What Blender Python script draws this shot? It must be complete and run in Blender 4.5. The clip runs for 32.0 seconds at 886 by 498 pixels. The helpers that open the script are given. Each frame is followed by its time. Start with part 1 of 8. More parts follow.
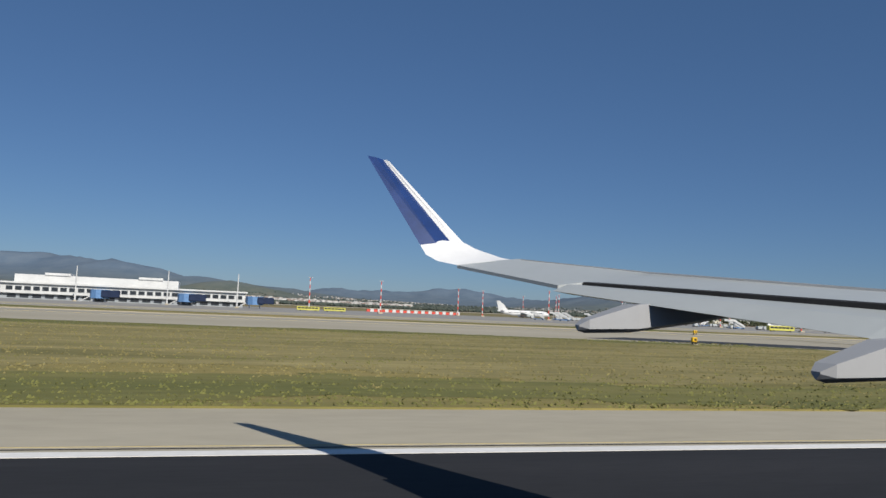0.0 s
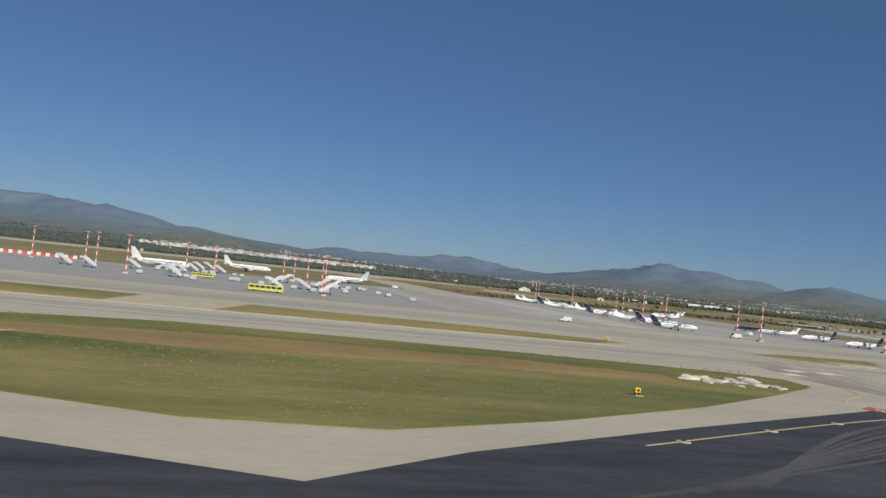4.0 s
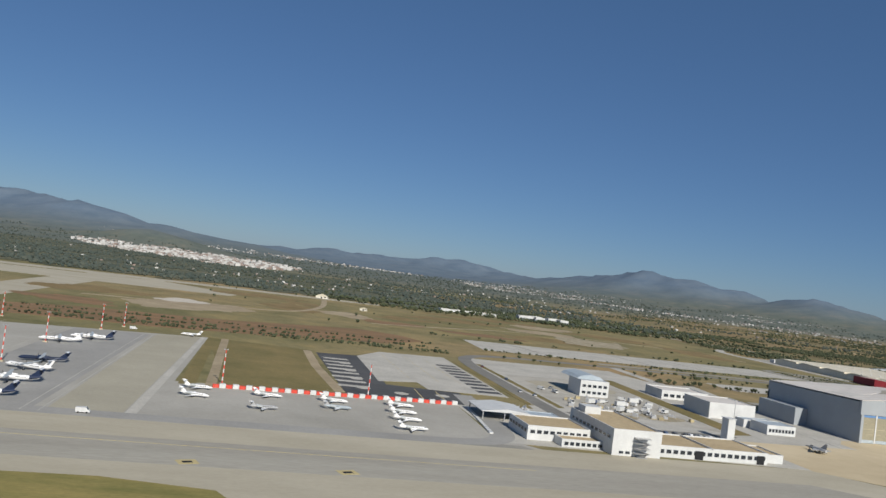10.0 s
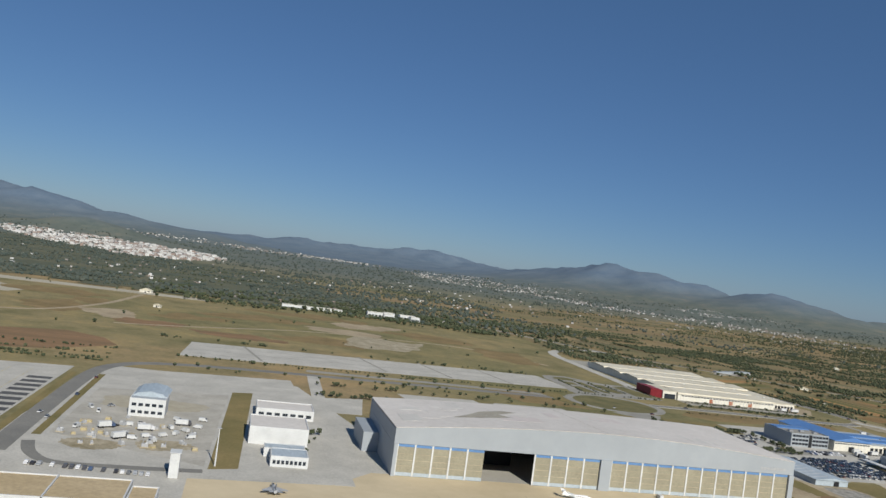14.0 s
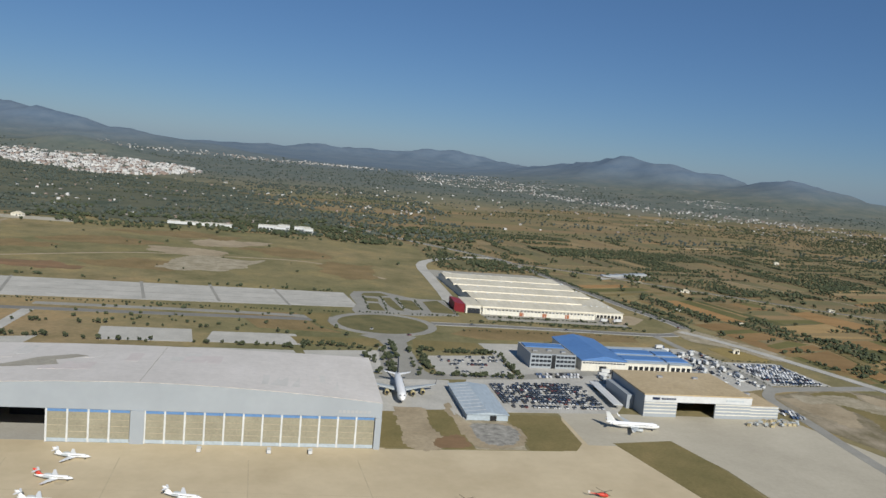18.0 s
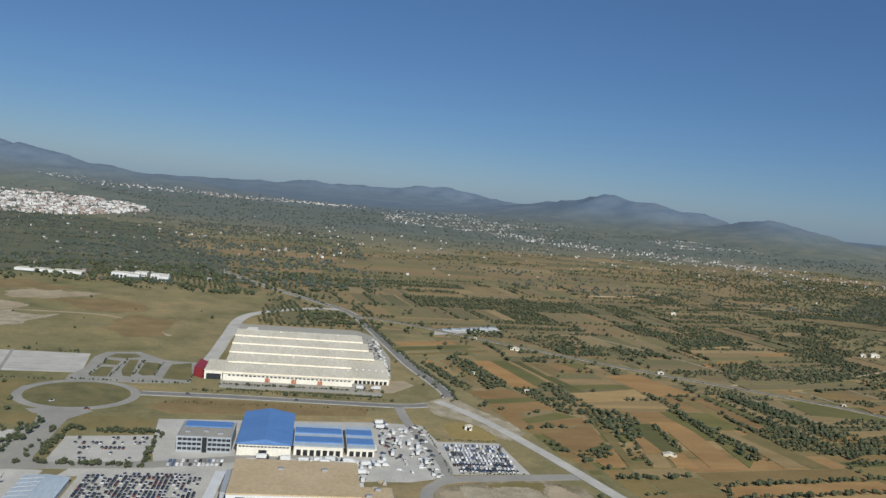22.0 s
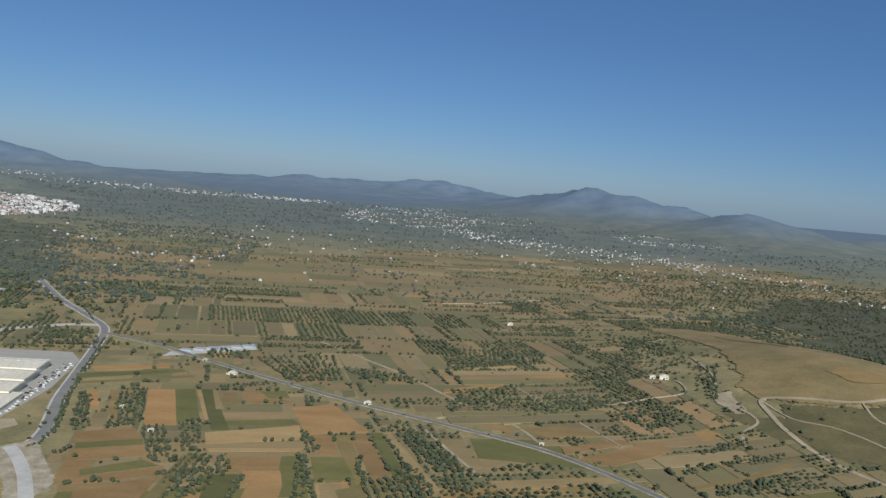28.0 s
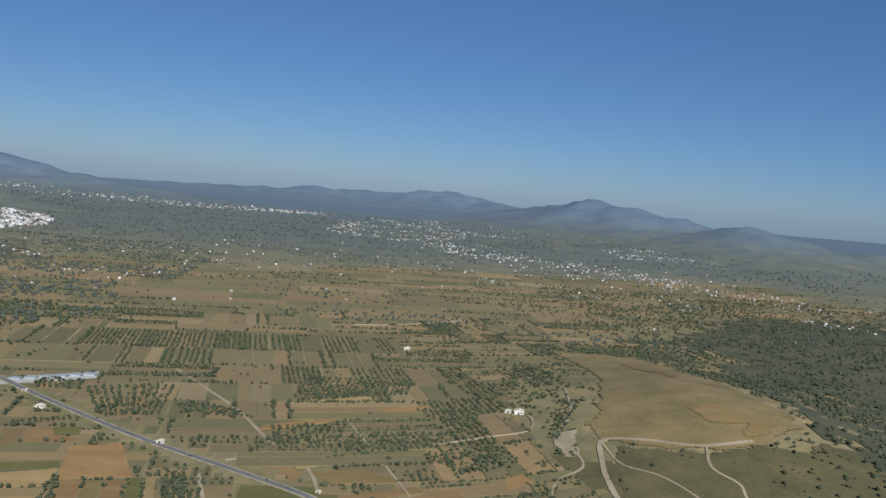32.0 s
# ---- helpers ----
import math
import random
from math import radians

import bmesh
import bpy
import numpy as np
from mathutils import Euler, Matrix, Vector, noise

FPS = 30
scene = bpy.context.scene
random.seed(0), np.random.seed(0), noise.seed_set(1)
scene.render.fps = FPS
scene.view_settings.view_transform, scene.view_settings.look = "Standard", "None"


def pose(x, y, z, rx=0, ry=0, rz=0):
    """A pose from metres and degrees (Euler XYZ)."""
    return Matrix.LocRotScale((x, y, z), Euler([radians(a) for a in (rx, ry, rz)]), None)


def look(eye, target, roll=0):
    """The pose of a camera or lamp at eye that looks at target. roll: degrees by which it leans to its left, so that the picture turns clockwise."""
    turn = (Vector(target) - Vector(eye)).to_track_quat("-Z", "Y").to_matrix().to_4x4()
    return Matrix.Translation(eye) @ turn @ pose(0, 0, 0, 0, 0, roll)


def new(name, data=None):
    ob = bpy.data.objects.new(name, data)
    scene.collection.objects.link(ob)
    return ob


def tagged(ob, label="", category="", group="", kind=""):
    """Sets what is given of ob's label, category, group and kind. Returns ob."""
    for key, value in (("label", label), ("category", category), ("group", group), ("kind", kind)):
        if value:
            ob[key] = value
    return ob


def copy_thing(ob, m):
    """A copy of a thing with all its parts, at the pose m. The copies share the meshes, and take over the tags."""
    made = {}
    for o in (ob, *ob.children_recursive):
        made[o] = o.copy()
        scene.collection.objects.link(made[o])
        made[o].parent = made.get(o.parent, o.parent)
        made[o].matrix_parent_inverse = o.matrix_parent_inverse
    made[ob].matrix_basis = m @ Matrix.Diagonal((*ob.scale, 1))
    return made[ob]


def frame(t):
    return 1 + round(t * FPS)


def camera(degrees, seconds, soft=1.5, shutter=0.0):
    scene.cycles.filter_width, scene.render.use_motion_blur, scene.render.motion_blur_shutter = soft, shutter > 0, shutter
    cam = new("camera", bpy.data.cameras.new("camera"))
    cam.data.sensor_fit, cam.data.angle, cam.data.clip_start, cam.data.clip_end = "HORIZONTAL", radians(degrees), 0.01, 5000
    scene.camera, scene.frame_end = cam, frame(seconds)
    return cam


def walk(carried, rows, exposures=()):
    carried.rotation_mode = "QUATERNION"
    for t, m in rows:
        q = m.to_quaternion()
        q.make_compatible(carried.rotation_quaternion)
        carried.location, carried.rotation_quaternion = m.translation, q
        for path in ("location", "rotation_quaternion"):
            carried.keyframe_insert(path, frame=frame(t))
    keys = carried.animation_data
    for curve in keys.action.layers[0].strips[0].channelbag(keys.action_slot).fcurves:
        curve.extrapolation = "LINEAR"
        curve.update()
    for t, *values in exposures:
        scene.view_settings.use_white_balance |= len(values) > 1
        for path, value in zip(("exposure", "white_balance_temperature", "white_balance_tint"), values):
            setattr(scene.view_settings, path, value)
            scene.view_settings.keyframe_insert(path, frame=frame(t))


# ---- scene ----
cam = camera(58.45, 32.0)
# seconds, x, y, z, then the turn in degrees
PATH = [
    (0.0, 0.01, -0.01, 2.04, 94.32, -2.51, -17.36),
    (0.5, 15.93, 0.07, 2.17, 94.19, -2.80, -16.94),
    (1.0, 32.45, -0.04, 2.51, 93.46, -3.00, -16.63),
    (1.5, 48.13, -0.01, 2.98, 92.28, -3.53, -16.76),
    (2.0, 64.30, -0.00, 3.28, 92.27, -3.95, -16.55),
    (2.5, 79.93, -0.00, 3.78, 92.29, -4.73, -16.03),
    (4.5, 148.95, 1.07, 9.16, 91.45, -6.34, -15.33),
    (5.0, 166.71, 1.32, 10.92, 91.05, -6.67, -15.06),
    (5.5, 183.64, 1.80, 12.44, 90.85, -7.24, -14.61),
    (6.0, 200.82, 1.80, 14.38, 90.73, -6.82, -15.79),
    (6.5, 217.08, 1.59, 16.44, 90.60, -7.31, -15.56),
    (7.0, 234.53, 1.43, 18.75, 90.47, -7.43, -14.76),
    (7.5, 251.18, 1.23, 21.11, 90.43, -7.49, -14.34),
    (8.0, 268.23, 1.00, 23.55, 91.31, -7.72, -14.16),
    (8.5, 284.92, 0.75, 26.04, 92.69, -7.34, -14.30),
    (9.0, 301.96, 0.60, 28.68, 92.46, -7.77, -14.24),
    (9.5, 318.41, 0.23, 31.25, 92.07, -7.85, -13.85),
    (10.0, 335.37, -0.04, 33.96, 91.72, -7.26, -13.23),
    (10.5, 351.83, -0.19, 36.53, 91.58, -7.62, -12.70),
    (11.0, 368.93, -0.13, 39.12, 91.44, -7.87, -13.12),
    (11.5, 385.29, 0.11, 41.78, 91.24, -7.68, -13.02),
    (12.0, 402.57, -0.14, 44.92, 91.02, -8.07, -13.33),
    (12.5, 419.17, -0.42, 47.70, 91.31, -7.87, -14.93),
    (13.0, 436.22, -0.69, 50.33, 91.61, -7.81, -15.18),
    (13.5, 453.06, -0.80, 52.88, 91.59, -7.29, -14.35),
    (14.0, 470.66, -1.15, 55.60, 91.00, -7.77, -13.40),
    (14.5, 487.05, -1.34, 58.27, 87.49, -6.96, -12.58),
    (16.5, 554.35, 1.85, 67.51, 84.89, -6.13, -10.64),
    (17.0, 571.42, 1.98, 70.47, 83.71, -6.25, -9.94),
    (17.5, 588.07, 2.41, 73.07, 83.41, -5.38, -9.95),
    (18.0, 605.21, 3.68, 75.49, 83.37, -5.21, -10.08),
    (18.5, 621.54, 4.61, 77.94, 83.67, -4.97, -9.81),
    (19.0, 638.11, 5.54, 80.58, 83.98, -4.92, -9.76),
    (19.5, 654.32, 6.48, 83.22, 84.27, -4.94, -9.54),
    (20.0, 670.82, 7.75, 85.97, 84.48, -4.86, -9.26),
    (20.5, 686.74, 9.03, 88.39, 84.66, -5.42, -9.12),
    (21.0, 703.01, 10.54, 90.85, 85.13, -5.44, -9.23),
    (21.5, 719.05, 11.92, 93.14, 85.49, -5.33, -9.01),
    (22.0, 735.21, 13.23, 95.45, 85.80, -5.42, -8.86),
    (22.5, 751.02, 14.70, 97.79, 85.89, -5.39, -8.71),
    (23.0, 766.97, 16.23, 100.12, 85.98, -4.83, -8.91),
    (23.5, 782.76, 17.62, 102.52, 85.77, -4.66, -8.42),
    (24.0, 798.80, 19.21, 104.94, 85.78, -4.85, -8.39),
    (24.5, 814.72, 21.00, 107.11, 85.60, -4.99, -7.76),
    (25.0, 830.68, 22.87, 109.24, 85.65, -4.72, -7.82),
    (25.5, 846.32, 24.57, 111.45, 85.78, -4.59, -7.64),
    (27.5, 908.72, 32.06, 120.24, 85.05, -4.96, -6.82),
    (28.0, 924.04, 34.36, 122.07, 84.97, -4.99, -6.61),
    (28.5, 939.18, 36.69, 123.96, 84.92, -4.93, -6.37),
    (29.0, 954.35, 39.03, 125.97, 84.98, -4.97, -6.13),
    (29.5, 969.48, 41.28, 128.01, 85.10, -4.91, -5.88),
    (30.0, 984.54, 43.70, 130.03, 85.30, -4.92, -5.77),
    (30.5, 999.29, 46.23, 132.04, 85.35, -4.98, -5.40),
    (31.0, 1013.67, 48.88, 134.13, 85.32, -5.04, -4.94),
    (31.5, 1027.79, 51.56, 136.26, 85.28, -4.78, -4.30),
    (32.0, 1041.90, 54.19, 138.35, 85.47, -4.90, -4.24),
]
walk(cam, [(t, pose(*p)) for t, *p in PATH], exposures=[(0.0, 0.0, 6480, 10), (6.0, 0.0, 6600, 10), (10.0, 0.02, 6500, 9), (18.0, 0.0, 6350, 8), (24.0, 0.08, 6200, 8), (32.0, 0.13, 6000, 8)])

# ---- light ----
SUN_EL, SUN_AZ = radians(33.7), math.atan2(0.143, -0.82)
world = bpy.data.worlds.new("clear_sky")
scene.world = world
world.use_nodes = True
wn = world.node_tree.nodes
sky = wn.new("ShaderNodeTexSky")
sky.sky_type, sky.sun_disc = "NISHITA", False
sky.sun_elevation, sky.sun_rotation = SUN_EL, SUN_AZ
sky.air_density, sky.dust_density, sky.ozone_density = 0.8, 0.2, 5.0
wn["Background"].inputs["Strength"].default_value = 0.055
hue = wn.new("ShaderNodeMix")
hue.data_type, hue.blend_type = "RGBA", "MULTIPLY"
hue.inputs[0].default_value = 1.0
hue.inputs[7].default_value = (0.88, 0.96, 1.06, 1)
world.node_tree.links.new(sky.outputs[0], hue.inputs[6])
# thin even haze through the whole sky
veil = wn.new("ShaderNodeMix")
veil.data_type, veil.blend_type = "RGBA", "MIX"
veil.inputs[0].default_value = 0.3
veil.inputs[7].default_value = (1.4, 3.3, 6.9, 1)
world.node_tree.links.new(hue.outputs[2], veil.inputs[6])
world.node_tree.links.new(veil.outputs[2], wn["Background"].inputs["Color"])
sun = new("sun", bpy.data.lights.new("sun", "SUN"))
sun.data.energy, sun.data.angle, sun.data.color = 5.0, radians(0.53), (1.0, 0.95, 0.87)
sun.matrix_world = look((0, 0, 0), (-0.143, 0.82, -0.555))


# ---- materials ----
def ramp(nt, fac, stops):
    r = nt.nodes.new("ShaderNodeValToRGB")
    el = r.color_ramp.elements
    while len(el) < len(stops):
        el.new(0.5)
    for e, (p, c) in zip(el, stops):
        e.position, e.color = p, (*c, 1)
    nt.links.new(fac, r.inputs[0])
    return r.outputs[0]


def noise_of(nt, scale, detail=4, rough=0.6, coord="Object", stretch=None):
    tc = nt.nodes.new("ShaderNodeTexCoord")
    out = tc.outputs[coord]
    if stretch:
        mp = nt.nodes.new("ShaderNodeMapping")
        mp.inputs["Scale"].default_value = stretch
        nt.links.new(out, mp.inputs[0])
        out = mp.outputs[0]
    n = nt.nodes.new("ShaderNodeTexNoise")
    n.inputs["Scale"].default_value, n.inputs["Detail"].default_value, n.inputs["Roughness"].default_value = scale, detail, rough
    nt.links.new(out, n.inputs["Vector"])
    return n.outputs[0]


def mix(nt, fac, a, b, mode="MIX"):
    m = nt.nodes.new("ShaderNodeMix")
    m.data_type, m.blend_type = "RGBA", mode
    if isinstance(fac, (int, float)):
        m.inputs[0].default_value = fac
    else:
        nt.links.new(fac, m.inputs[0])
    for sock, v in ((m.inputs[6], a), (m.inputs[7], b)):
        if isinstance(v, tuple):
            sock.default_value = (*v, 1)
        else:
            nt.links.new(v, sock)
    return m.outputs[2]


def surface(name, dark, light, scale=1.0, fine=12.0, rough=0.85, metal=0.0, bump=0.0, vary=0.0, stretch=None, spec=0.3, speck=0.8):
    """A procedural surface: broad stains and fine grain between two colours."""
    m = bpy.data.materials.new(name)
    m.use_nodes = True
    nt = m.node_tree
    b = nt.nodes["Principled BSDF"]
    broad = noise_of(nt, scale, 5, 0.65, stretch=stretch)
    c = ramp(nt, broad, [(0.32, dark), (0.68, light)])
    grain = noise_of(nt, fine, 3, 0.7, stretch=stretch)
    g = ramp(nt, grain, [(0.3, (0.78, 0.78, 0.78)), (0.7, (1.12, 1.12, 1.12))])
    c = mix(nt, speck, c, g, "MULTIPLY")
    if vary:
        oi = nt.nodes.new("ShaderNodeObjectInfo")
        v = ramp(nt, oi.outputs["Random"], [(0.0, (1 - vary,) * 3), (1.0, (1 + vary,) * 3)])
        c = mix(nt, 1.0, c, v, "MULTIPLY")
    nt.links.new(c, b.inputs["Base Color"])
    b.inputs["Roughness"].default_value, b.inputs["Metallic"].default_value = rough, metal
    b.inputs["Specular IOR Level"].default_value = spec
    if bump:
        bp = nt.nodes.new("ShaderNodeBump")
        bp.inputs["Strength"].default_value = bump
        nt.links.new(grain, bp.inputs["Height"])
        nt.links.new(bp.outputs[0], b.inputs["Normal"])
    return m


def many(name, colours, rough=0.6, island=False):
    """A colour picked at random for each object, or for each loose piece of a mesh."""
    m = bpy.data.materials.new(name)
    m.use_nodes = True
    nt = m.node_tree
    src = nt.nodes.new("ShaderNodeNewGeometry").outputs["Random Per Island"] if island else nt.nodes.new("ShaderNodeObjectInfo").outputs["Random"]
    c = ramp(nt, src, [(i / len(colours), k) for i, k in enumerate(colours)])
    nt.nodes[-1].color_ramp.interpolation = "CONSTANT"
    g = ramp(nt, noise_of(nt, 3.0), [(0.3, (0.85,) * 3), (0.7, (1.1,) * 3)])
    nt.links.new(mix(nt, 0.7, c, g, "MULTIPLY"), nt.nodes["Principled BSDF"].inputs["Base Color"])
    nt.nodes["Principled BSDF"].inputs["Roughness"].default_value = rough
    return m


M = {
    "asphalt": surface("runway_asphalt", (0.014, 0.015, 0.017), (0.028, 0.028, 0.03), 0.15, 6, 0.9, bump=0.1, stretch=(0.3, 2.0, 1)),
    "blacktop": surface("new_asphalt", (0.026, 0.028, 0.031), (0.062, 0.066, 0.07), 0.3, 5, 0.85, stretch=(0.3, 1.4, 1)),
    "concrete": surface("taxiway_concrete", (0.355, 0.32, 0.24), (0.44, 0.40, 0.31), 0.05, 1.5, 0.85, stretch=(0.5, 1.5, 1), speck=0.35),
    "apron": surface("apron_concrete", (0.31, 0.295, 0.255), (0.40, 0.38, 0.335), 0.035, 1.2, 0.85, speck=0.35),
    "tan": surface("tan_apron", (0.45, 0.365, 0.232), (0.56, 0.465, 0.31), 0.035, 0.25, 0.85, speck=0.22),
    "road": surface("road_asphalt", (0.245, 0.235, 0.205), (0.315, 0.30, 0.26), 0.08, 2, 0.9),
    "lot": surface("car_park_paving", (0.375, 0.358, 0.315), (0.50, 0.475, 0.42), 0.09, 1.5, 0.85),
    "darklot": surface("dark_asphalt_apron", (0.06, 0.06, 0.062), (0.10, 0.1, 0.098), 0.05, 1.0, 0.85),
    "slab": surface("weathered_slab", (0.36, 0.31, 0.22), (0.46, 0.40, 0.29), 0.4, 4, 0.9, vary=0.12),
    "grass": surface("airfield_grass", (0.10, 0.115, 0.03), (0.34, 0.265, 0.095), 0.07, 2.5, 0.95, bump=0.4, stretch=(0.35, 1, 1)),
    "lawn": surface("short_grass", (0.14, 0.122, 0.045), (0.235, 0.18, 0.075), 0.05, 1.2, 0.95, bump=0.3),
    "redsoil": surface("red_earth", (0.16, 0.11, 0.056), (0.275, 0.162, 0.085), 0.05, 0.6, 0.95, stretch=(0.4, 2, 1)),
    "soil": surface("bare_soil", (0.27, 0.215, 0.135), (0.405, 0.33, 0.22), 0.06, 0.7, 0.95),
    "white": surface("white_paint", (0.52, 0.525, 0.515), (0.62, 0.625, 0.61), 0.3, 4, 0.5),
    "linewhite": surface("white_marking", (0.66, 0.65, 0.62), (0.78, 0.77, 0.74), 0.5, 6, 0.8, speck=0.3),
    "yellow": surface("yellow_marking", (0.42, 0.345, 0.17), (0.52, 0.435, 0.23), 1.5, 10, 0.8),
    "signyellow": surface("yellow_panel", (0.7, 0.42, 0.02), (0.8, 0.5, 0.03), 2, 10, 0.5),
    "redmark": surface("red_marking", (0.40, 0.065, 0.065), (0.50, 0.12, 0.11), 1.5, 10, 0.8),
    "redpale": surface("faded_red_marking", (0.46, 0.22, 0.19), (0.58, 0.33, 0.29), 1.5, 10, 0.8),
    "red": surface("red_paint", (0.55, 0.06, 0.04), (0.65, 0.09, 0.06), 1.0, 6, 0.5),
    "darkred": surface("crimson_cladding", (0.22, 0.025, 0.032), (0.29, 0.036, 0.045), 0.3, 3, 0.5),
    "greywall": surface("grey_cladding", (0.29, 0.315, 0.335), (0.325, 0.35, 0.37), 0.05, 0.15, 0.5, speck=0.2),
    "roofbeige": surface("hangar_roof", (0.53, 0.495, 0.45), (0.62, 0.58, 0.535), 0.05, 0.6, 0.8, speck=0.35),
    "rooftan": surface("tan_roof", (0.40, 0.31, 0.18), (0.47, 0.37, 0.23), 0.05, 1, 0.85),
    "rooflight": surface("cream_roof_sheet", (0.55, 0.50, 0.38), (0.66, 0.605, 0.48), 0.08, 1, 0.6, stretch=(1, 0.2, 1)),
    "cream": surface("cream_wall", (0.62, 0.59, 0.50), (0.72, 0.69, 0.60), 0.2, 2, 0.8),
    "doorpanel": surface("translucent_door_panel", (0.25, 0.23, 0.165), (0.31, 0.285, 0.205), 0.3, 2, 0.6),
    "blue": surface("blue_roof_sheet", (0.085, 0.185, 0.40), (0.115, 0.23, 0.46), 0.1, 2, 0.45, stretch=(0.3, 1, 1)),
    "bluepanel": surface("blue_strip", (0.10, 0.20, 0.38), (0.13, 0.25, 0.45), 0.3, 3, 0.5),
    "bluegrey": surface("blue_grey_sheet", (0.34, 0.395, 0.43), (0.42, 0.47, 0.505), 0.1, 1.5, 0.45, stretch=(1, 0.2, 1)),
    "navy": surface("navy_paint", (0.01, 0.018, 0.045), (0.018, 0.03, 0.07), 0.5, 4, 0.35),
    "wingblue": surface("blue_winglet_paint", (0.012, 0.035, 0.13), (0.018, 0.045, 0.16), 0.5, 4, 0.25, spec=0.5),
    "alu": surface("grey_wing_paint", (0.38, 0.405, 0.40), (0.43, 0.455, 0.45), 0.5, 6, 0.35, spec=0.5, speck=0.12),
    "fairing": surface("grey_fairing", (0.34, 0.345, 0.35), (0.38, 0.385, 0.39), 0.5, 6, 0.45, speck=0.15),
    "plane": surface("white_fuselage", (0.72, 0.72, 0.71), (0.78, 0.78, 0.77), 0.5, 4, 0.3, spec=0.5, speck=0.2),
    # near-black for dark doors, and painted shade inside openings
    "dark": surface("opening_shade_and_dark_door", (0.012, 0.013, 0.015), (0.02, 0.021, 0.023), 0.5, 4, 0.6),
    "rubber": surface("rubber", (0.015, 0.015, 0.015), (0.025, 0.025, 0.025), 2, 10, 0.8),
    "steel": surface("galvanised_steel", (0.42, 0.42, 0.42), (0.52, 0.52, 0.52), 1, 6, 0.4, metal=0.6),
    "busyellow": surface("yellow_bus_paint", (0.50, 0.47, 0.09), (0.58, 0.55, 0.13), 1, 5, 0.4),
    "bark": surface("bark", (0.06, 0.045, 0.03), (0.11, 0.085, 0.06), 2, 12, 0.95),
    "rock": surface("pale_rock", (0.45, 0.40, 0.33), (0.60, 0.55, 0.47), 0.5, 4, 0.9),
    "leaf": many("tree_leaves", [(0.036, 0.048, 0.02), (0.046, 0.058, 0.025), (0.03, 0.04, 0.018), (0.055, 0.066, 0.03), (0.07, 0.076, 0.037)], 0.9, True),
    "house": many("house_walls", [(0.46, 0.45, 0.43), (0.55, 0.54, 0.52), (0.36, 0.34, 0.32), (0.26, 0.23, 0.21), (0.50, 0.49, 0.47), (0.26, 0.20, 0.17)], 0.85, True),
    # muted copy of the house walls, dimmed in colour for distance haze
    "farhouse": many("hazed_far_house_walls", [(0.40, 0.39, 0.37), (0.52, 0.51, 0.49), (0.30, 0.285, 0.265), (0.24, 0.20, 0.175), (0.34, 0.315, 0.29)], 0.85, True),
    # far leaves are paler and bluer: distance haze painted into the colour
    "hazedleaf": many("hazed_far_leaves", [(0.046, 0.062, 0.052), (0.06, 0.074, 0.06), (0.052, 0.067, 0.055), (0.072, 0.082, 0.064)], 0.95, True),
    "carpaint": many("car_paint", [(0.42, 0.43, 0.44), (0.03, 0.03, 0.035), (0.6, 0.6, 0.6), (0.12, 0.125, 0.13), (0.5, 0.5, 0.5), (0.16, 0.05, 0.045), (0.06, 0.09, 0.16), (0.3, 0.31, 0.32), (0.08, 0.08, 0.085), (0.56, 0.56, 0.55)], 0.3),
    "carpaint_far": many("far_car_paint", [(0.42, 0.43, 0.44), (0.03, 0.03, 0.035), (0.6, 0.6, 0.6), (0.12, 0.125, 0.13), (0.5, 0.5, 0.5), (0.38, 0.38, 0.39), (0.06, 0.09, 0.16), (0.3, 0.31, 0.32), (0.08, 0.08, 0.085), (0.56, 0.56, 0.55)], 0.35, True),
    "glass": surface("tinted_glass", (0.02, 0.025, 0.03), (0.035, 0.04, 0.05), 1, 4, 0.12, spec=0.6),
}


# ---- building helpers ----
def link_mesh(name, bm, material, parent=None, label=""):
    me = bpy.data.meshes.new(name)
    bm.normal_update()
    bm.to_mesh(me)
    bm.free()
    me.materials.append(material)
    ob = new(name, me)
    if parent is not None:
        ob.parent = parent
    if label:
        ob["label"] = label
    return ob


def part(name, bm, material, parent, label=""):
    return link_mesh(name, bm, material, parent, label)


def thing(name, label, category, group="", at=None, kind=""):
    e = new(name)
    e.empty_display_size = 0.2
    if at is not None:
        e.matrix_basis = at
    return tagged(e, label, category, group, kind)


def box(x0, x1, y0, y1, z0, z1, bevel=0.0, bm=None):
    bm = bm or bmesh.new()
    r = bmesh.ops.create_cube(bm, size=1.0, matrix=Matrix.Translation(((x0 + x1) / 2, (y0 + y1) / 2, (z0 + z1) / 2)) @ Matrix.Diagonal((x1 - x0, y1 - y0, z1 - z0, 1)))
    if bevel:
        es = list({e for v in r["verts"] for e in v.link_edges})
        bmesh.ops.bevel(bm, geom=es, offset=bevel, segments=1, affect="EDGES")
    return bm


def prism(pts, z0, z1, bm=None):
    """An upright prism over a plan outline."""
    bm = bm or bmesh.new()
    top = [bm.verts.new((x, y, z1)) for x, y in pts]
    low = [bm.verts.new((x, y, z0)) for x, y in pts]
    n = len(pts)
    area = sum(pts[i][0] * pts[(i + 1) % n][1] - pts[(i + 1) % n][0] * pts[i][1] for i in range(n))
    if area < 0:
        top.reverse(), low.reverse()
    bm.faces.new(top)
    for i in range(n):
        bm.faces.new((low[i], low[(i + 1) % n], top[(i + 1) % n], top[i]))
    return bm


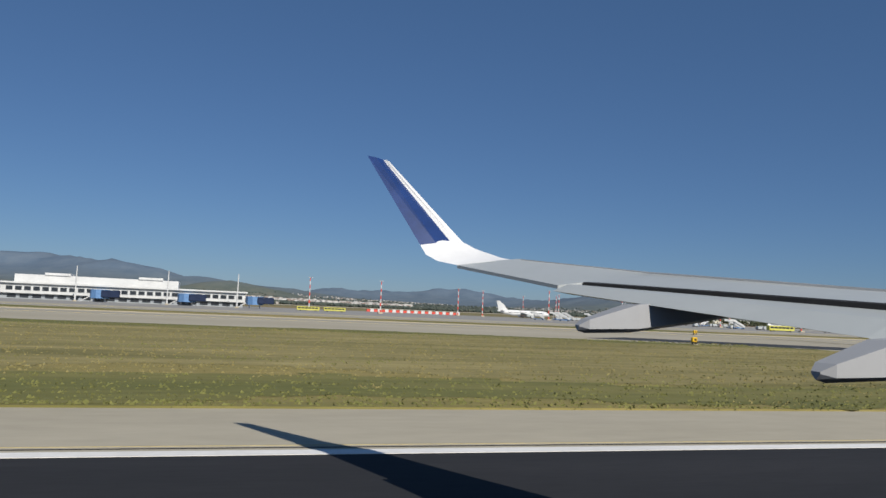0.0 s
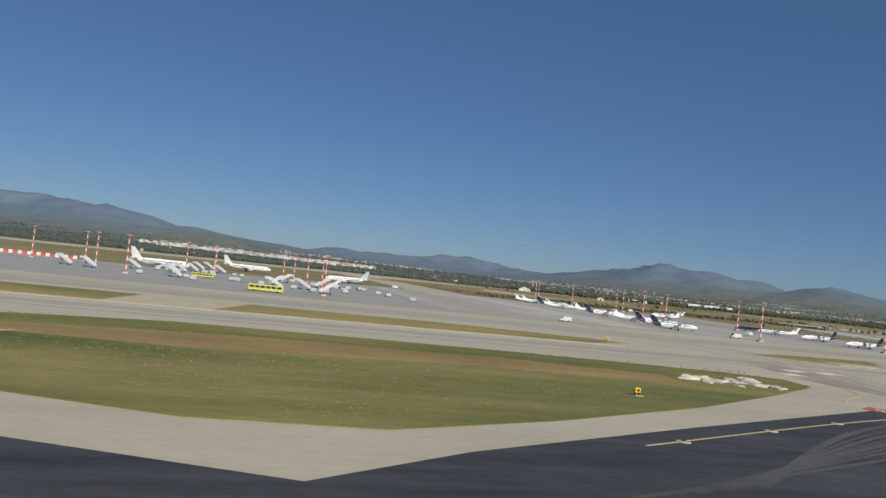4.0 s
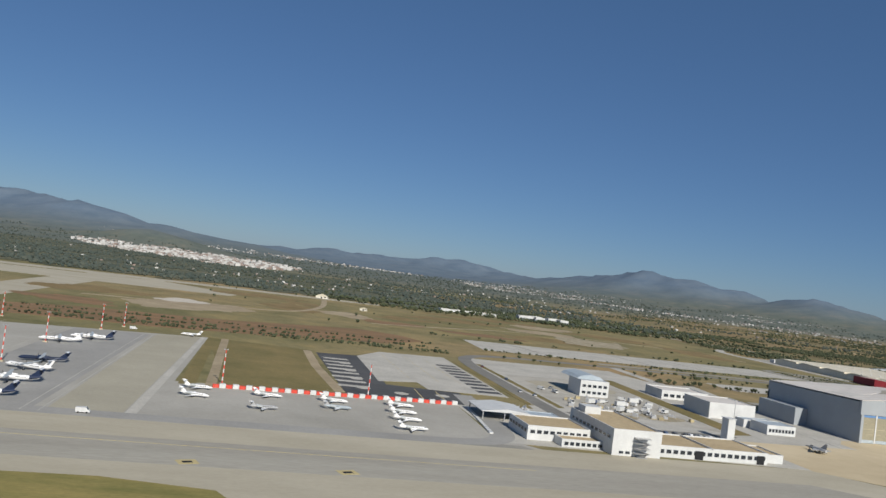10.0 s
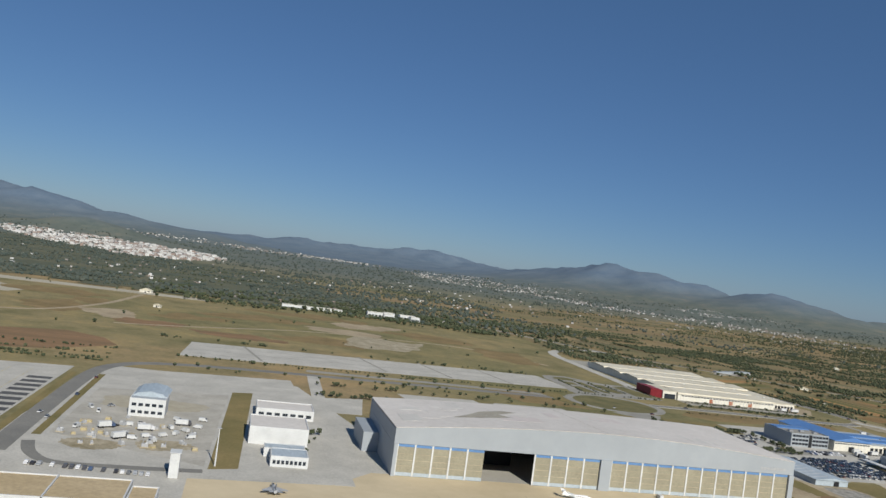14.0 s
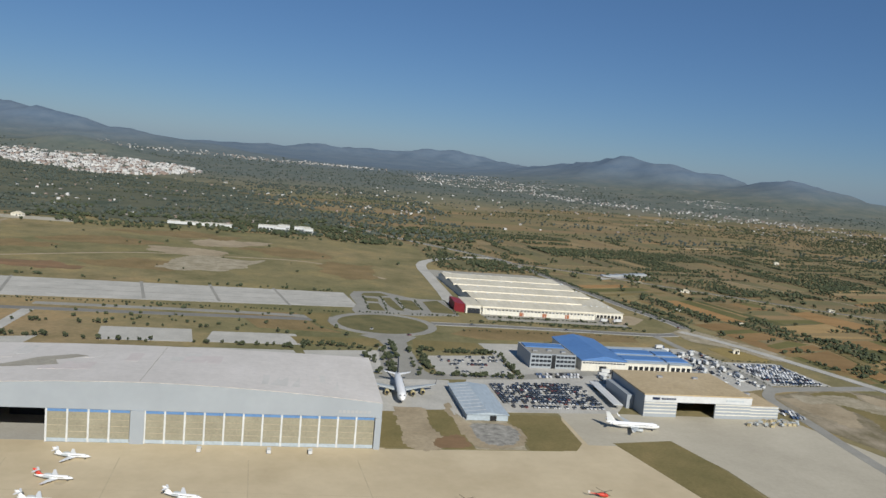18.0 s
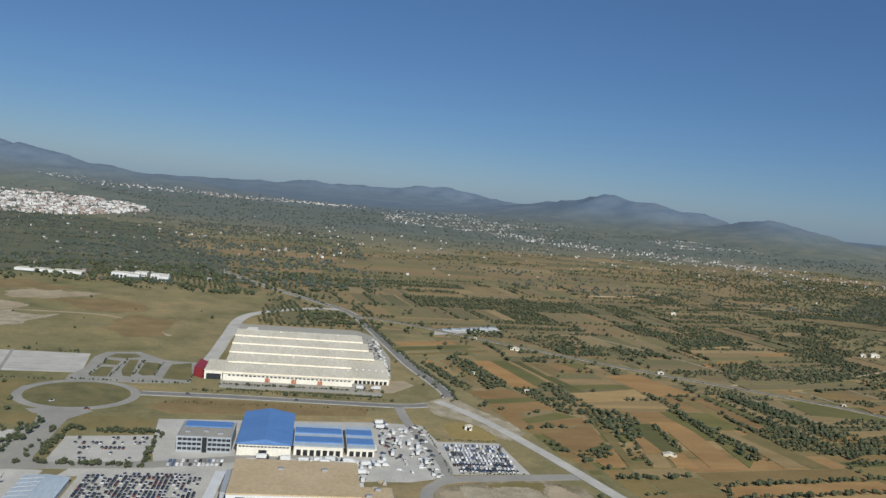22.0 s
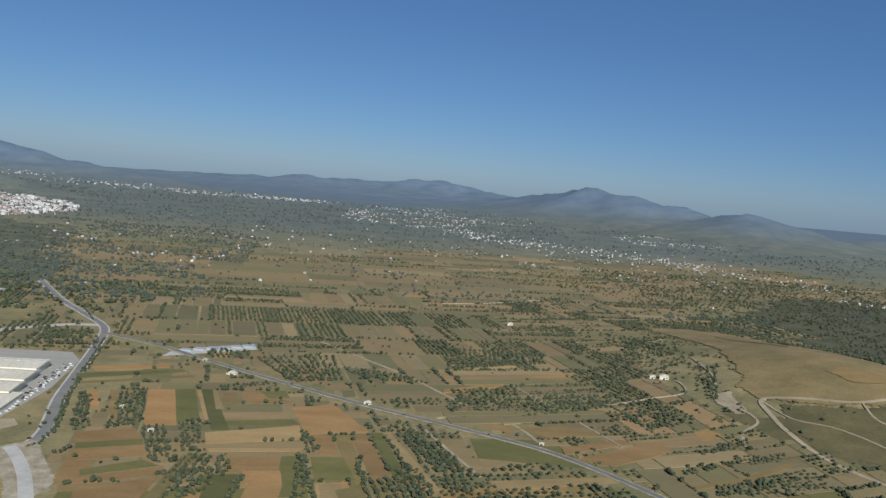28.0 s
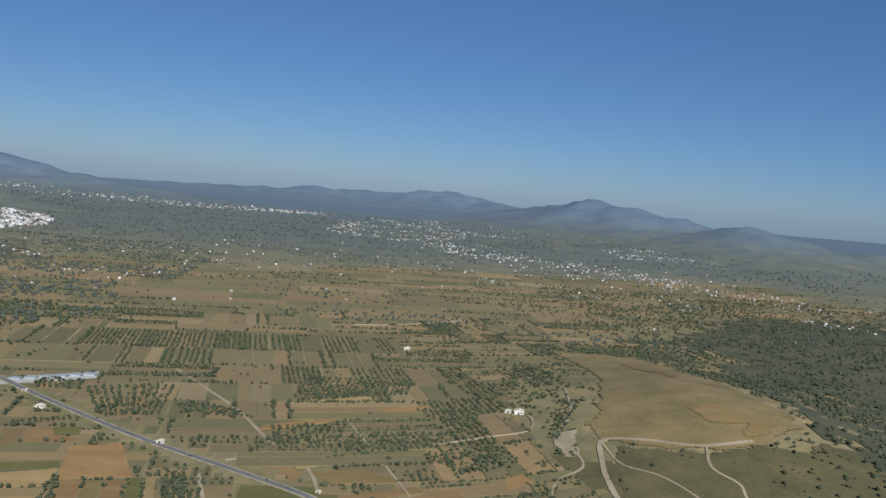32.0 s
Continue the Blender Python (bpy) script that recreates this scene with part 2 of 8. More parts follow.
def loft(rings, bm=None, caps=True):
    """A skin over rings of equally many points."""
    bm = bm or bmesh.new()
    vs = [[bm.verts.new(p) for p in ring] for ring in rings]
    n = len(rings[0])
    for a, b in zip(vs, vs[1:]):
        for i in range(n):
            bm.faces.new((a[i], a[(i + 1) % n], b[(i + 1) % n], b[i]))
    if caps:
        bm.faces.new(vs[0][::-1])
        bm.faces.new(vs[-1])
    bmesh.ops.recalc_face_normals(bm, faces=bm.faces[:])
    return bm


def smooth(ob, angle=40):
    me = ob.data
    me.shade_smooth()
    me.set_sharp_from_angle(angle=radians(angle))
    return ob


def slab(name, pts, top, material, label, category="pavement", depth=0.4, kind="structure", group=""):
    """A flat piece of the setting with a top at that height."""
    ob = link_mesh(name, prism(pts, top - depth, top), material)
    return tagged(ob, label, category, group, kind)


def ribbon(path, width):
    """The outline of a strip of even width along a plan line."""
    left, right = [], []
    for i, p in enumerate(path):
        a, b = path[max(i - 1, 0)], path[min(i + 1, len(path) - 1)]
        d = Vector((b[0] - a[0], b[1] - a[1])).normalized()
        w = width / 2
        left.append((p[0] - d.y * w, p[1] + d.x * w))
        right.append((p[0] + d.y * w, p[1] - d.x * w))
    return left, right


def strip(name, path, width, top, material, label, category="road", depth=0.3, kind="structure"):
    left, right = ribbon(path, width)
    bm = bmesh.new()
    rings = [[(r[0], r[1], top), (l[0], l[1], top), (l[0], l[1], top - depth), (r[0], r[1], top - depth)] for l, r in zip(left, right)]
    loft(rings, bm)
    return tagged(link_mesh(name, bm, material), label, category, "", kind)


def curve_line(pts, n=8):
    """A smooth plan line through points (Catmull-Rom)."""
    out = []
    P = [pts[0], *pts, pts[-1]]
    for i in range(1, len(P) - 2):
        p0, p1, p2, p3 = (Vector(P[k]) for k in (i - 1, i, i + 1, i + 2))
        for k in range(n):
            t = k / n
            q = 0.5 * (2 * p1 + (p2 - p0) * t + (2 * p0 - 5 * p1 + 4 * p2 - p3) * t * t + (3 * p1 - p0 - 3 * p2 + p3) * t ** 3)
            out.append((q.x, q.y))
    out.append(tuple(pts[-1]))
    return out


# ---- ground, hills ----
RIDGES = (
    (290, ((-2200, 3300, 60), (-1500, 3250, 110), (-900, 3250, 140), (-493, 3200, 146), (-281, 2924, 123), (-150, 2880, 104), (-60, 2860, 82), (50, 2820, 70), (145, 2810, 59), (256, 2793, 55), (300, 2790, 52), (345, 2790, 37), (480, 2800, 18))),
    (95, ((-60, 2060, 30), (72, 2025, 54), (160, 2000, 38), (260, 1960, 14))),
    (300, ((-900, 4150, 30), (-300, 4120, 40), (139, 4100, 50), (356, 4100, 63), (552, 4100, 61), (682, 4100, 86), (834, 4100, 81), (1092, 4100, 92), (1237, 4100, 114), (1368, 4100, 118), (1544, 4000, 90), (1732, 3800, 62))),
    (255, ((1450, 3400, 58), (1558, 3284, 66), (1650, 2980, 102), (1720, 2800, 126), (1758, 2707, 142), (1800, 2640, 127), (1884, 2494, 117), (1960, 2430, 100), (2038, 2359, 74), (2055, 2152, 99), (2130, 2080, 80), (2200, 2018, 57), (2280, 2027, 49), (2350, 2058, 52), (2700, 1900, 55), (3300, 1600, 50), (4500, 1500, 40))),
)


def crest(x, y):
    """Height of the ridges alone."""
    best = 0.0
    for w, line in RIDGES:
        for (x0, y0, z0), (x1, y1, z1) in zip(line, line[1:]):
            dx, dy = x1 - x0, y1 - y0
            t = max(0.0, min(1.0, ((x - x0) * dx + (y - y0) * dy) / (dx * dx + dy * dy)))
            d = math.hypot(x - x0 - t * dx, y - y0 - t * dy)
            if d < 5 * w:
                best = max(best, (z0 + t * (z1 - z0)) * math.exp((30 - math.hypot(d, 30)) / w))
    return best


def height(x, y):
    h = 16 * min(1.0, max(0.0, (y - 1150) / 1700))
    r = crest(x, y) if y > 1150 else 0.0
    h = (h ** 3 + r ** 3) ** (1 / 3)
    if r > 6:
        n = noise.fractal((x / 230, y / 230, 0.3), 0.85, 2.1, 6)
        gully = 0.22 - abs(noise.noise((x / 130, y / 95, 2.4))) - 0.5 * abs(noise.noise((x / 55, y / 48, 7.1)))
        h += n * min(7, 0.1 * r) + gully * min(16, 0.22 * r)
    if 1000 < x < 1480 and 200 < y < 860:
        h += 27 * math.exp(-(((x - 1255) / 75) ** 2 + ((y - 500) / 110) ** 2) / 2)
    return max(0.0, h - 0.25)


def make_ground():
    xs = [*range(-4500, -1000, 110), *range(-1000, 1080, 40), *range(1080, 1440, 20), *range(1440, 3000, 30), *range(3000, 6001, 110)]
    ys = [*range(-1500, 220, 120), *range(220, 800, 20), *range(800, 1200, 50), *range(1200, 4801, 30)]
    verts, uv = [], {}
    for y in ys:
        for x in xs:
            near = x < 1000 and y < 1150
            verts.append((x, y, 0.0 if near else height(x, y)))
    w = len(xs)
    faces = [(j * w + i, j * w + i + 1, (j + 1) * w + i + 1, (j + 1) * w + i) for j in range(len(ys) - 1) for i in range(w - 1)]
    me = bpy.data.meshes.new("ground")
    me.from_pydata(verts, [], faces)
    me.shade_smooth()
    m = bpy.data.materials.new("plain_and_hazed_hills")
    m.use_nodes = True
    nt = m.node_tree
    b = nt.nodes["Principled BSDF"]
    b.inputs["Roughness"].default_value = 0.95
    b.inputs["Specular IOR Level"].default_value = 0.1
    big = noise_of(nt, 0.0045, 5, 0.6)
    c1 = ramp(nt, big, [(0.30, (0.14, 0.136, 0.064)), (0.42, (0.192, 0.172, 0.086)), (0.55, (0.236, 0.196, 0.102)), (0.68, (0.28, 0.21, 0.115))])
    mid = noise_of(nt, 0.035, 6, 0.7)
    c2 = ramp(nt, mid, [(0.3, (0.55, 0.62, 0.55)), (0.5, (1.0, 1.0, 1.0)), (0.64, (1.3, 1.2, 1.12)), (0.76, (1.9, 1.75, 1.7))])
    c = mix(nt, 0.9, c1, c2, "MULTIPLY")
    fine = noise_of(nt, 0.5, 4, 0.7)
    c = mix(nt, 0.6, c, ramp(nt, fine, [(0.3, (0.75,) * 3), (0.7, (1.2,) * 3)]), "MULTIPLY")
    # hill slopes: scrub, with distance haze painted in as blue-grey
    sep = nt.nodes.new("ShaderNodeSeparateXYZ")
    nt.links.new(nt.nodes.new("ShaderNodeTexCoord").outputs["Object"], sep.inputs[0])
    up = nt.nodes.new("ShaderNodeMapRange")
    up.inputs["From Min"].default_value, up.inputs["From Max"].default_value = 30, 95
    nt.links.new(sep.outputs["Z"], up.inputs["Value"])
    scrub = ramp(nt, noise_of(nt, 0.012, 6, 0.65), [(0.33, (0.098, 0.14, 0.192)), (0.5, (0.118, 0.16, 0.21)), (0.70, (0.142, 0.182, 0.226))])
    # far plain: haze put into the colour as a grey-green drift with distance
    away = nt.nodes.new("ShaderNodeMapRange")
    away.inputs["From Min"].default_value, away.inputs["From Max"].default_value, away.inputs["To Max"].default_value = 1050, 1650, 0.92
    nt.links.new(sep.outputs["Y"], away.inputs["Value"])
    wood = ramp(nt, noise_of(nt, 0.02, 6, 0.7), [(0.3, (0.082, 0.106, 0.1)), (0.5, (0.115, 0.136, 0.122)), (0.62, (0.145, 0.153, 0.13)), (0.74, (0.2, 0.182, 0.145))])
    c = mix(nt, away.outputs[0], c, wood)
    # past 2200 m the same haze blue is mixed into the base colour
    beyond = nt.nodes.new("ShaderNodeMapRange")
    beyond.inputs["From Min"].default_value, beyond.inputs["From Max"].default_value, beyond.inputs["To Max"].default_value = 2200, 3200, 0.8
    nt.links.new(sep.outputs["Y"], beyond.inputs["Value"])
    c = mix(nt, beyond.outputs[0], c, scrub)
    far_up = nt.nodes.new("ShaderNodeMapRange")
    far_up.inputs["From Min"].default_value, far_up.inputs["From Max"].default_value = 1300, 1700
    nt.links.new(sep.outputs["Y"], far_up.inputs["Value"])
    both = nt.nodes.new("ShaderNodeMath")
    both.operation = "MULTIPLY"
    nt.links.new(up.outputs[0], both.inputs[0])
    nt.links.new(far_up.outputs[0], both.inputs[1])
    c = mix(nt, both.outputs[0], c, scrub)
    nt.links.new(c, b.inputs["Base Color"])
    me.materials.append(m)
    return tagged(new("ground", me), "plain of dry scrub and fields rising to hills with haze in their colour", "ground", "", "structure")


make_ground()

# ---- airfield pavements ----
M["yard"] = surface("dusty_yard_concrete", (0.33, 0.31, 0.265), (0.46, 0.43, 0.37), 0.12, 1.0, 0.85, speck=0.5)
M["lane"] = surface("worn_lane", (0.30, 0.28, 0.235), (0.37, 0.35, 0.295), 0.05, 1.5, 0.85, stretch=(0.2, 2.0, 1))
M["worn"] = surface("tyre_darkened_concrete", (0.30, 0.275, 0.22), (0.39, 0.36, 0.29), 0.12, 2.0, 0.85)
M["bayolive"] = surface("olive_tan_concrete", (0.325, 0.30, 0.23), (0.39, 0.36, 0.28), 0.05, 1.2, 0.85, speck=0.35)
M["meadowgrass"] = surface("tawny_grass", (0.19, 0.125, 0.05), (0.30, 0.215, 0.085), 0.15, 2.0, 0.95, bump=0.3, stretch=(0.3, 1, 1))
M["smear"] = surface("rubber_smeared_concrete", (0.235, 0.215, 0.17), (0.33, 0.30, 0.24), 0.15, 2.0, 0.85, speck=0.3)
M["pinkmark"] = surface("worn_pink_marking", (0.52, 0.41, 0.37), (0.66, 0.55, 0.50), 1.5, 10, 0.8)
M["tanpale"] = surface("pale_tan_concrete", (0.385, 0.345, 0.265), (0.47, 0.425, 0.33), 0.04, 0.8, 0.85, speck=0.3)
M["rough"] = surface("rough_building_ground", (0.125, 0.105, 0.048), (0.36, 0.30, 0.215), 0.09, 0.7, 0.95, stretch=(1, 0.6, 1))
M["stony"] = surface("stony_waste_ground", (0.22, 0.185, 0.11), (0.43, 0.375, 0.275), 0.15, 1.2, 0.95)
M["worn_road"] = surface("dark_road_asphalt", (0.125, 0.122, 0.115), (0.18, 0.175, 0.16), 0.08, 2, 0.9)
M["dullgreen"] = surface("dull_olive_turf", (0.10, 0.098, 0.04), (0.185, 0.158, 0.07), 0.09, 2.0, 0.95)
M["midroad"] = surface("grey_road_asphalt", (0.165, 0.16, 0.145), (0.225, 0.215, 0.19), 0.08, 2, 0.9)
M["rubble"] = surface("broken_grey_rubble", (0.15, 0.14, 0.12), (0.40, 0.38, 0.33), 0.5, 3.0, 0.95)
M["tyre"] = surface("tyre_rubbed_concrete", (0.335, 0.30, 0.224), (0.415, 0.376, 0.29), 0.3, 3.0, 0.85, speck=0.4)
M["drysoil"] = surface("dry_planted_soil", (0.165, 0.122, 0.052), (0.26, 0.185, 0.085), 0.06, 0.8, 0.95)
M["greyapron"] = surface("grey_apron_asphalt", (0.265, 0.258, 0.238), (0.335, 0.325, 0.30), 0.05, 1.2, 0.85, speck=0.4)
M["tandark"] = surface("stained_tan_concrete", (0.395, 0.325, 0.212), (0.49, 0.405, 0.272), 0.2, 1.0, 0.85, speck=0.3)
M["straw_ground"] = surface("dry_straw_ground", (0.22, 0.17, 0.06), (0.32, 0.24, 0.09), 0.06, 0.8, 0.95)
slab("taxiway", [(-260, 10.7), (760, 10.7), (760, 40), (490, 128), (463, 156), (-260, 156)], 0.03, M["concrete"], "sun-bleached concrete taxiway and shoulder", "taxiway")
slab("runway", [(-260, -12), (760, -12), (760, 10.7), (-260, 10.7)], 0.03, M["asphalt"], "dark asphalt runway with rubber streaks", "runway")
slab("runway_edge_line", [(-260, 10.72), (760, 10.72), (760, 11.06), (-260, 11.06)], 0.035, M["linewhite"], "painted white runway edge line", "marking")
slab("runway_shoulder", [(-260, -15), (760, -15), (760, -12), (-260, -12)], 0.03, M["concrete"], "concrete shoulder beside the runway", "pavement")
G1 = [(-250, 15.3), (30, 15.3), (50, 15.6), (56, 17.5), (59.5, 21.5), (60, 28), (58, 38), (52, 48), (44, 54), (24, 60), (-20, 62), (-250, 62)]
G2 = [(84, 61), (93, 54.5), (103, 49), (121, 41), (130, 37), (139, 36.5), (150, 41.5), (164, 49.5), (179, 60), (189, 68), (190, 73), (184, 76), (157, 80), (127, 82), (103, 74)]
G3 = [(-250, 103), (150, 102), (182, 103.5), (190, 107.5), (186, 111), (160, 117), (118, 120), (-250, 120)]
G4 = [(212, 108), (219, 102.5), (246, 97.2), (310, 96.4), (330, 98.6), (338, 106), (334, 114), (318, 117.5), (270, 116.5), (240, 115.5), (220, 112.5)]
G5 = [(200, 34), (213, 48), (228, 63), (238, 68), (252, 74.5), (280, 78), (340, 80), (430, 70), (740, 20), (740, 15.3), (200, 15.3)]
G6 = [(362, 108), (368, 114), (388, 120), (425, 125), (480, 118), (570, 70), (430, 76), (370, 90)]
M["island_grass"] = surface("green_island_grass", (0.07, 0.092, 0.02), (0.24, 0.205, 0.07), 0.09, 2.5, 0.95, bump=0.4, stretch=(0.3, 1, 1))
for nm, o in (("grass_verge", G1), ("grass_island", G2), ("grass_strip", G3), ("grass_strip", G4), ("grass_verge", G5), ("grass_strip", G6)):
    slab(nm, o, 0.07, M["island_grass" if o in (G2, G5) else "grass"], "green and straw airfield grass between the taxiways" if o in (G2, G5) else "dry yellow-green airfield grass between the taxiways", "grass")
slab("dry_grass_band", [(100, 66), (125, 72), (140, 74), (150, 71.6), (155.7, 72.7), (165.4, 70.2), (172.5, 68.4), (171.6, 64), (162.8, 63.2), (151.8, 64.3), (130, 62)], 0.078, M["meadowgrass"], "tawny seeding grass in the island's middle", "grass")
slab("exit_taxiway_asphalt", [(40, 68.5), (65, 58), (78, 51.5), (99, 41.5), (116, 35.5), (145, 23), (157, 11.76), (128, 11.76), (107, 26), (86, 37), (70, 44.5), (33, 63)], 0.045, M["blacktop"], "fresh black asphalt down the middle of the exit taxiway", "taxiway")
slab("exit_taxiway_asphalt", [(112, 11.76), (142, 33), (159, 42), (187, 56), (226, 78.5), (231, 69.5), (199, 51), (173, 36), (140, 11.76)], 0.048, M["blacktop"], "black asphalt exit taxiway with worn tyre marks", "taxiway")

# ---- aprons, roads, lots ----
slab("apron", [(-260, 156), (398, 156), (390, 166), (391, 204), (320, 200), (322, 298), (256, 284), (236, 302), (185, 302), (130, 266), (-260, 266)], 0.032, M["apron"], "wide grey concrete aircraft apron with stained stands", "apron")
slab("taxilane_link", [(200, 290), (224, 290), (240, 655), (212, 655)], 0.04, M["concrete"], "pale taxiway running far out to the other runway", "taxiway")
slab("far_taxiway", [(-600, 560), (212, 650), (440, 652), (440, 672), (206, 680), (-600, 585)], 0.036, M["concrete"], "distant concrete taxiway", "taxiway")
slab("tan_apron", [(463, 155), (497, 128), (580, 90), (725, 60), (714, 150), (699, 205), (690, 231), (680, 199), (631.5, 198), (631.5, 198.85), (507, 198.85), (496, 186), (463, 184)], 0.034, M["tan"], "tan concrete apron before the big hangar", "apron")
slab("hangar_apron", [(689, 231.8), (689, 204), (697, 204), (716, 207), (722, 188), (729, 120), (738, 100), (870, 90), (782, 192), (768, 231.8)], 0.038, M["tanpale"], "grey concrete apron before the smaller hangar", "apron")
slab("works_yard", [(391, 160), (463, 156), (463, 184), (512, 186), (512, 240), (494, 312), (424, 320), (414, 206), (391, 204)], 0.033, M["lot"], "worn asphalt yard round the low buildings", "yard")
slab("works_compound", [(427, 215), (428, 276), (469, 282), (466, 194)], 0.045, M["yard"], "pale concrete plant compound", "yard")
slab("dark_apron", [(362, 205), (394, 202), (397, 222), (376, 226), (376, 289), (360, 286)], 0.04, M["darklot"], "patched dark asphalt apron", "apron")
slab("new_apron", [(374.5, 231), (387, 236), (388, 224), (412, 222), (413, 311), (386, 308), (375, 288)], 0.05, M["lot"], "new pale concrete apron", "apron")
slab("lawn", [(332, 197), (322, 299), (357, 291), (359, 206)], 0.04, M["lawn"], "dry mown lawn beside the apron", "grass")
slab("lawn", [(467, 192), (470, 288), (477, 290), (474, 194)], 0.05, M["lawn"], "narrow dry grass strip between yards", "grass")
slab("red_earth_bank", [(215, 312), (300, 316), (340, 325), (395, 345), (418, 372), (409, 392), (390, 405), (326, 376), (262, 366), (226, 345)], 0.03, M["redsoil"], "ploughed red earth strip beyond the apron", "soil")
slab("bare_patch", [(780, 258), (812, 272), (832, 262), (834, 230), (786, 197), (775, 223)], 0.04, M["rough"], "rough brown building ground beside the apron", "soil")
LOTS = (
    [(428, 290), (433, 317), (492, 324), (493, 304)], [(496, 292), (518, 298), (514, 269), (498, 268)], [(445, 362), (447, 409), (632, 417), (638, 380)],
    [(535, 317), (568, 319), (571, 299), (538, 297)], [(576, 317), (608, 319), (611, 302), (575, 300)], [(611, 294), (640, 299), (643, 268), (615, 270)], [(571, 291.5), (607.5, 293.5), (611, 277), (580, 266.5)],
    [(657, 294), (686, 299), (686, 270), (658, 266)], [(671, 258), (710, 263), (715, 241), (709, 232), (671, 230)], [(786, 305), (812, 306), (816, 274), (788, 271)],
    [(758, 322), (783, 324), (788, 268), (766, 262)], [(692, 280), (760, 283), (764, 262), (720, 262), (690, 268)],
)
slab("depot_yard", [(683, 318), (711, 320.5), (767, 326), (784, 324.5), (788.5, 300), (786, 268), (772, 262.5), (665, 258), (668, 268), (690, 272), (686, 290)], 0.043, M["lot"], "pale concrete yard round the depot and its office", "yard")
slab("warehouse_yard", [(699, 367), (757, 368), (771, 364), (773, 389), (778, 397), (782, 447), (777, 505), (767, 523), (691, 521), (689.5, 500), (694, 487), (698, 381)], 0.047, M["lane"], "worn grey paving round the warehouse", "yard")
for o in LOTS:
    slab("car_park", o, 0.046, M["lot"], "pale concrete car park with faded bays", "car park")
slab("parking_apron", [(613, 266), (660, 262), (658, 222), (640, 222), (628, 230), (628, 252)], 0.044, M["lot"], "pale concrete stand behind the hangar", "apron")
slab("lawn", [(631, 199), (629, 228), (637.5, 228), (638.5, 199)], 0.05, M["lawn"], "scrubby grass beside the hangar", "grass")
slab("lawn", [(645.2, 230), (655, 231), (655.5, 199.2), (645.2, 199)], 0.05, M["lawn"], "scrubby grass with bare earth", "grass")
slab("bare_patch", [(655.7, 229), (657.6, 221.8), (670, 221.8), (670, 199.2), (655.9, 199.2)], 0.05, M["stony"], "rough pale bare earth beside the shed", "soil")
slab("lawn", [(671, 228), (688, 228), (687.5, 205), (684, 199.5), (671, 199.2)], 0.05, M["lawn"], "scrubby grass beside the apron", "grass")
slab("pale_path", [(638.7, 231), (645, 231), (645, 199), (638.9, 199)], 0.052, M["soil"], "pale earth strip through grass", "path")
slab("grass_island", [(697, 206), (716, 209), (721, 190), (726, 120), (709, 110), (706, 168)], 0.05, M["lawn"], "dry grass patch beside the apron", "grass")

strip("avenue", curve_line([(419.5, 196), (419.5, 250), (421, 303), (428, 325), (445, 336), (480, 341), (560, 345), (626, 349)]), 5.5, 0.05, M["midroad"], "grey asphalt perimeter road")
strip("service_road", curve_line([(424.5, 206), (427.5, 196), (434, 189.5), (450, 189), (466, 190)]), 3.0, 0.0625, M["midroad"], "grey asphalt road round the plant yard")
strip("avenue", curve_line([(500, 353), (585, 355), (628, 352)]), 5, 0.054, M["road"], "grey asphalt dual carriageway")
strip("road_shoulder", curve_line([(669, 352), (705, 353), (750, 352), (778, 352), (792, 356.5), (801.5, 365), (802.5, 380), (797.5, 404), (791, 434), (783.5, 484), (775, 540), (763.5, 597), (736, 642), (702, 693), (672, 748), (631, 825), (571, 937)]), 6.6, 0.0585, M["lot"], "pale concrete edges of the road past the warehouse", "verge")
strip("avenue", curve_line([(669, 352), (705, 353), (750, 352), (778, 352), (792, 356.5), (801.5, 365), (802.5, 380), (797.5, 404), (791, 434), (783.5, 484), (775, 540), (763.5, 597), (736, 642), (702, 693), (672, 748), (631, 825), (571, 937)]), 4.6, 0.0625, M["midroad"], "grey asphalt road past the warehouse")
strip("road_shoulder", curve_line([(768, 580), (812, 551), (846, 521), (891, 483), (935, 448), (985, 414), (1022, 387), (1046, 357), (1069, 318), (1090, 270)]), 4.6, 0.5, M["stony"], "pale gravel shoulders of the country road", "verge")
strip("country_road", curve_line([(768, 580), (812, 551), (846, 521), (891, 483), (935, 448), (985, 414), (1022, 387), (1046, 357), (1069, 318), (1090, 270)]), 3.0, 0.52, M["worn_road"], "straight dark grey country road through fields")
strip("service_road", curve_line([(687, 400), (689, 430), (690, 480), (692, 540), (706, 572), (738, 600), (758, 604)]), 7, 0.0605, M["lot"], "pale concrete service road round the warehouse")
strip("service_road", curve_line([(777, 352), (779, 325), (784.5, 292), (786.5, 276), (784, 266), (777, 255), (775.5, 238), (774.5, 226), (773, 213), (771.5, 194), (770.5, 172)]), 4.2, 0.06, M["road"], "grey asphalt service road")
strip("concrete_track", curve_line([(796, 362), (803, 352), (814, 331), (828, 295), (842, 253), (852, 225), (866, 190)]), 5, 0.235, M["lot"], "pale concrete track beside the fields")
strip("avenue", [(648, 330), (644, 300), (642, 262)], 9, 0.058, M["road"], "approach road to the roundabout")
strip("service_road", [(520, 262), (560, 262), (642, 264), (690, 270), (760, 292)], 6, 0.05, M["road"], "asphalt road behind the hangar")
strip("service_road", [(499, 186), (499, 220), (500, 260), (501, 300), (502, 340)], 5, 0.066, M["lot"], "pale concrete road beside the hangar")
strip("earth_track", curve_line([(912, 594), (940, 552), (967, 511), (997, 452), (1016, 424), (1024, 394)]), 1.8, 0.3, M["soil"], "pale earth farm track", "track")
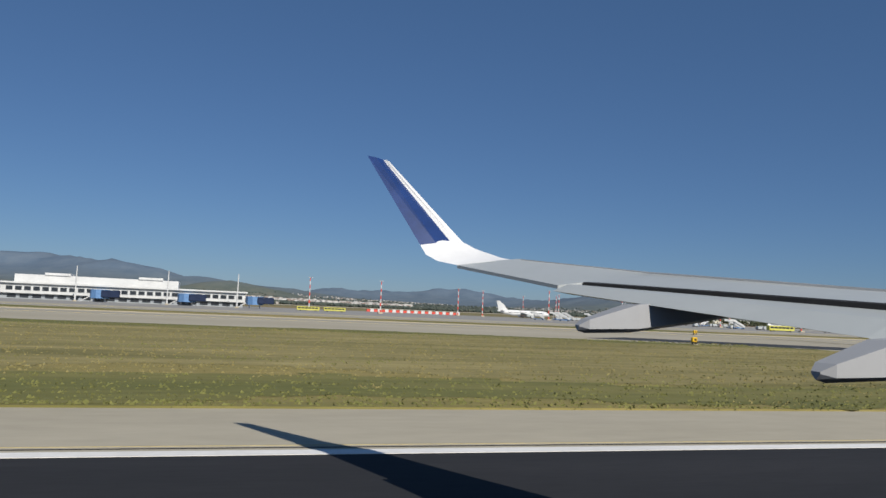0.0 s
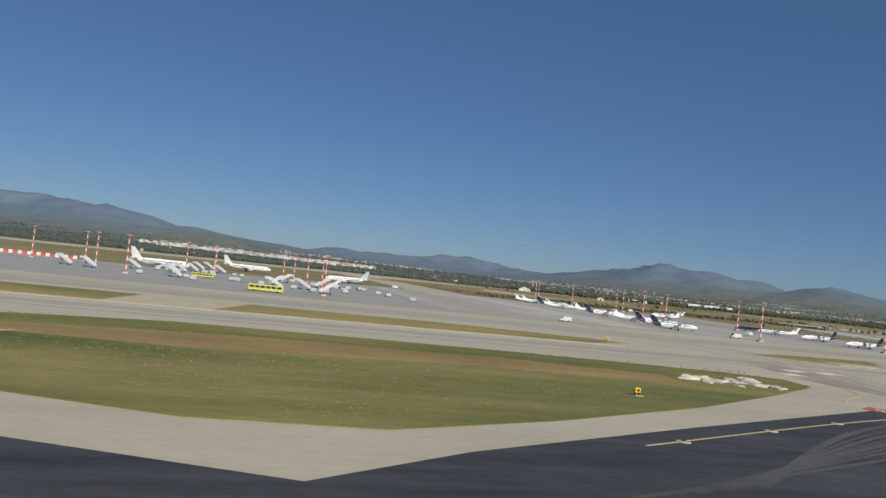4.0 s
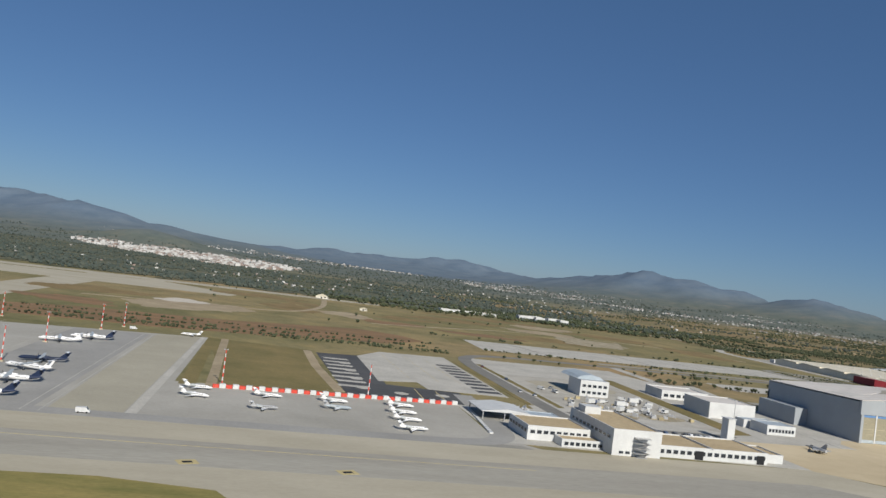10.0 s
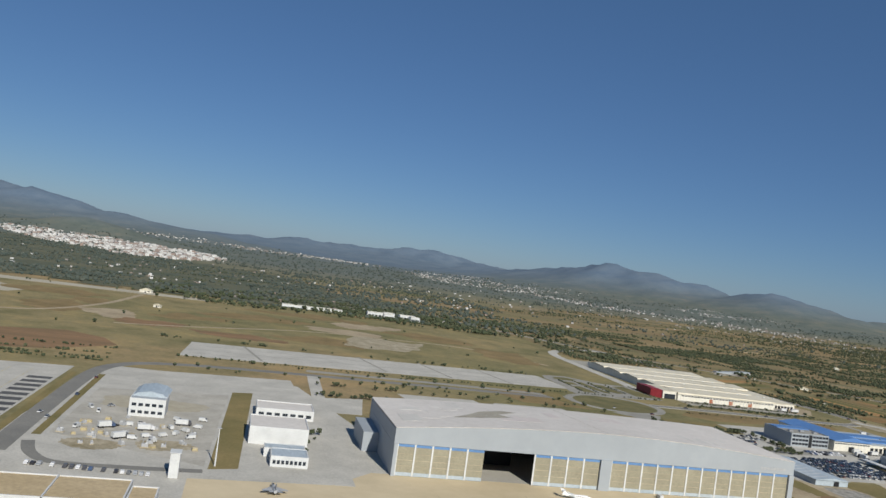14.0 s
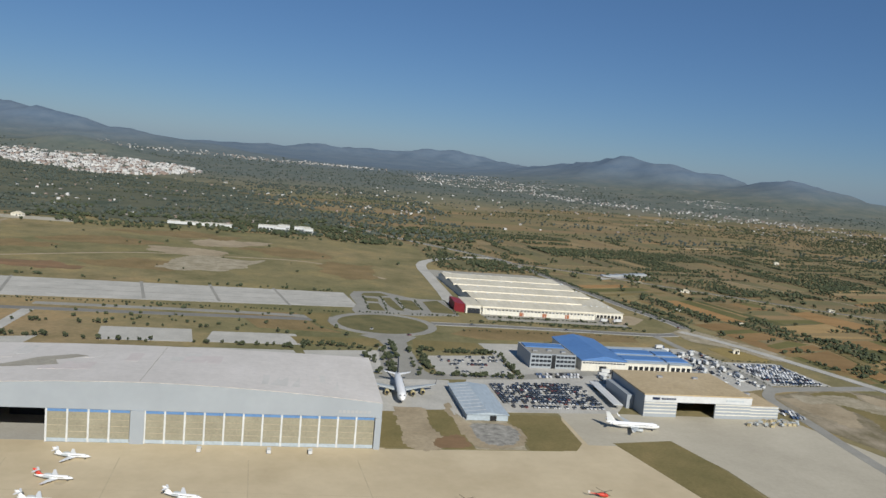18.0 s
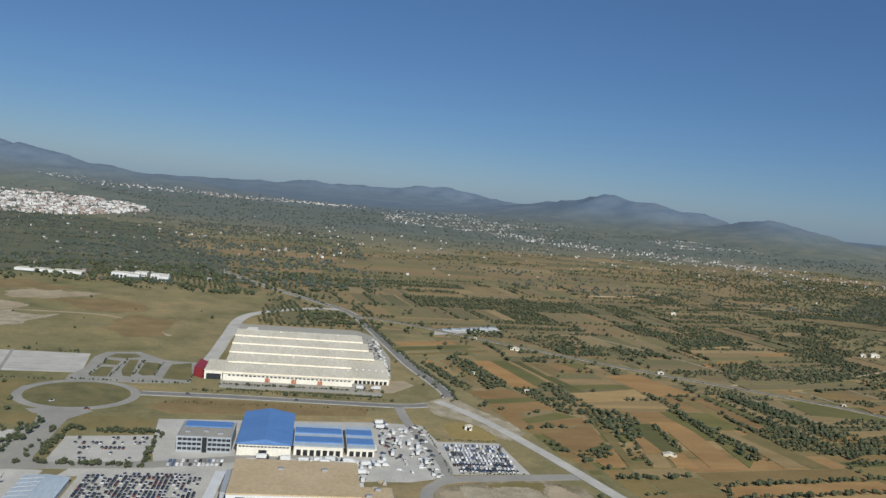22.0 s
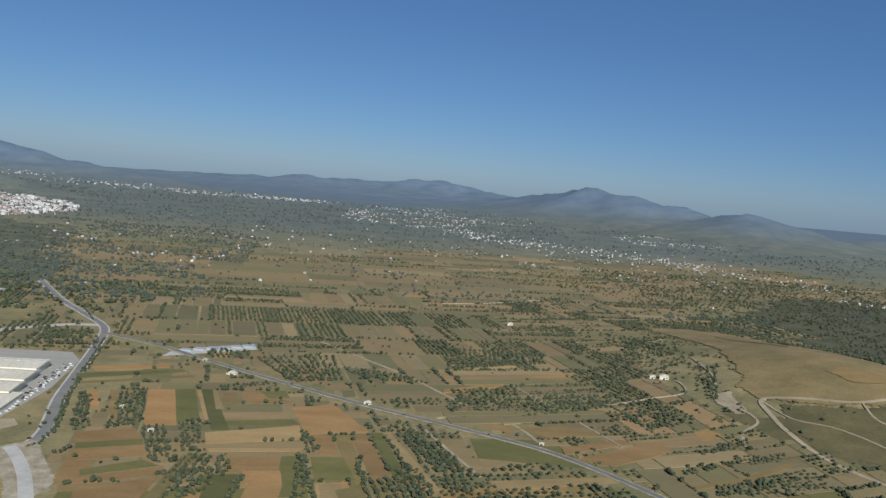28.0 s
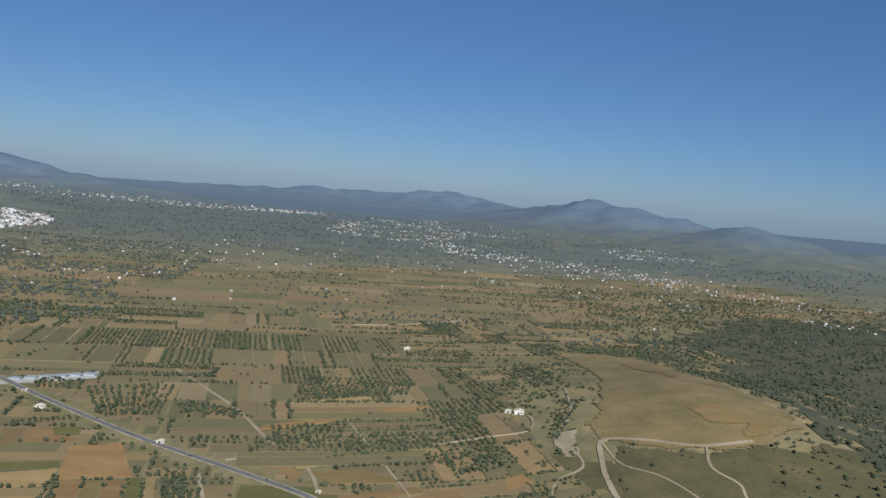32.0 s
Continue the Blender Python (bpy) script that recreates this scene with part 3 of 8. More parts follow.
strip("earth_track", curve_line([(997, 452), (990, 436), (977, 428)]), 1.8, 0.31, M["soil"], "pale earth farm track", "track")
strip("earth_track", curve_line([(969, 409), (976, 385), (987, 350)]), 1.6, 0.3, M["soil"], "pale earth farm track", "track")
strip("earth_track", curve_line([(392, 645), (382, 548), (360, 480), (325, 460), (250, 440)]), 4, 0.04, M["soil"], "pale earth track through scrub", "track")
strip("earth_track", curve_line([(403, 452), (440, 470), (507, 512), (556, 520), (617, 519), (660, 470)]), 3, 0.042, M["soil"], "pale earth track through scrub", "track")
ring = [(646 + 22 * math.cos(a), 346 + 20.5 * math.sin(a)) for a in [i * math.tau / 40 for i in range(41)]]
strip("roundabout_road", ring, 4, 0.07, M["road"], "asphalt ring road of the roundabout")
slab("roundabout_island", [(646 + 20.2 * math.cos(i * math.tau / 40), 346 + 18.7 * math.sin(i * math.tau / 40)) for i in range(40)], 0.075, M["dullgreen"], "grassy planted island of the roundabout", "grass")
slab("entrance_court", [(635, 367), (634, 374), (637, 388), (635, 411), (638, 423), (653, 427), (667, 413), (672, 411), (684, 411), (686, 372), (665, 367), (652, 368)], 0.062, M["road"], "pale concrete entrance court with planted islands")
for o in ([(642.5, 375), (643, 392), (648.5, 393), (650, 375)], [(642, 397), (642, 407), (649, 405), (649, 397)], [(653, 388), (652, 409), (656, 410), (659.5, 377), (656, 378)], [(661, 384), (660, 406), (667, 405), (668.5, 382), (664, 380)], [(673, 377), (672.5, 404), (681, 409), (684.5, 386), (684.5, 376)], [(641, 412), (643, 420), (652, 422), (656, 416), (650, 411)]):
    slab("planted_island", o, 0.09, M["dullgreen"], "kerbed grass island in the entrance court", "grass")
slab("road_funnel", [(634, 323), (644, 312), (644, 303), (647, 272), (646, 262), (657, 262), (653.5, 273), (652.5, 296), (652, 313), (658, 324), (650, 326.5), (640, 326)], 0.059, M["road"], "flared approach road below the roundabout", "road")
for o in ([(655.5, 319), (682, 318), (683, 304), (653.5, 303)], [(606, 315), (640, 318), (643, 305), (609, 304)], [(610, 361), (624, 364), (621.5, 346), (627, 329), (619, 335)]):
    slab("lawn", o, 0.063, M["lawn"], "dry grass plot beside the road", "grass")
slab("road_median", [(674, 333), (686, 347), (764, 347), (762, 334), (686, 325)], 0.048, M["drysoil"], "brown planted strip between the roads", "soil")
slab("dry_plot", [(581, 357), (608, 360), (617, 335), (627, 325), (593, 327)], 0.049, M["drysoil"], "brown planted strip between the roads", "soil")
strip("service_road", curve_line([(782, 264), (790, 267), (803, 269), (834, 273)]), 5.5, 0.068, M["road"], "grey asphalt link road")
slab("dry_field", [(793, 329), (813, 335), (819, 320), (810, 308), (794, 310)], 0.045, M["straw_ground"], "dry yellow field beside the road", "field")
slab("stony_plot", [(765, 390), (784, 397), (789, 389), (777, 373), (764, 371)], 0.05, M["soil"], "pale bare plot beside the warehouse", "soil")
for i_, (xa, ya, xb, yb) in enumerate(((521, 184, 523, 153), (545, 188, 546, 150), (569, 189, 569.5, 148), (598, 189, 600, 140), (624, 190, 628, 138))):
    strip("paving_joint", [(xa, ya), ((xa + xb) / 2 + 0.3, (ya + yb) / 2), (xb, yb - 22)], 0.28, 0.0375, M["tandark"], "dark joint in the concrete", "joint", 0.05)
for ya in (172.5, 158, 141):
    strip("paving_joint", [(470, ya - 2), (580, ya - 1), (700, ya - 6)], 0.14, 0.0372, M["tandark"], "dark joint in the concrete", "joint", 0.05)
for x_, y_, r_ in ((537, 170, 3.2), (600, 163, 2.4), (560, 176, 1.8)):
    slab("oil_stain", [(x_ + r_ * (1 + 0.3 * math.sin(3 * a)) * math.cos(a), y_ + 1.3 * r_ * math.sin(a)) for a in [i * math.tau / 18 for i in range(18)]], 0.0366, M["tandark"], "old dark stain on the concrete", "stain", 0.05)

# painted markings
def text_mark(word, x, y, angle, size, top):
    cu = bpy.data.curves.new("letters", "FONT")
    cu.body, cu.size, cu.align_x, cu.align_y, cu.extrude = word, size, "CENTER", "CENTER", 0.004
    tmp = bpy.data.objects.new("letters", cu)
    scene.collection.objects.link(tmp)
    me = bpy.data.meshes.new_from_object(tmp.evaluated_get(bpy.context.evaluated_depsgraph_get()))
    bpy.data.objects.remove(tmp)
    me.materials.append(M["linewhite"])
    ob = new("letters", me)
    ob.matrix_basis = pose(x, y, top, 0, 0, angle)
    return ob


def red_mark(x, y, w, d, angle, word, flip=0, n=0):
    m = thing("ground_marking", "red painted taxiway marking with white letters", "marking", "red ground markings", pose(x, y, 0.05, 0, 0, angle), "structure")
    part("red_panel", box(-w / 2, w / 2, -d / 2, d / 2, -0.03, 0.012), M["redpale" if "NO" in word or n else "redmark"], m)
    if "NO" in word:
        part("pale_panel", box(-w * 0.46, w * 0.46, -d * 0.43, d * 0.43, 0.0, 0.0145), M["pinkmark"], m)
    if word:
        t = text_mark(word, 0, 0, flip, d * 0.42 if "NO" in word else w * 0.235, 0.016)
        t.parent = m
    else:
        for i in range(7):
            part("white_bar", box(-w / 2 + w * (i + 0.5) / 7 - 0.16 * w / 7, -w / 2 + w * (i + 0.5) / 7 + 0.16 * w / 7, -d * 0.3, d * 0.3, 0.013, 0.018), M["linewhite"], m)


for x, y in ((196, 79.7), (200.6, 84.7), (205.6, 84.7)):
    red_mark(x, y, 3.6, 2.2, 8, "NO\nENTRY", 180)
for x, y in ((230.5, 78.5), (233.5, 73.5)):
    red_mark(x, y, 3.4, 2.2, -18, "NO\nENTRY", 180)
red_mark(185.2, 53.2, 5.4, 2.6, -56, "21R-03L", 180)
red_mark(188.4, 47.7, 5.4, 2.6, -60, "21R-03L", 180)
red_mark(199.6, 46.5, 5.2, 1.7, -8, "21R-03L", 180, 1)
red_mark(204.7, 45.6, 4.4, 1.7, -20, "21R-03L", 180, 1)
red_mark(81.5, 40.6, 5.0, 2.6, 62, "21R-03L", 180)
red_mark(84.6, 46.0, 5.0, 2.6, 62, "21R-03L", 180)
red_mark(66.8, 39.4, 4.6, 1.9, 14, "21R-03L", 180)
red_mark(72.5, 40.6, 4.8, 1.9, 14, "21R-03L", 180)


def line_mark(path, width=0.3, top=0.056, m="yellow", label="yellow painted taxiway centre line"):
    return strip("painted_line", path, width, top, M[m], label, "marking", 0.03)


line_mark(curve_line([(152, 36), (172, 46), (190, 54), (201, 59), (213, 66), (226, 74)]), 0.18)
line_mark(curve_line([(201.3, 47.4), (202.2, 52.8), (202, 59)]), 0.14)
line_mark(curve_line([(202, 64), (202, 77), (202, 103), (204, 150), (206, 220), (210, 300)]), 0.1)
line_mark(curve_line([(203.1, 48.2), (203.6, 52.5), (205, 57.1), (210.5, 63.5), (219.7, 68.7), (228.9, 74.5)]), 0.16)
line_mark(curve_line([(205, 34), (208.7, 43.7), (210.8, 50.7), (212.9, 54.5), (219.4, 60.6), (229.6, 68.1), (245, 77), (270, 85), (320, 89)]), 0.16)
line_mark([(-200, 86), (150, 90), (200, 90), (340, 90), (420, 92)], 0.18)
line_mark(curve_line([(64.4, 11.2), (65.8, 12.6), (66.9, 15.1), (68.4, 20.5), (69.1, 24.9), (69.3, 29.5), (69.7, 39), (70.5, 57.3), (71, 86)]), 0.16)
line_mark(curve_line([(60, 20), (61, 30), (62, 43)]), 0.14)
line_mark([(73.3, 11.3), (73.4, 16), (73.3, 25)], 0.1)
line_mark(curve_line([(193.8, 76), (193.7, 69.1), (191.2, 63.9), (187.3, 61.1), (183, 57)]), 0.14)
line_mark(curve_line([(104, 34), (112, 22), (122, 14)]), 0.1, 0.034)
line_mark([(-200, 136), (200, 138), (390, 138)], 0.16)
for o in (0.0, 0.9):
    line_mark([(83.9 + o, 39.9), (86.6 + o, 44.9), (89.3 + o, 49.9)], 0.32, 0.058, label="yellow painted holding line")
# flat dark sheet added for a skid-darkened spot
slab("ground_patch", [(78.2, 36.4), (80, 37.6), (81.2, 36.2), (78.9, 34.8)], 0.039, M["darklot"], "small dark patch on the pavement", "pavement", 0.1)
slab("slab_apron_piece", [(106.5, 55.5), (109.4, 60), (117, 65), (114, 59)], 0.09, M["slab"], "pale concrete piece in the grass")
slab("slab_apron_piece", [(117, 101.5), (121, 121.2), (136, 121.4), (130, 101.5)], 0.11, M["slab"], "pale concrete piece across the grass strip")
line_mark([(265, 84.5), (283, 85)], 0.3, 0.058, "yard", "white painted bar on the taxiway")
for x0 in (253.6, 273.4, 297.5, 300.6):
    line_mark([(x0, 156), (x0 + 3.6, 290)], 0.2, 0.05, "lot", "pale painted stand line on the apron")
for x, y in ((329, 128), (354, 128)):
    red = thing("ground_marking", "yellow painted location panel on the taxiway", "marking", "", pose(x, y, 0.05, 0, 0, 20), "structure")
    part("yellow_panel", box(-1.6, 1.6, -1.3, 1.3, -0.03, 0.012), M["yellow"], red)
    part("dark_bar", box(-0.8, 0.8, -0.5, 0.5, 0.013, 0.018), M["rubber"], red)
# slab drain along the grass strip
drain = thing("drain_channel", "row of weathered concrete slabs in the grass", "drain", "", pose(0, 0, 0), "structure")
for i in range(49):
    x = 222 + i * 2.35
    part("slab", prism([(x + 0.06, 100.7 - 0.006 * (x - 222)), (x + 2.27, 100.7 - 0.006 * (x - 222)), (x + 2.0, 105.4 - 0.006 * (x - 222)), (x - 0.2, 105.4 - 0.006 * (x - 222))], 0.0, 0.13 + 0.02 * math.sin(i * 1.7)), M["slab"], drain)
# solid black block, the pit's shade given as colour
part("drain_pit", box(318, 319.5, 99.5, 101.5, 0.0, 0.16), M["dark"], drain, "black block standing in for the shade of an open drain pit")
slab("slab_apron_piece", [(235.5, 105.6), (240.5, 114.5), (244, 114.7), (243, 105.6)], 0.09, M["slab"], "pale concrete piece across the grass strip")
slab("drain_channel_edge", [(-250, 101.2), (186, 101), (186, 102.6), (-250, 102.8)], 0.1, M["slab"], "narrow concrete drain beside the grass", "drain")

# lanes worn darker by traffic, and paler apron bays
slab("taxi_lane", [(-260, 124), (430, 126), (470, 128), (452, 142), (-260, 139)], 0.036, M["lane"], "greyer taxi lane worn by wheels", "taxiway")
slab("taxi_lane", [(-260, 85), (180, 87), (400, 85), (400, 94), (180, 96), (-260, 94)], 0.034, M["lane"], "greyer taxi lane worn by wheels", "taxiway")
slab("apron_edge_band", [(-260, 154.5), (396, 155), (394, 158), (-260, 157.5)], 0.042, M["road"], "darker asphalt band along the apron", "apron")
strip("perimeter_lane", curve_line([(397, 219), (396, 200), (395, 183), (393, 168), (389, 161), (383, 158.6), (373, 157.8), (330, 157.2), (250, 156.8)]), 5.5, 0.044, M["greyapron"], "darker asphalt lane curving round the apron")
slab("apron_bay", [(301.4, 158.5), (314.6, 158.5), (319.5, 297), (305, 293)], 0.04, M["bayolive"], "olive-tan concrete taxi lane across the apron", "apron")
slab("apron_bay", [(314.9, 158.5), (317, 158.5), (321, 297), (319.8, 297)], 0.041, M["lot"], "pale concrete strip beside the taxi lane", "apron")
slab("apron_asphalt", [(-260, 158), (177, 158), (183, 268), (186, 301), (130, 265.5), (-260, 265.5)], 0.0365, M["greyapron"], "darker grey asphalt aircraft stands", "apron")
slab("apron_asphalt", [(276, 158.2), (299, 158.2), (303, 290), (279, 287)], 0.0365, M["greyapron"], "darker grey asphalt aircraft stands", "apron")
slab("apron_bay", [(186, 160), (200, 160), (203, 290), (190, 290)], 0.041, M["lane"], "greyer lane on the apron", "apron")
slab("apron_bay", [(214, 160), (226, 160), (224, 290), (216, 290)], 0.042, M["lot"], "pale concrete lane on the apron", "apron")
slab("verge", [(321, 197), (325, 197), (325, 297), (322, 297)], 0.044, M["lawn"], "narrow green verge along the apron", "grass")
strip("earth_track", [(328.5, 197), (328, 298)], 2.6, 0.046, M["soil"], "pale double earth track along the lawn", "track")
slab("tyre_smear", curve_line([(198.5, 92), (204, 91.5), (205, 79), (206, 71), (203.5, 64.8), (197, 60.5), (195.5, 64.4), (194.5, 70.2), (194.8, 78.4), (198.5, 92)], 5)[:-1], 0.0372, M["smear"], "broad dark smear of turning tyres", "taxiway", 0.05)
sr = random.Random(9)
for k in range(9):
    o = -4 + k + sr.uniform(-0.4, 0.4)
    strip("tyre_streak", curve_line([(200.5 + 0.3 * o, 60), (202 + o * 0.5, 70), (207 + o, 85), (212 + o, 100), (212 + o, 112), (205 + o, 130)]), sr.uniform(0.5, 1.6), 0.038 + 0.0004 * k, M["worn" if k % 3 == 1 else "tyre"], "dark streak of turning tyres", "taxiway", 0.03)
for k in range(11):
    o = -4.5 + 0.9 * k + sr.uniform(-0.8, 0.8)
    strip("tyre_streak", curve_line([(62.5 + o * 0.4, 10.9), (67 + o * 0.7, 17), (69.5 + o, 25), (70.2 + o, 40), (70.5 + o, 60), (70 + o, 84)]), sr.uniform(0.4, 1.3), 0.034 + 0.0005 * k, M["tyre"], "dark streak of turning tyres", "taxiway", 0.03)
for k in range(8):
    o = -3.5 + k + sr.uniform(-0.3, 0.3)
    strip("tyre_streak", curve_line([(150 + o, 28 + 0.3 * o), (170, 40 + 0.7 * o), (190, 51 + 0.8 * o), (226, 73 + 0.8 * o)]), sr.uniform(0.15, 0.5), 0.0495 + 0.0003 * k, M["darklot"], "pale worn streak along the asphalt", "taxiway", 0.03)
for x, y in ((478, 392), (537, 396), (570, 398), (602, 398)):
    strip("lot_lane", [(x + 3, y - 22 if x > 500 else y - 24), (x - 6, y + 20)], 1.5, 0.052, M["road"], "darker lane between car park bays", "road")
for i in range(8):
    slab("stand_mark", [(361 + 1.2 * (i % 2), 216 + i * 8), (370, 216 + i * 8), (370, 219 + i * 8), (361, 219 + i * 8)], 0.046, M["lot"], "pale concrete pad on the dark apron", "apron")
for i in range(9):
    slab("stand_mark", [(404, 226 + i * 7), (411.5, 226.4 + i * 7), (411.5, 230.4 + i * 7), (404, 230 + i * 7)], 0.056, M["darklot"], "dark asphalt pad on the new apron", "apron")

for x, y in ((378, 212), (390, 214), (368, 216), (368, 232), (368, 248), (368, 264)):
    slab("stand_mark", [(x + 2 * math.cos(a), y + 2.2 * math.sin(a)) for a in [i * math.tau / 16 for i in range(16)]], 0.052, M["lot"], "round pale pad on the dark apron", "apron")
for xa, ya, yb in ((383, 206, 222), (389, 205, 221)):
    line_mark([(xa, ya), (xa + 0.5, yb)], 0.3, 0.056)
for xa in (386, 395, 402):
    line_mark([(xa, 240), (xa, 300)], 0.14, 0.056)
slab("hangar_floor", [(512.7, 198.9), (629.1, 198.9), (629.1, 240.1), (512.7, 240.1)], 0.05, M["apron"], "grey concrete hangar floor", "floor")
strip("earth_verge", [(360.5, 206), (357.5, 250), (357, 289)], 3.0, 0.047, M["soil"], "pale earth verge beside the dark apron", "soil")
for xa in (415.3, 424.6):
    slab("lawn", [(xa - 1.1, 212), (xa + 1.1, 212), (xa + 1.1, 300), (xa - 1.1, 300)], 0.055, M["lawn"], "narrow dry grass strip between yards", "grass")
slab("far_runway", [(-400, 590), (222, 641), (265, 651), (327, 585), (321, 558), (248, 556), (-400, 520)], 0.034, M["concrete"], "pale end of the far taxiway", "taxiway")

line_mark([(-260, 11.24), (760, 11.24)], 0.05, 0.036, "rubber", "thin dark line beside the runway edge")
line_mark([(-260, 11.42), (760, 11.42)], 0.03, 0.036)


def ground_light(at):
    e = thing("taxiway_light", "small pale taxiway light set in the asphalt", "light", "taxiway lights", at)
    part("base", loft([[(r * math.cos(q * math.tau / 10), r * math.sin(q * math.tau / 10), z) for q in range(10)] for r, z in ((0.42, -0.02), (0.4, 0.03), (0.2, 0.06))]), M["slab"], e)
    part("lens", box(-0.12, 0.12, -0.06, 0.06, 0.06, 0.1), M["glass"], e)
    return e


gl = ground_light(pose(155, 37.4, 0.05))
for x, y in ((164, 42), (172.8, 46.4), (181.6, 50.6), (192, 55), (201, 59.5), (210, 64.5), (218, 69)):
    copy_thing(gl, pose(x, y, 0.05))
slab("ground_patch", [(198.2, 42.0), (199.6, 42.3), (200.4, 41.8), (199.4, 41.2)], 0.052, M["darklot"], "small dark patch on the pavement", "pavement", 0.1)

for o in ([(447, 384), (634, 393), (634, 392.3), (447, 383.3)], [(448, 372.5), (636, 383.5), (636, 383.1), (448, 372.1)], [(447, 398), (633, 405), (633, 404.6), (447, 397.6)]):
    slab("lot_lane", o, 0.053, M["road"], "darker lane between car park bays", "road")


# ---- aircraft ----
def circle(cx, r, n=14, cz=0.0, squash=1.0, cy=0.0):
    return [(cx, cy + r * math.cos(i * math.tau / n), cz + squash * r * math.sin(i * math.tau / n)) for i in range(n)]


def tube(parent, name, stations, material, n=14, label=""):
    """A round body along x: stations of x, radius, height of its middle."""
    return smooth(part(name, loft([circle(x, max(r, 0.01), n, z) for x, r, z in stations]), material, parent, label), 50)


def blade(root, tip, side=1):
    """A wing-like solid. Root and tip: x of nose, chord, y, z, thickness."""
    rings = []
    for x, c, y, z, th in (root, tip):
        prof = ((0, 0), (-0.08, 0.55), (-0.35, 1.0), (-0.75, 0.5), (-1, 0.05), (-0.75, -0.25), (-0.35, -0.6), (-0.08, -0.45))
        rings.append([(x + u * c, side * y, z + w * th) for u, w in prof])
    return loft(rings)


def fin_mesh(x0, c0, z0, x1, c1, z1, th):
    rings = []
    for x, c, z in ((x0, c0, z0), (x1, c1, z1)):
        prof = ((0, 0), (-0.2, 1), (-0.6, 0.9), (-1, 0.1), (-1, -0.1), (-0.6, -0.9), (-0.2, -1))
        rings.append([(x + u * c, w * th, z) for u, w in prof])
    return loft(rings)


def wheels(parent, x, y, r, strut, n="landing_gear"):
    g = part(n, box(x - 0.06, x + 0.06, y - 0.06, y + 0.06, r, strut), M["steel"], parent)
    for s in (-1, 1):
        w = loft([[(x + r * math.cos(i * math.tau / 10), y + s * 0.16 + d, r + r * math.sin(i * math.tau / 10)) for i in range(10)] for d in (-0.1, 0.1)])
        part("tyre", w, M["rubber"], g)


def airliner(L, tail, label, at, group="", cat="airliner", engines=2, parts_at=None):
    """A low-wing jet airliner with its nose along +x, L long."""
    k = L / 37.6
    e = thing("airliner", label, cat, group, at)
    R, zc = 2.0 * k, 3.3 * k
    half = L / 2
    tube(e, "fuselage", [(half, 0.1 * k, zc - 0.5 * k), (half - 0.5 * k, 0.75 * k, zc - 0.4 * k), (half - 2 * k, 1.45 * k, zc - 0.15 * k), (half - 4.5 * k, R, zc), (-half + 11 * k, R, zc), (-half + 5 * k, 1.35 * k, zc + 0.55 * k), (-half + 1 * k, 0.5 * k, zc + 1.1 * k), (-half, 0.2 * k, zc + 1.2 * k)], M["plane"])
    part("cockpit_window", box(half - 2.6 * k, half - 1.6 * k, -1.2 * k, 1.2 * k, zc + 0.62 * k, zc + 1.02 * k, 0.1 * k), M["glass"], e)
    for s in (-1, 1):
        band = part("window_row", box(-half + 8 * k, half - 5.5 * k, s * R - 0.03 * k, s * R + 0.02 * k, zc + 0.35 * k, zc + 0.68 * k), M["glass"], e)
        w = smooth(part("wing", blade((4.5 * k, 6.5 * k, 1.4 * k, zc - 1.1 * k, 0.55 * k), (-3.6 * k, 1.7 * k, 16.5 * k, zc + 0.2 * k, 0.18 * k), s), M["alu"], e), 40)
        part("winglet", blade((-3.8 * k, 1.5 * k, 16.5 * k, zc + 0.2 * k, 0.12 * k), (-5.6 * k, 0.8 * k, 17.1 * k, zc + 2.1 * k, 0.06 * k), s), M[tail], w)
        smooth(part("tailplane", blade((-half + 6 * k, 3.6 * k, 0.5 * k, zc + 1.1 * k, 0.25 * k), (-half + 2.3 * k, 1.5 * k, 6.2 * k, zc + 1.6 * k, 0.1 * k), s), M["plane"], e), 40)
        for q in range(engines // 2):
            yy, xx = (5.7 + 4.6 * q) * k, (4.9 - 3.0 * q) * k
            rings = [(xx + 0.6 * k, 0.95 * k), (xx, 1.15 * k), (xx - 2.0 * k, 1.1 * k), (xx - 3.6 * k, 0.62 * k)]
            en = smooth(part("engine", loft([circle(x, r, 12, zc - 1.75 * k, 1, s * yy) for x, r in rings]), M["alu" if engines == 2 else "yellow"], e), 50)
            # black disc stands in for the shade inside the intake
            part("intake", loft([circle(xx + d, 0.82 * k, 12, zc - 1.75 * k, 1, s * yy) for d in (0.58 * k, 0.63 * k)]), M["dark"], en)
    part("fin", fin_mesh(-half + 7.2 * k, 6.4 * k, zc + 1.4 * k, -half + 1.6 * k, 2.4 * k, zc + 8.2 * k, 0.22 * k), M[tail], e)
    wheels(e, half - 5.0 * k, 0, 0.42 * k, zc - R + 0.2 * k)
    for s in (-1, 1):
        wheels(e, -0.8 * k, s * 3.8 * k, 0.55 * k, zc - 0.8 * k)
    return e


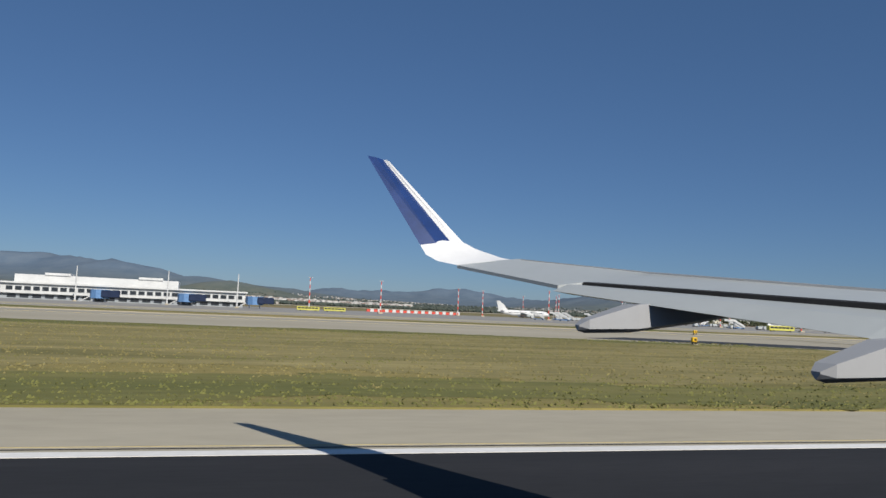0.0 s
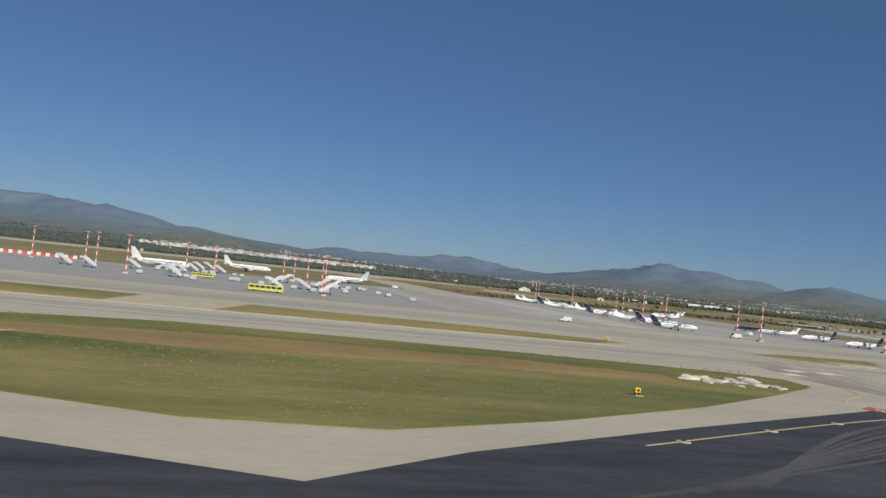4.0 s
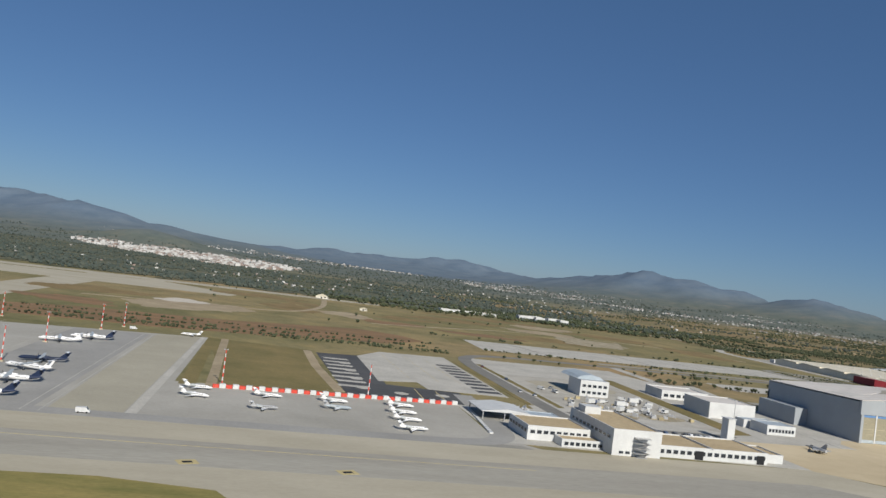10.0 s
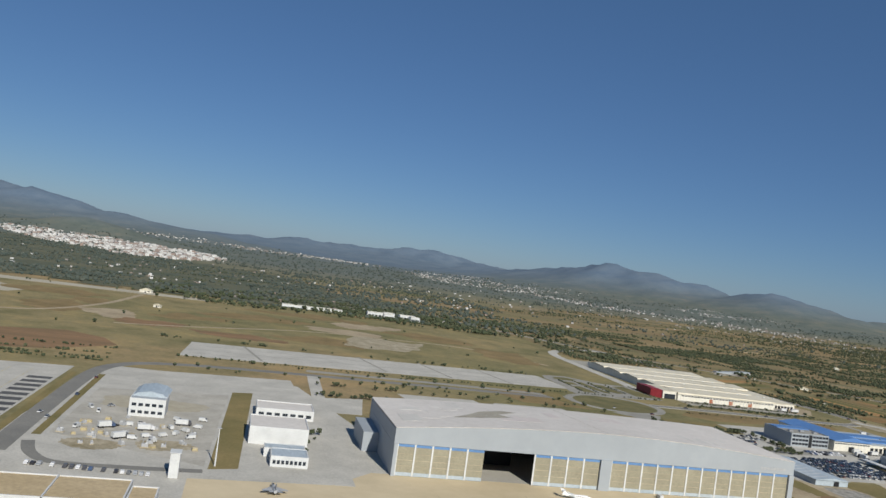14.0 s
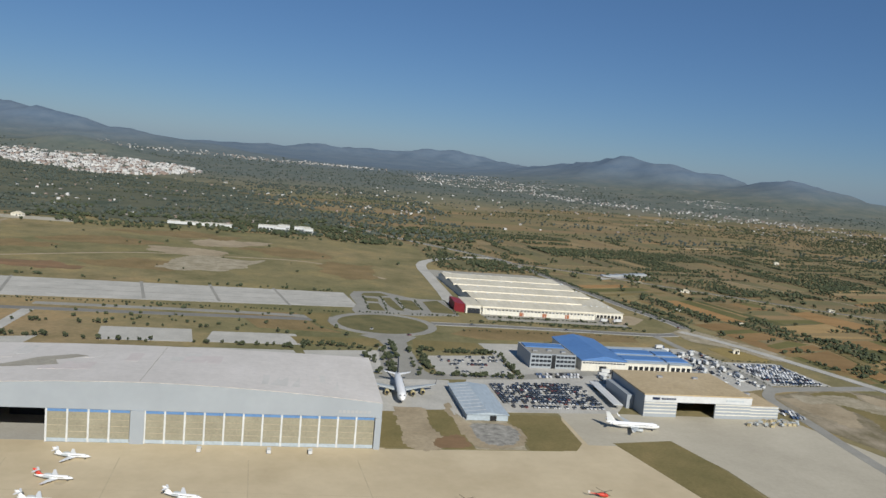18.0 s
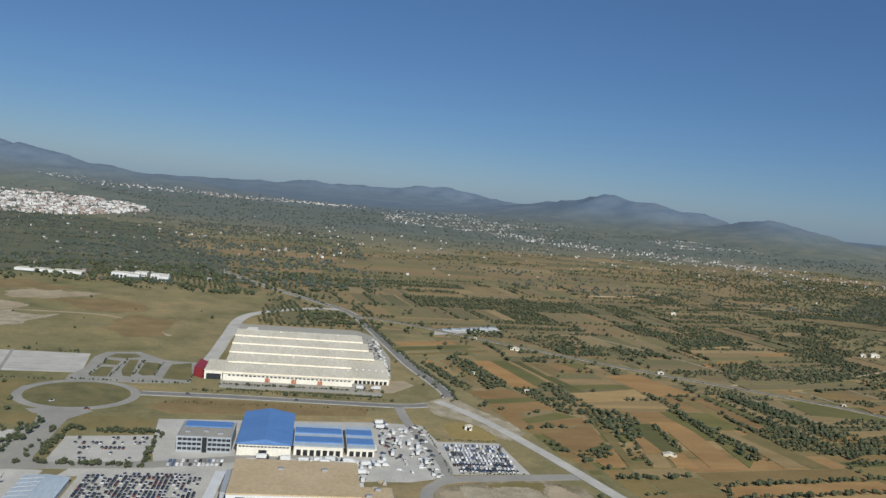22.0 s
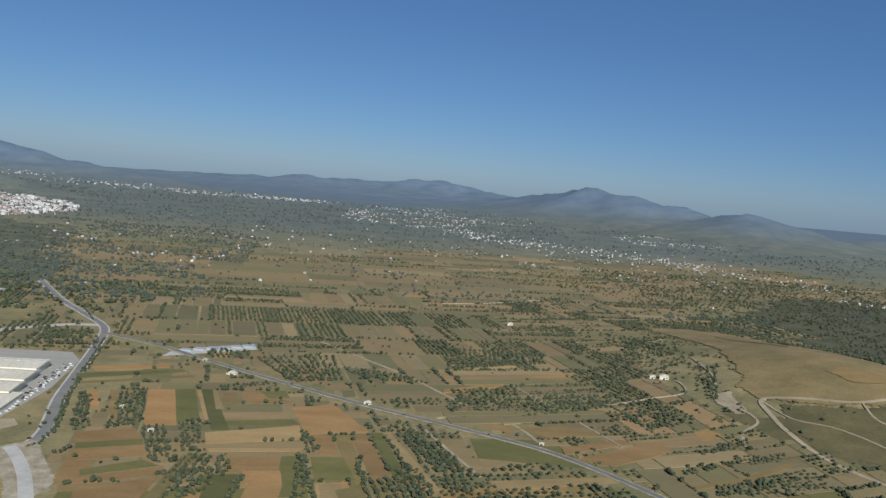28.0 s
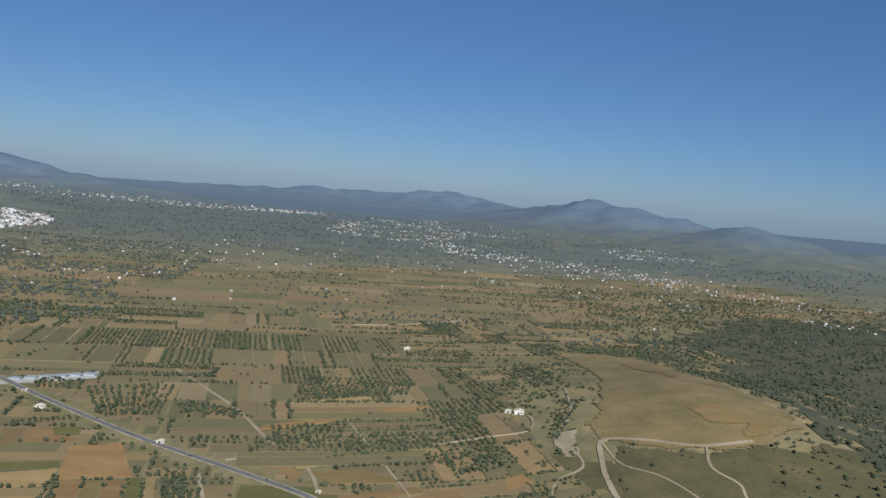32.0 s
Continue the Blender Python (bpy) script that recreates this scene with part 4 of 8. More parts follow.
def turboprop(L, body, tail, label, at, group=""):
    """A high-wing twin turboprop with a T-tail, nose along +x."""
    k = L / 32.8
    e = thing("turboprop_aircraft", label, "aircraft", group, at)
    R, zc, half = 1.35 * k, 2.5 * k, L / 2
    tube(e, "fuselage", [(half, 0.1 * k, zc - 0.35 * k), (half - 1 * k, 0.75 * k, zc - 0.2 * k), (half - 3.5 * k, R, zc), (-half + 9 * k, R, zc), (-half + 3 * k, 0.75 * k, zc + 0.5 * k), (-half, 0.2 * k, zc + 0.8 * k)], M[body])
    part("cockpit_window", box(half - 2.6 * k, half - 1.7 * k, -0.8 * k, 0.8 * k, zc + 0.5 * k, zc + 0.85 * k, 0.08 * k), M["glass"], e)
    part("tail_cone", loft([circle(x, r, 14, z) for x, r, z in ((-half + 6.5 * k, 1.2 * k, zc + 0.2 * k), (-half + 3 * k, 0.8 * k, zc + 0.5 * k), (-half - 0.05, 0.24 * k, zc + 0.8 * k))]), M[tail], e)
    part("fin", fin_mesh(-half + 6.5 * k, 5.2 * k, zc + 0.9 * k, -half + 1.5 * k, 3.0 * k, zc + 5.4 * k, 0.2 * k), M[tail], e)
    for s in (-1, 1):
        part("window_row", box(-half + 8 * k, half - 5 * k, s * R - 0.03 * k, s * R + 0.02 * k, zc + 0.25 * k, zc + 0.55 * k), M["glass"], e)
        smooth(part("wing", blade((2.2 * k, 3.0 * k, 0, zc + 1.35 * k, 0.4 * k), (1.5 * k, 1.5 * k, 14.2 * k, zc + 1.75 * k, 0.15 * k), s), M["alu"], e), 40)
        part("tailplane", blade((-half + 2.2 * k, 2.2 * k, 0, zc + 5.45 * k, 0.18 * k), (-half + 1.3 * k, 1.4 * k, 4.4 * k, zc + 5.45 * k, 0.08 * k), s), M["plane"], e)
        en = smooth(part("engine", loft([circle(x, r, 10, zc + 0.85 * k, 1, s * 4.4 * k) for x, r in ((4.2 * k, 0.3 * k), (3.4 * k, 0.6 * k), (0.5 * k, 0.75 * k), (-3.5 * k, 0.3 * k))]), M[body], e), 50)
        for a in range(6):
            t = a * math.tau / 6
            c, d = math.cos(t), math.sin(t)
            part("propeller_blade", loft([[(4.3 * k + o, s * 4.4 * k + c * r - d * w, zc + 0.85 * k + d * r + c * w) for o, w in ((0.05 * k, -0.12 * k), (0.05 * k, 0.12 * k), (-0.05 * k, 0.12 * k), (-0.05 * k, -0.12 * k))] for r in (0.25 * k, 2.0 * k)]), M["rubber"], en)
        wheels(e, 0.2 * k, s * 4.4 * k, 0.45 * k, zc + 0.4 * k)
    wheels(e, half - 3.5 * k, 0, 0.32 * k, zc - R + 0.2 * k)
    return e


def bizjet(L, label, at, body="plane", tail="plane", group="parked business jets"):
    k = L / 20.0
    e = thing("business_jet", label, "jet", group, at)
    R, zc, half = 1.1 * k, 1.9 * k, L / 2
    tube(e, "fuselage", [(half, 0.06 * k, zc - 0.35 * k), (half - 1.2 * k, 0.6 * k, zc - 0.2 * k), (half - 3.5 * k, R, zc), (-half + 8 * k, R, zc), (-half + 3 * k, 0.7 * k, zc + 0.3 * k), (-half, 0.2 * k, zc + 0.55 * k)], M[body])
    part("cockpit_window", box(half - 3.1 * k, half - 2.2 * k, -0.7 * k, 0.7 * k, zc + 0.42 * k, zc + 0.72 * k, 0.06 * k), M["glass"], e)
    part("fin", fin_mesh(-half + 4.6 * k, 3.6 * k, zc + 0.8 * k, -half + 0.6 * k, 2.0 * k, zc + 4.2 * k, 0.16 * k), M[tail], e)
    for s in (-1, 1):
        part("window_row", box(-half + 7 * k, half - 4.5 * k, s * R - 0.03 * k, s * R + 0.02 * k, zc + 0.25 * k, zc + 0.5 * k), M["glass"], e)
        smooth(part("wing", blade((2.4 * k, 4.6 * k, 0.3 * k, zc - 0.75 * k, 0.3 * k), (-2.6 * k, 1.3 * k, 9.6 * k, zc - 0.2 * k, 0.1 * k), s), M["plane"], e), 40)
        part("tailplane", blade((-half + 2.6 * k, 2.2 * k, 0, zc + 3.4 * k, 0.12 * k), (-half + 0.6 * k, 1.0 * k, 3.7 * k, zc + 3.4 * k, 0.06 * k), s), M["plane"], e)
        smooth(part("engine", loft([circle(x, r, 10, zc + 0.55 * k, 1, s * 1.75 * k) for x, r in ((-half + 8.2 * k, 0.5 * k), (-half + 7.6 * k, 0.62 * k), (-half + 5.4 * k, 0.58 * k), (-half + 4.4 * k, 0.35 * k))]), M["alu"], e), 50)
        wheels(e, -0.6 * k, s * 1.9 * k, 0.32 * k, zc - 0.6 * k)
    wheels(e, half - 3 * k, 0, 0.25 * k, zc - R + 0.2 * k)
    return e


def fighter(at):
    e = thing("fighter_jet", "dark grey fighter jet parked on the tan apron", "jet", "", at)
    tube(e, "fuselage", [(3.6, 0.03, 0.85), (2.2, 0.3, 0.9), (0, 0.5, 0.95), (-3.0, 0.42, 0.95), (-3.6, 0.35, 0.95)], M["fairing"], 10)
    part("canopy", loft([circle(x, r, 8, 1.2) for x, r in ((2.0, 0.05), (1.4, 0.25), (0.6, 0.2), (0.2, 0.05))]), M["glass"], e)
    for s in (-1, 1):
        part("wing", blade((0.8, 3.2, 0.3, 0.9, 0.08), (-1.9, 0.7, 2.9, 0.9, 0.03), s), M["fairing"], e)
        part("tailplane", blade((-2.3, 1.4, 0.3, 0.95, 0.06), (-3.2, 0.6, 1.5, 0.95, 0.03), s), M["fairing"], e)
        wheels(e, -0.6, s * 0.7, 0.16, 0.7)
    part("fin", fin_mesh(-1.4, 2.2, 1.3, -3.0, 0.8, 2.7, 0.06), M["fairing"], e)
    wheels(e, 2.0, 0, 0.13, 0.7)
    return e


def helicopter(at):
    e = thing("helicopter", "small red helicopter standing on the tan apron", "helicopter", "red helicopters", at)
    tube(e, "cabin", [(1.9, 0.08, 0.75), (1.4, 0.55, 0.85), (0.3, 0.75, 0.95), (-0.9, 0.6, 1.05), (-1.7, 0.25, 1.15)], M["red"], 12)
    tube(e, "tail_boom", [(-1.4, 0.24, 1.15), (-4.6, 0.12, 1.3)], M["red"], 8)
    part("tail_fin", fin_mesh(-4.1, 0.7, 1.2, -4.7, 0.4, 2.1, 0.05), M["white"], e)
    part("windscreen", box(1.0, 1.6, -0.45, 0.45, 0.95, 1.25, 0.12), M["glass"], e)
    part("rotor_mast", box(-0.1, 0.1, -0.1, 0.1, 1.55, 1.95), M["steel"], e)
    for a in range(4):
        t = 0.5 + a * math.tau / 4
        c, d = math.cos(t), math.sin(t)
        part("rotor_blade", loft([[(c * r - d * w, d * r + c * w, 1.92 + o) for w, o in ((-0.1, 0), (0.1, 0), (0.1, 0.04), (-0.1, 0.04))] for r in (0.1, 3.6)]), M["rubber"], e)
    for s in (-1, 1):
        sk = part("skid", box(-1.3, 1.3, s * 0.7 - 0.04, s * 0.7 + 0.04, 0.0, 0.08), M["steel"], e)
        for x in (-0.6, 0.7):
            part("strut", box(x - 0.03, x + 0.03, s * 0.68 - 0.03, s * 0.68 + 0.03, 0.06, 0.5), M["steel"], sk)
    return e


def between(nx, ny, tx, ty):
    """The pose of an aircraft whose nose and tail lie over these points."""
    return pose((nx + tx) / 2, (ny + ty) / 2, 0.05, 0, 0, math.degrees(math.atan2(ny - ty, nx - tx)))


PROP = "white turboprop airliner with a navy tail parked on the apron"
p1 = turboprop(12.6, "plane", "navy", PROP, pose(236.5, 170, 0.05, 0, 0, -2), "turboprops on the west stands")
for x, y, a in ((240.5, 184, -6), (242.5, 218, -8), (247, 267, -4)):
    copy_thing(p1, pose(x, y, 0.05, 0, 0, a))
p2 = turboprop(11.6, "plane", "plane", "white turboprop airliner with a white tail parked on the apron", pose(241.5, 199, 0.05, 0, 0, -10), "turboprops on the west stands")
for x, y, a in ((247.5, 237.5, -8), (246.5, 284, 10), (247, 293, 12), (243, 252, 10)):
    copy_thing(p2, pose(x, y, 0.05, 0, 0, a))
p3 = turboprop(12.4, "plane", "navy", PROP, pose(288, 165.5, 0.05, 0, 0, 186), "turboprops on the east stands")
for x, y, a in ((288.5, 182, 187), (289.5, 262, 188)):
    copy_thing(p3, pose(x, y, 0.05, 0, 0, a))
copy_thing(p2, pose(288, 198, 0.05, 0, 0, 160))
copy_thing(p2, pose(283, 250, 0.05, 0, 0, 190))
turboprop(11.2, "navy", "navy", "dark navy turboprop aircraft parked on the apron", pose(288, 211, 0.05, 0, 0, 186), "turboprops on the east stands")
bizjet(7.2, "small white jet parked at the apron's far edge", pose(316, 297, 0.05, 0, 0, 176))

a1 = airliner(18.8, "white", "white narrow-body airliner parked at a remote stand", pose(112, 262, 0.05, 0, 0, -12), "airliners on the apron")
airliner(17.0, "bluegrey", "white airliner with a pale blue tail parked on the apron", pose(176, 300, 0.05, 0, 0, 190), "airliners on the apron")
copy_thing(a1, pose(140, 330, 0.05, 0, 0, -8))
airliner(16.4, "white", "white narrow-body airliner before the smaller hangar", pose(708, 218, 0.05, 0, 0, -6))
wide = airliner(27.0, "navy", "white four-engined wide-body airliner behind the hangar", pose(641, 246, 0.05, 0, 0, -93), "", "airliner", 4)

JET = "white business jet parked on the apron"
j1 = bizjet(6.6, JET, pose(326, 182, 0.05, 0, 0, -14))
for x, y, a in ((326, 192, -5), (342, 189, -4), (357.5, 189.5, -8), (374, 191, -8), (373, 182.3, -10), (372.5, 174, -8), (372, 164.5, 4)):
    copy_thing(j1, pose(x, y, 0.05, 0, 0, a))
bizjet(6.2, "dark grey business aircraft parked on the apron", pose(341, 174, 0.05, 0, 0, 10), "fairing", "fairing")
bizjet(6.5, "small grey propeller-like business aircraft on the apron", pose(357.5, 181, 0.05, 0, 0, 4), "bluegrey", "fairing")
j2 = bizjet(8.0, "white business jet parked before the big hangar", pose(559, 188, 0.05, 0, 0, -6), group="jets before the hangar")
for x, y, a in ((558.5, 165, -8), (586, 167.5, -12)):
    copy_thing(j2, pose(x, y, 0.05, 0, 0, a))
bizjet(8.0, "white jet with a red tail before the hangar", pose(558.5, 176, 0.05, 0, 0, -6), "plane", "red", group="jets before the hangar")
fighter(pose(482, 178.5, 0.05, 0, 0, 95))
for x, y, a in ((646, 166, 175), (680, 170.5, -8)):
    helicopter(pose(x, y, 0.05, 0, 0, a)).scale = (0.72, 0.72, 0.72)


# ---- masts, barriers, vehicles ----
def mast(at, hgt=8.6):
    e = thing("floodlight_mast", "tall red and white banded apron floodlight mast", "mast", "apron light masts", at)
    n = 9
    for i in range(n):
        z0, z1 = hgt * i / n, hgt * (i + 1) / n
        r0, r1 = 0.19 - 0.09 * i / n, 0.19 - 0.09 * (i + 1) / n
        part("mast_band", loft([[(r * math.cos(q * math.tau / 8), r * math.sin(q * math.tau / 8), z) for q in range(8)] for r, z in ((r0, z0), (r1, z1))]), M["red" if i % 2 == 0 else "white"], e)
    part("footing", box(-0.6, 0.6, -0.6, 0.6, -0.05, 0.35, 0.05), M["slab"], e)
    head = part("lamp_ring", box(-0.5, 0.5, -0.1, 0.1, hgt, hgt + 0.1), M["steel"], e)
    for x in (-0.4, 0, 0.4):
        part("floodlight", box(x - 0.12, x + 0.12, -0.25, -0.09, hgt - 0.1, hgt + 0.12, 0.02), M["steel"], head)
    return e


m0 = mast(pose(247, 152, 0.04))
for x, y in ((152, 171), (156, 210), (120, 250), (128, 269), (128, 300), (151, 199), (148, 240), (153, 262), (250, 209), (254, 267), (253, 300), (280, 151), (280, 206), (280, 246), (251, 292), (331, 201), (367, 200), (287, 290), (292, 305), (28, 205), (47, 206), (100, 215), (80, 240), (110, 190), (92, 250)):
    copy_thing(m0, pose(x, y, 0.04))


def pylon(at):
    e = thing("light_pole", "slim white light pole beside the terminal", "pole", "terminal light poles", at)
    part("pole", loft([[(r * math.cos(q * math.tau / 8), r * math.sin(q * math.tau / 8), z) for q in range(8)] for r, z in ((0.22, 0), (0.1, 8.4))]), M["white"], e)
    part("base", box(-0.4, 0.4, -0.4, 0.4, -0.02, 0.3), M["slab"], e)
    return e


y0 = pylon(pose(-27, 204, 0.03))
for x in (-6.5, 10, -48, -70):
    copy_thing(y0, pose(x, 204, 0.03))


def barrier(x0, y0, x1, y1, n, group, label, b=1.6, hgt=1.0, odd="red"):
    """A row of blast-fence blocks, white and one more colour."""
    e = thing("barrier_row", label, "barrier", group, pose(x0, y0, 0.04, 0, 0, math.degrees(math.atan2(y1 - y0, x1 - x0))))
    L = math.hypot(x1 - x0, y1 - y0)
    for i in range(n):
        a = L * i / n
        c = "white" if i % 2 else odd
        part("block", prism([(a + 0.05, -0.45), (a + L / n - 0.05, -0.45), (a + L / n - 0.05, 0.45), (a + 0.05, 0.45)], 0.0, hgt if c == "white" else hgt * 0.8), M[c], e)
    return e


barrier(329, 196, 391, 201.5, 40, "", "row of red and white plastic barrier blocks")
barrier(393.2, 199, 390.4, 168, 26, "", "row of low grey and white kerb blocks along the road", hgt=0.3, odd="fairing")
barrier(55, 262, 88, 262, 26, "", "row of white and red barrier blocks beyond the apron")


def car(at, van=False):
    name = "van" if van else "car"
    e = thing(name, "white van standing on the apron" if van else "parked car of plain modern shape", name, "vans" if van else "parked cars", at)
    l, w = (2.5, 0.98) if van else (2.1, 0.88)
    if van:
        prof = [(-l / 2, 0.2), (-l / 2, 1.05), (l * 0.22, 1.08), (l * 0.38, 0.62), (l / 2, 0.52), (l / 2, 0.2)]
        part("body", loft([[(x, s * w / 2, z) for x, z in prof] for s in (-1, 1)]), M["white"], e)
        part("windscreen", loft([[(x, s * w * 0.44, z) for x, z in ((l * 0.245, 1.04), (l * 0.375, 0.66), (l * 0.385, 0.66), (l * 0.255, 1.05))] for s in (-1, 1)]), M["glass"], e)
    else:
        part("body", loft([[(x, s * w / 2, z) for x, z in ((-l / 2, 0.18), (-l / 2, 0.46), (l * 0.2, 0.5), (l / 2, 0.4), (l / 2, 0.18))] for s in (-1, 1)]), M["carpaint"], e)
        part("cabin", loft([[(x, s * w * q, z) for x, z, q in ((-l * 0.42, 0.455, 0.46), (-l * 0.3, 0.72, 0.4), (l * 0.08, 0.72, 0.4), (l * 0.24, 0.49, 0.46))] for s in (-1, 1)]), M["glass"], e)
    for s in (-1, 1):
        for x in (-l * 0.3, l * 0.3):
            part("wheel", loft([[(x + 0.17 * math.cos(i * math.tau / 8), s * w * 0.47 + d, 0.17 + 0.17 * math.sin(i * math.tau / 8)) for i in range(8)] for d in (-0.06, 0.06)]), M["rubber"], e)
    return e


v0 = car(pose(308, 157, 0.04, 0, 0, 4), True)
for x, y, a in ((243.5, 156, 180), (203, 159, 170), (194, 296, 20), (262, 176, 30), (296, 300, 10)):
    copy_thing(v0, pose(x, y, 0.04, 0, 0, a))
for i_ in range(16):
    copy_thing(v0, pose(*((447, 214), (450, 217), (454, 219), (457, 222), (450, 226), (455, 228), (459, 226), (462, 231), (444, 228), (461, 219), (452, 212), (432, 222), (434, 241), (431, 246), (456, 238), (463, 240))[i_], 0.06, 0, 0, 23 * i_))
vn = random.Random(14)
for k_ in range(34):
    copy_thing(v0, pose(vn.uniform(769, 783), 267 + 56 * (k_ + vn.random()) / 34, 0.052, 0, 0, vn.choice((5, 95, 185, 275)) + vn.uniform(-8, 8))).scale = (vn.uniform(0.55, 1.1), vn.uniform(0.65, 0.85), vn.uniform(0.55, 0.8))
for k_ in range(26):
    copy_thing(v0, pose(777.5 + vn.uniform(-1, 1.6) - 0.08 * abs(k_ - 10), 402 + 3.7 * k_, 0.052, 0, 0, vn.uniform(-12, 12))).scale = (vn.uniform(0.55, 0.85), 0.72, 0.66)
for k_ in range(22):
    copy_thing(v0, pose(736 + 1.4 * k_, vn.uniform(272, 281), 0.052, 0, 0, vn.choice((88, 92, 2)))).scale = (vn.uniform(0.9, 1.7), 1.1, vn.uniform(1, 1.3))
c0 = car(pose(420, 235, 0.06, 0, 0, 80))
for k_ in range(46):
    copy_thing(c0, pose(*((vn.uniform(779, 783.5), 268 + 1.2 * k_) if k_ % 2 else (vn.uniform(765, 772), 284 + 0.8 * k_)), 0.052, 0, 0, vn.choice((4, 94)) + vn.uniform(-8, 8)))
for k_ in range(30):
    copy_thing(c0, pose(771 + vn.uniform(0, 6), 405 + 3 * k_, 0.052, 0, 0, vn.choice((6, 96)) + vn.uniform(-10, 10)))
rnd = random.Random(5)


CARS, FAR_CARS = [], []


def car_rows(x0, x1, y0, y1, dy, fill, slant=0.0, heading=90):
    y = y0
    while y <= y1:
        x = x0
        while x <= x1:
            if rnd.random() < fill:
                turn = heading + rnd.choice((0, 180)) + rnd.uniform(-3, 3)
                if len(CARS) < 270:
                    CARS.append(copy_thing(c0, pose(x, y + slant * (x - x0), 0.05, 0, 0, turn)))
                else:
                    FAR_CARS.append((x, y + slant * (x - x0), radians(turn)))
            x += 1.35
        y += dy


car_rows(676, 706, 235.5, 236.5, 4, 0.9, 0.02)
car_rows(674, 707, 239.5, 258, 4.6, 0.82, 0.02)
car_rows(674, 707, 241.7, 258, 4.6, 0.75, 0.02)
car_rows(684, 704, 260.5, 261, 4, 0.8, 0.02)
car_rows(662, 684, 272, 292, 5.0, 0.35, 0.1)
car_rows(790, 812, 274.5, 302, 5.2, 0.85, 0.03)
car_rows(790, 811, 276.7, 302, 5.2, 0.75, 0.03)
car_rows(695, 712, 270, 276, 3.5, 0.8, 0.1)
car_rows(429, 455, 187, 189, 4, 0.8, -0.12)
car_rows(770, 776, 233, 240, 3.2, 0.7, 0.0)
V_, F_ = [], []
for x, y, q in FAR_CARS:
    c_, s_, o = math.cos(q), math.sin(q), len(V_)
    for w_, prof in ((0.44, ((-1.05, 0.15), (-1.05, 0.46), (-0.9, 0.48), (-0.65, 0.72), (0.2, 0.72), (0.5, 0.49), (1.05, 0.4), (1.05, 0.15))),):
        V_ += [(x + c_ * px - s_ * py * (0.85 if pz > 0.6 else 1), y + s_ * px + c_ * py * (0.85 if pz > 0.6 else 1), 0.05 + pz) for py in (-w_, w_) for px, pz in prof]
        F_ += [tuple(o + i for i in range(8)), tuple(o + 15 - i for i in range(8))] + [(o + i, o + i + 8, o + (i + 1) % 8 + 8, o + (i + 1) % 8) for i in range(8)]
me_ = bpy.data.meshes.new("parked_cars")
me_.from_pydata(V_, [], F_)
me_.materials.append(M["carpaint_far"])
tagged(new("parked_cars", me_), "rows of parked cars in the farther car parks", "cars", "", "stuff")
for x, y, a in ((424, 262, 85), (423, 230, 82), (640, 334, 60), (655, 326, 20), (800, 372, 70), (900, 478, 140), (1000, 405, 140), (960, 430, 140), (688, 353, 3), (733, 352, 182), (424, 292, 84), (441, 226, 60), (447, 231, 10), (436, 250, 30)):
    copy_thing(c0, pose(x, y, 0.07, 0, 0, a))


def truck(at, load="white"):
    e = thing("truck", "parked lorry with a pale box body", "truck", "parked lorries", at)
    part("cargo_box", box(-2.2, 1.2, -0.62, 0.62, 0.45, 1.75, 0.04), M[load], e)
    part("cab", loft([[(x, s * 0.6, z) for x, z in ((1.3, 0.35), (1.3, 1.5), (1.75, 1.5), (2.2, 0.95), (2.2, 0.35))] for s in (-1, 1)]), M["carpaint"], e)
    part("chassis", box(-2.2, 2.1, -0.4, 0.4, 0.3, 0.44), M["rubber"], e)
    for s in (-1, 1):
        for x in (-1.6, -1.0, 1.6):
            part("wheel", loft([[(x + 0.25 * math.cos(i * math.tau / 8), s * 0.55 + d, 0.25 + 0.25 * math.sin(i * math.tau / 8)) for i in range(8)] for d in (-0.09, 0.09)]), M["rubber"], e)
    return e


t0 = truck(pose(446, 246, 0.06, 0, 0, 10))
for x, y, a in ((439, 224, 30), (449, 224, 12), (444, 214, 40), (458, 233, 5), (766, 300, 90), (763, 292, 80), (765, 282, 95), (762, 310, 85), (728, 268, 0), (735, 272, 5), (742, 270, 175), (750, 274, 0), (757, 268, 10), (721, 274, 4), (747, 279, 0), (756, 255, 90), (769, 288, 80), (772, 303, 82), (771, 312, 95), (767, 318, 5), (776, 300, 85), (778, 290, 88), (724, 279, 3), (731, 278, 182), (738, 277, 0), (745, 276, 2), (752, 278, 178), (759, 276, 10), (719, 270, 90), (757, 262, 80), (760, 252, 88), (762, 376.5, 2), (769, 377, 182), (773, 300, 75), (776.5, 314, 80), (779, 297, 85), (780, 281, 88), (767, 324, 10)):
    copy_thing(t0, pose(x, y, 0.06, 0, 0, a))


def bus(at):
    e = thing("apron_bus", "long yellow apron bus with dark windows", "bus", "yellow apron buses", at)
    part("body", box(-3.5, 3.5, -0.7, 0.7, 0.22, 1.45, 0.1), M["busyellow"], e)
    for s in (-1, 1):
        for i in range(6):
            part("window", box(-3.2 + i * 1.08, -2.3 + i * 1.08, s * 0.7 - 0.015, s * 0.7 + 0.015, 0.75, 1.22), M["glass"], e)
        for x in (-2.3, 2.3):
            part("wheel", loft([[(x + 0.24 * math.cos(i * math.tau / 8), s * 0.6 + d, 0.24 + 0.24 * math.sin(i * math.tau / 8)) for i in range(8)] for d in (-0.09, 0.09)]), M["rubber"], e)
    part("windscreen", box(3.49, 3.52, -0.6, 0.6, 0.6, 1.3), M["glass"], e)
    return e


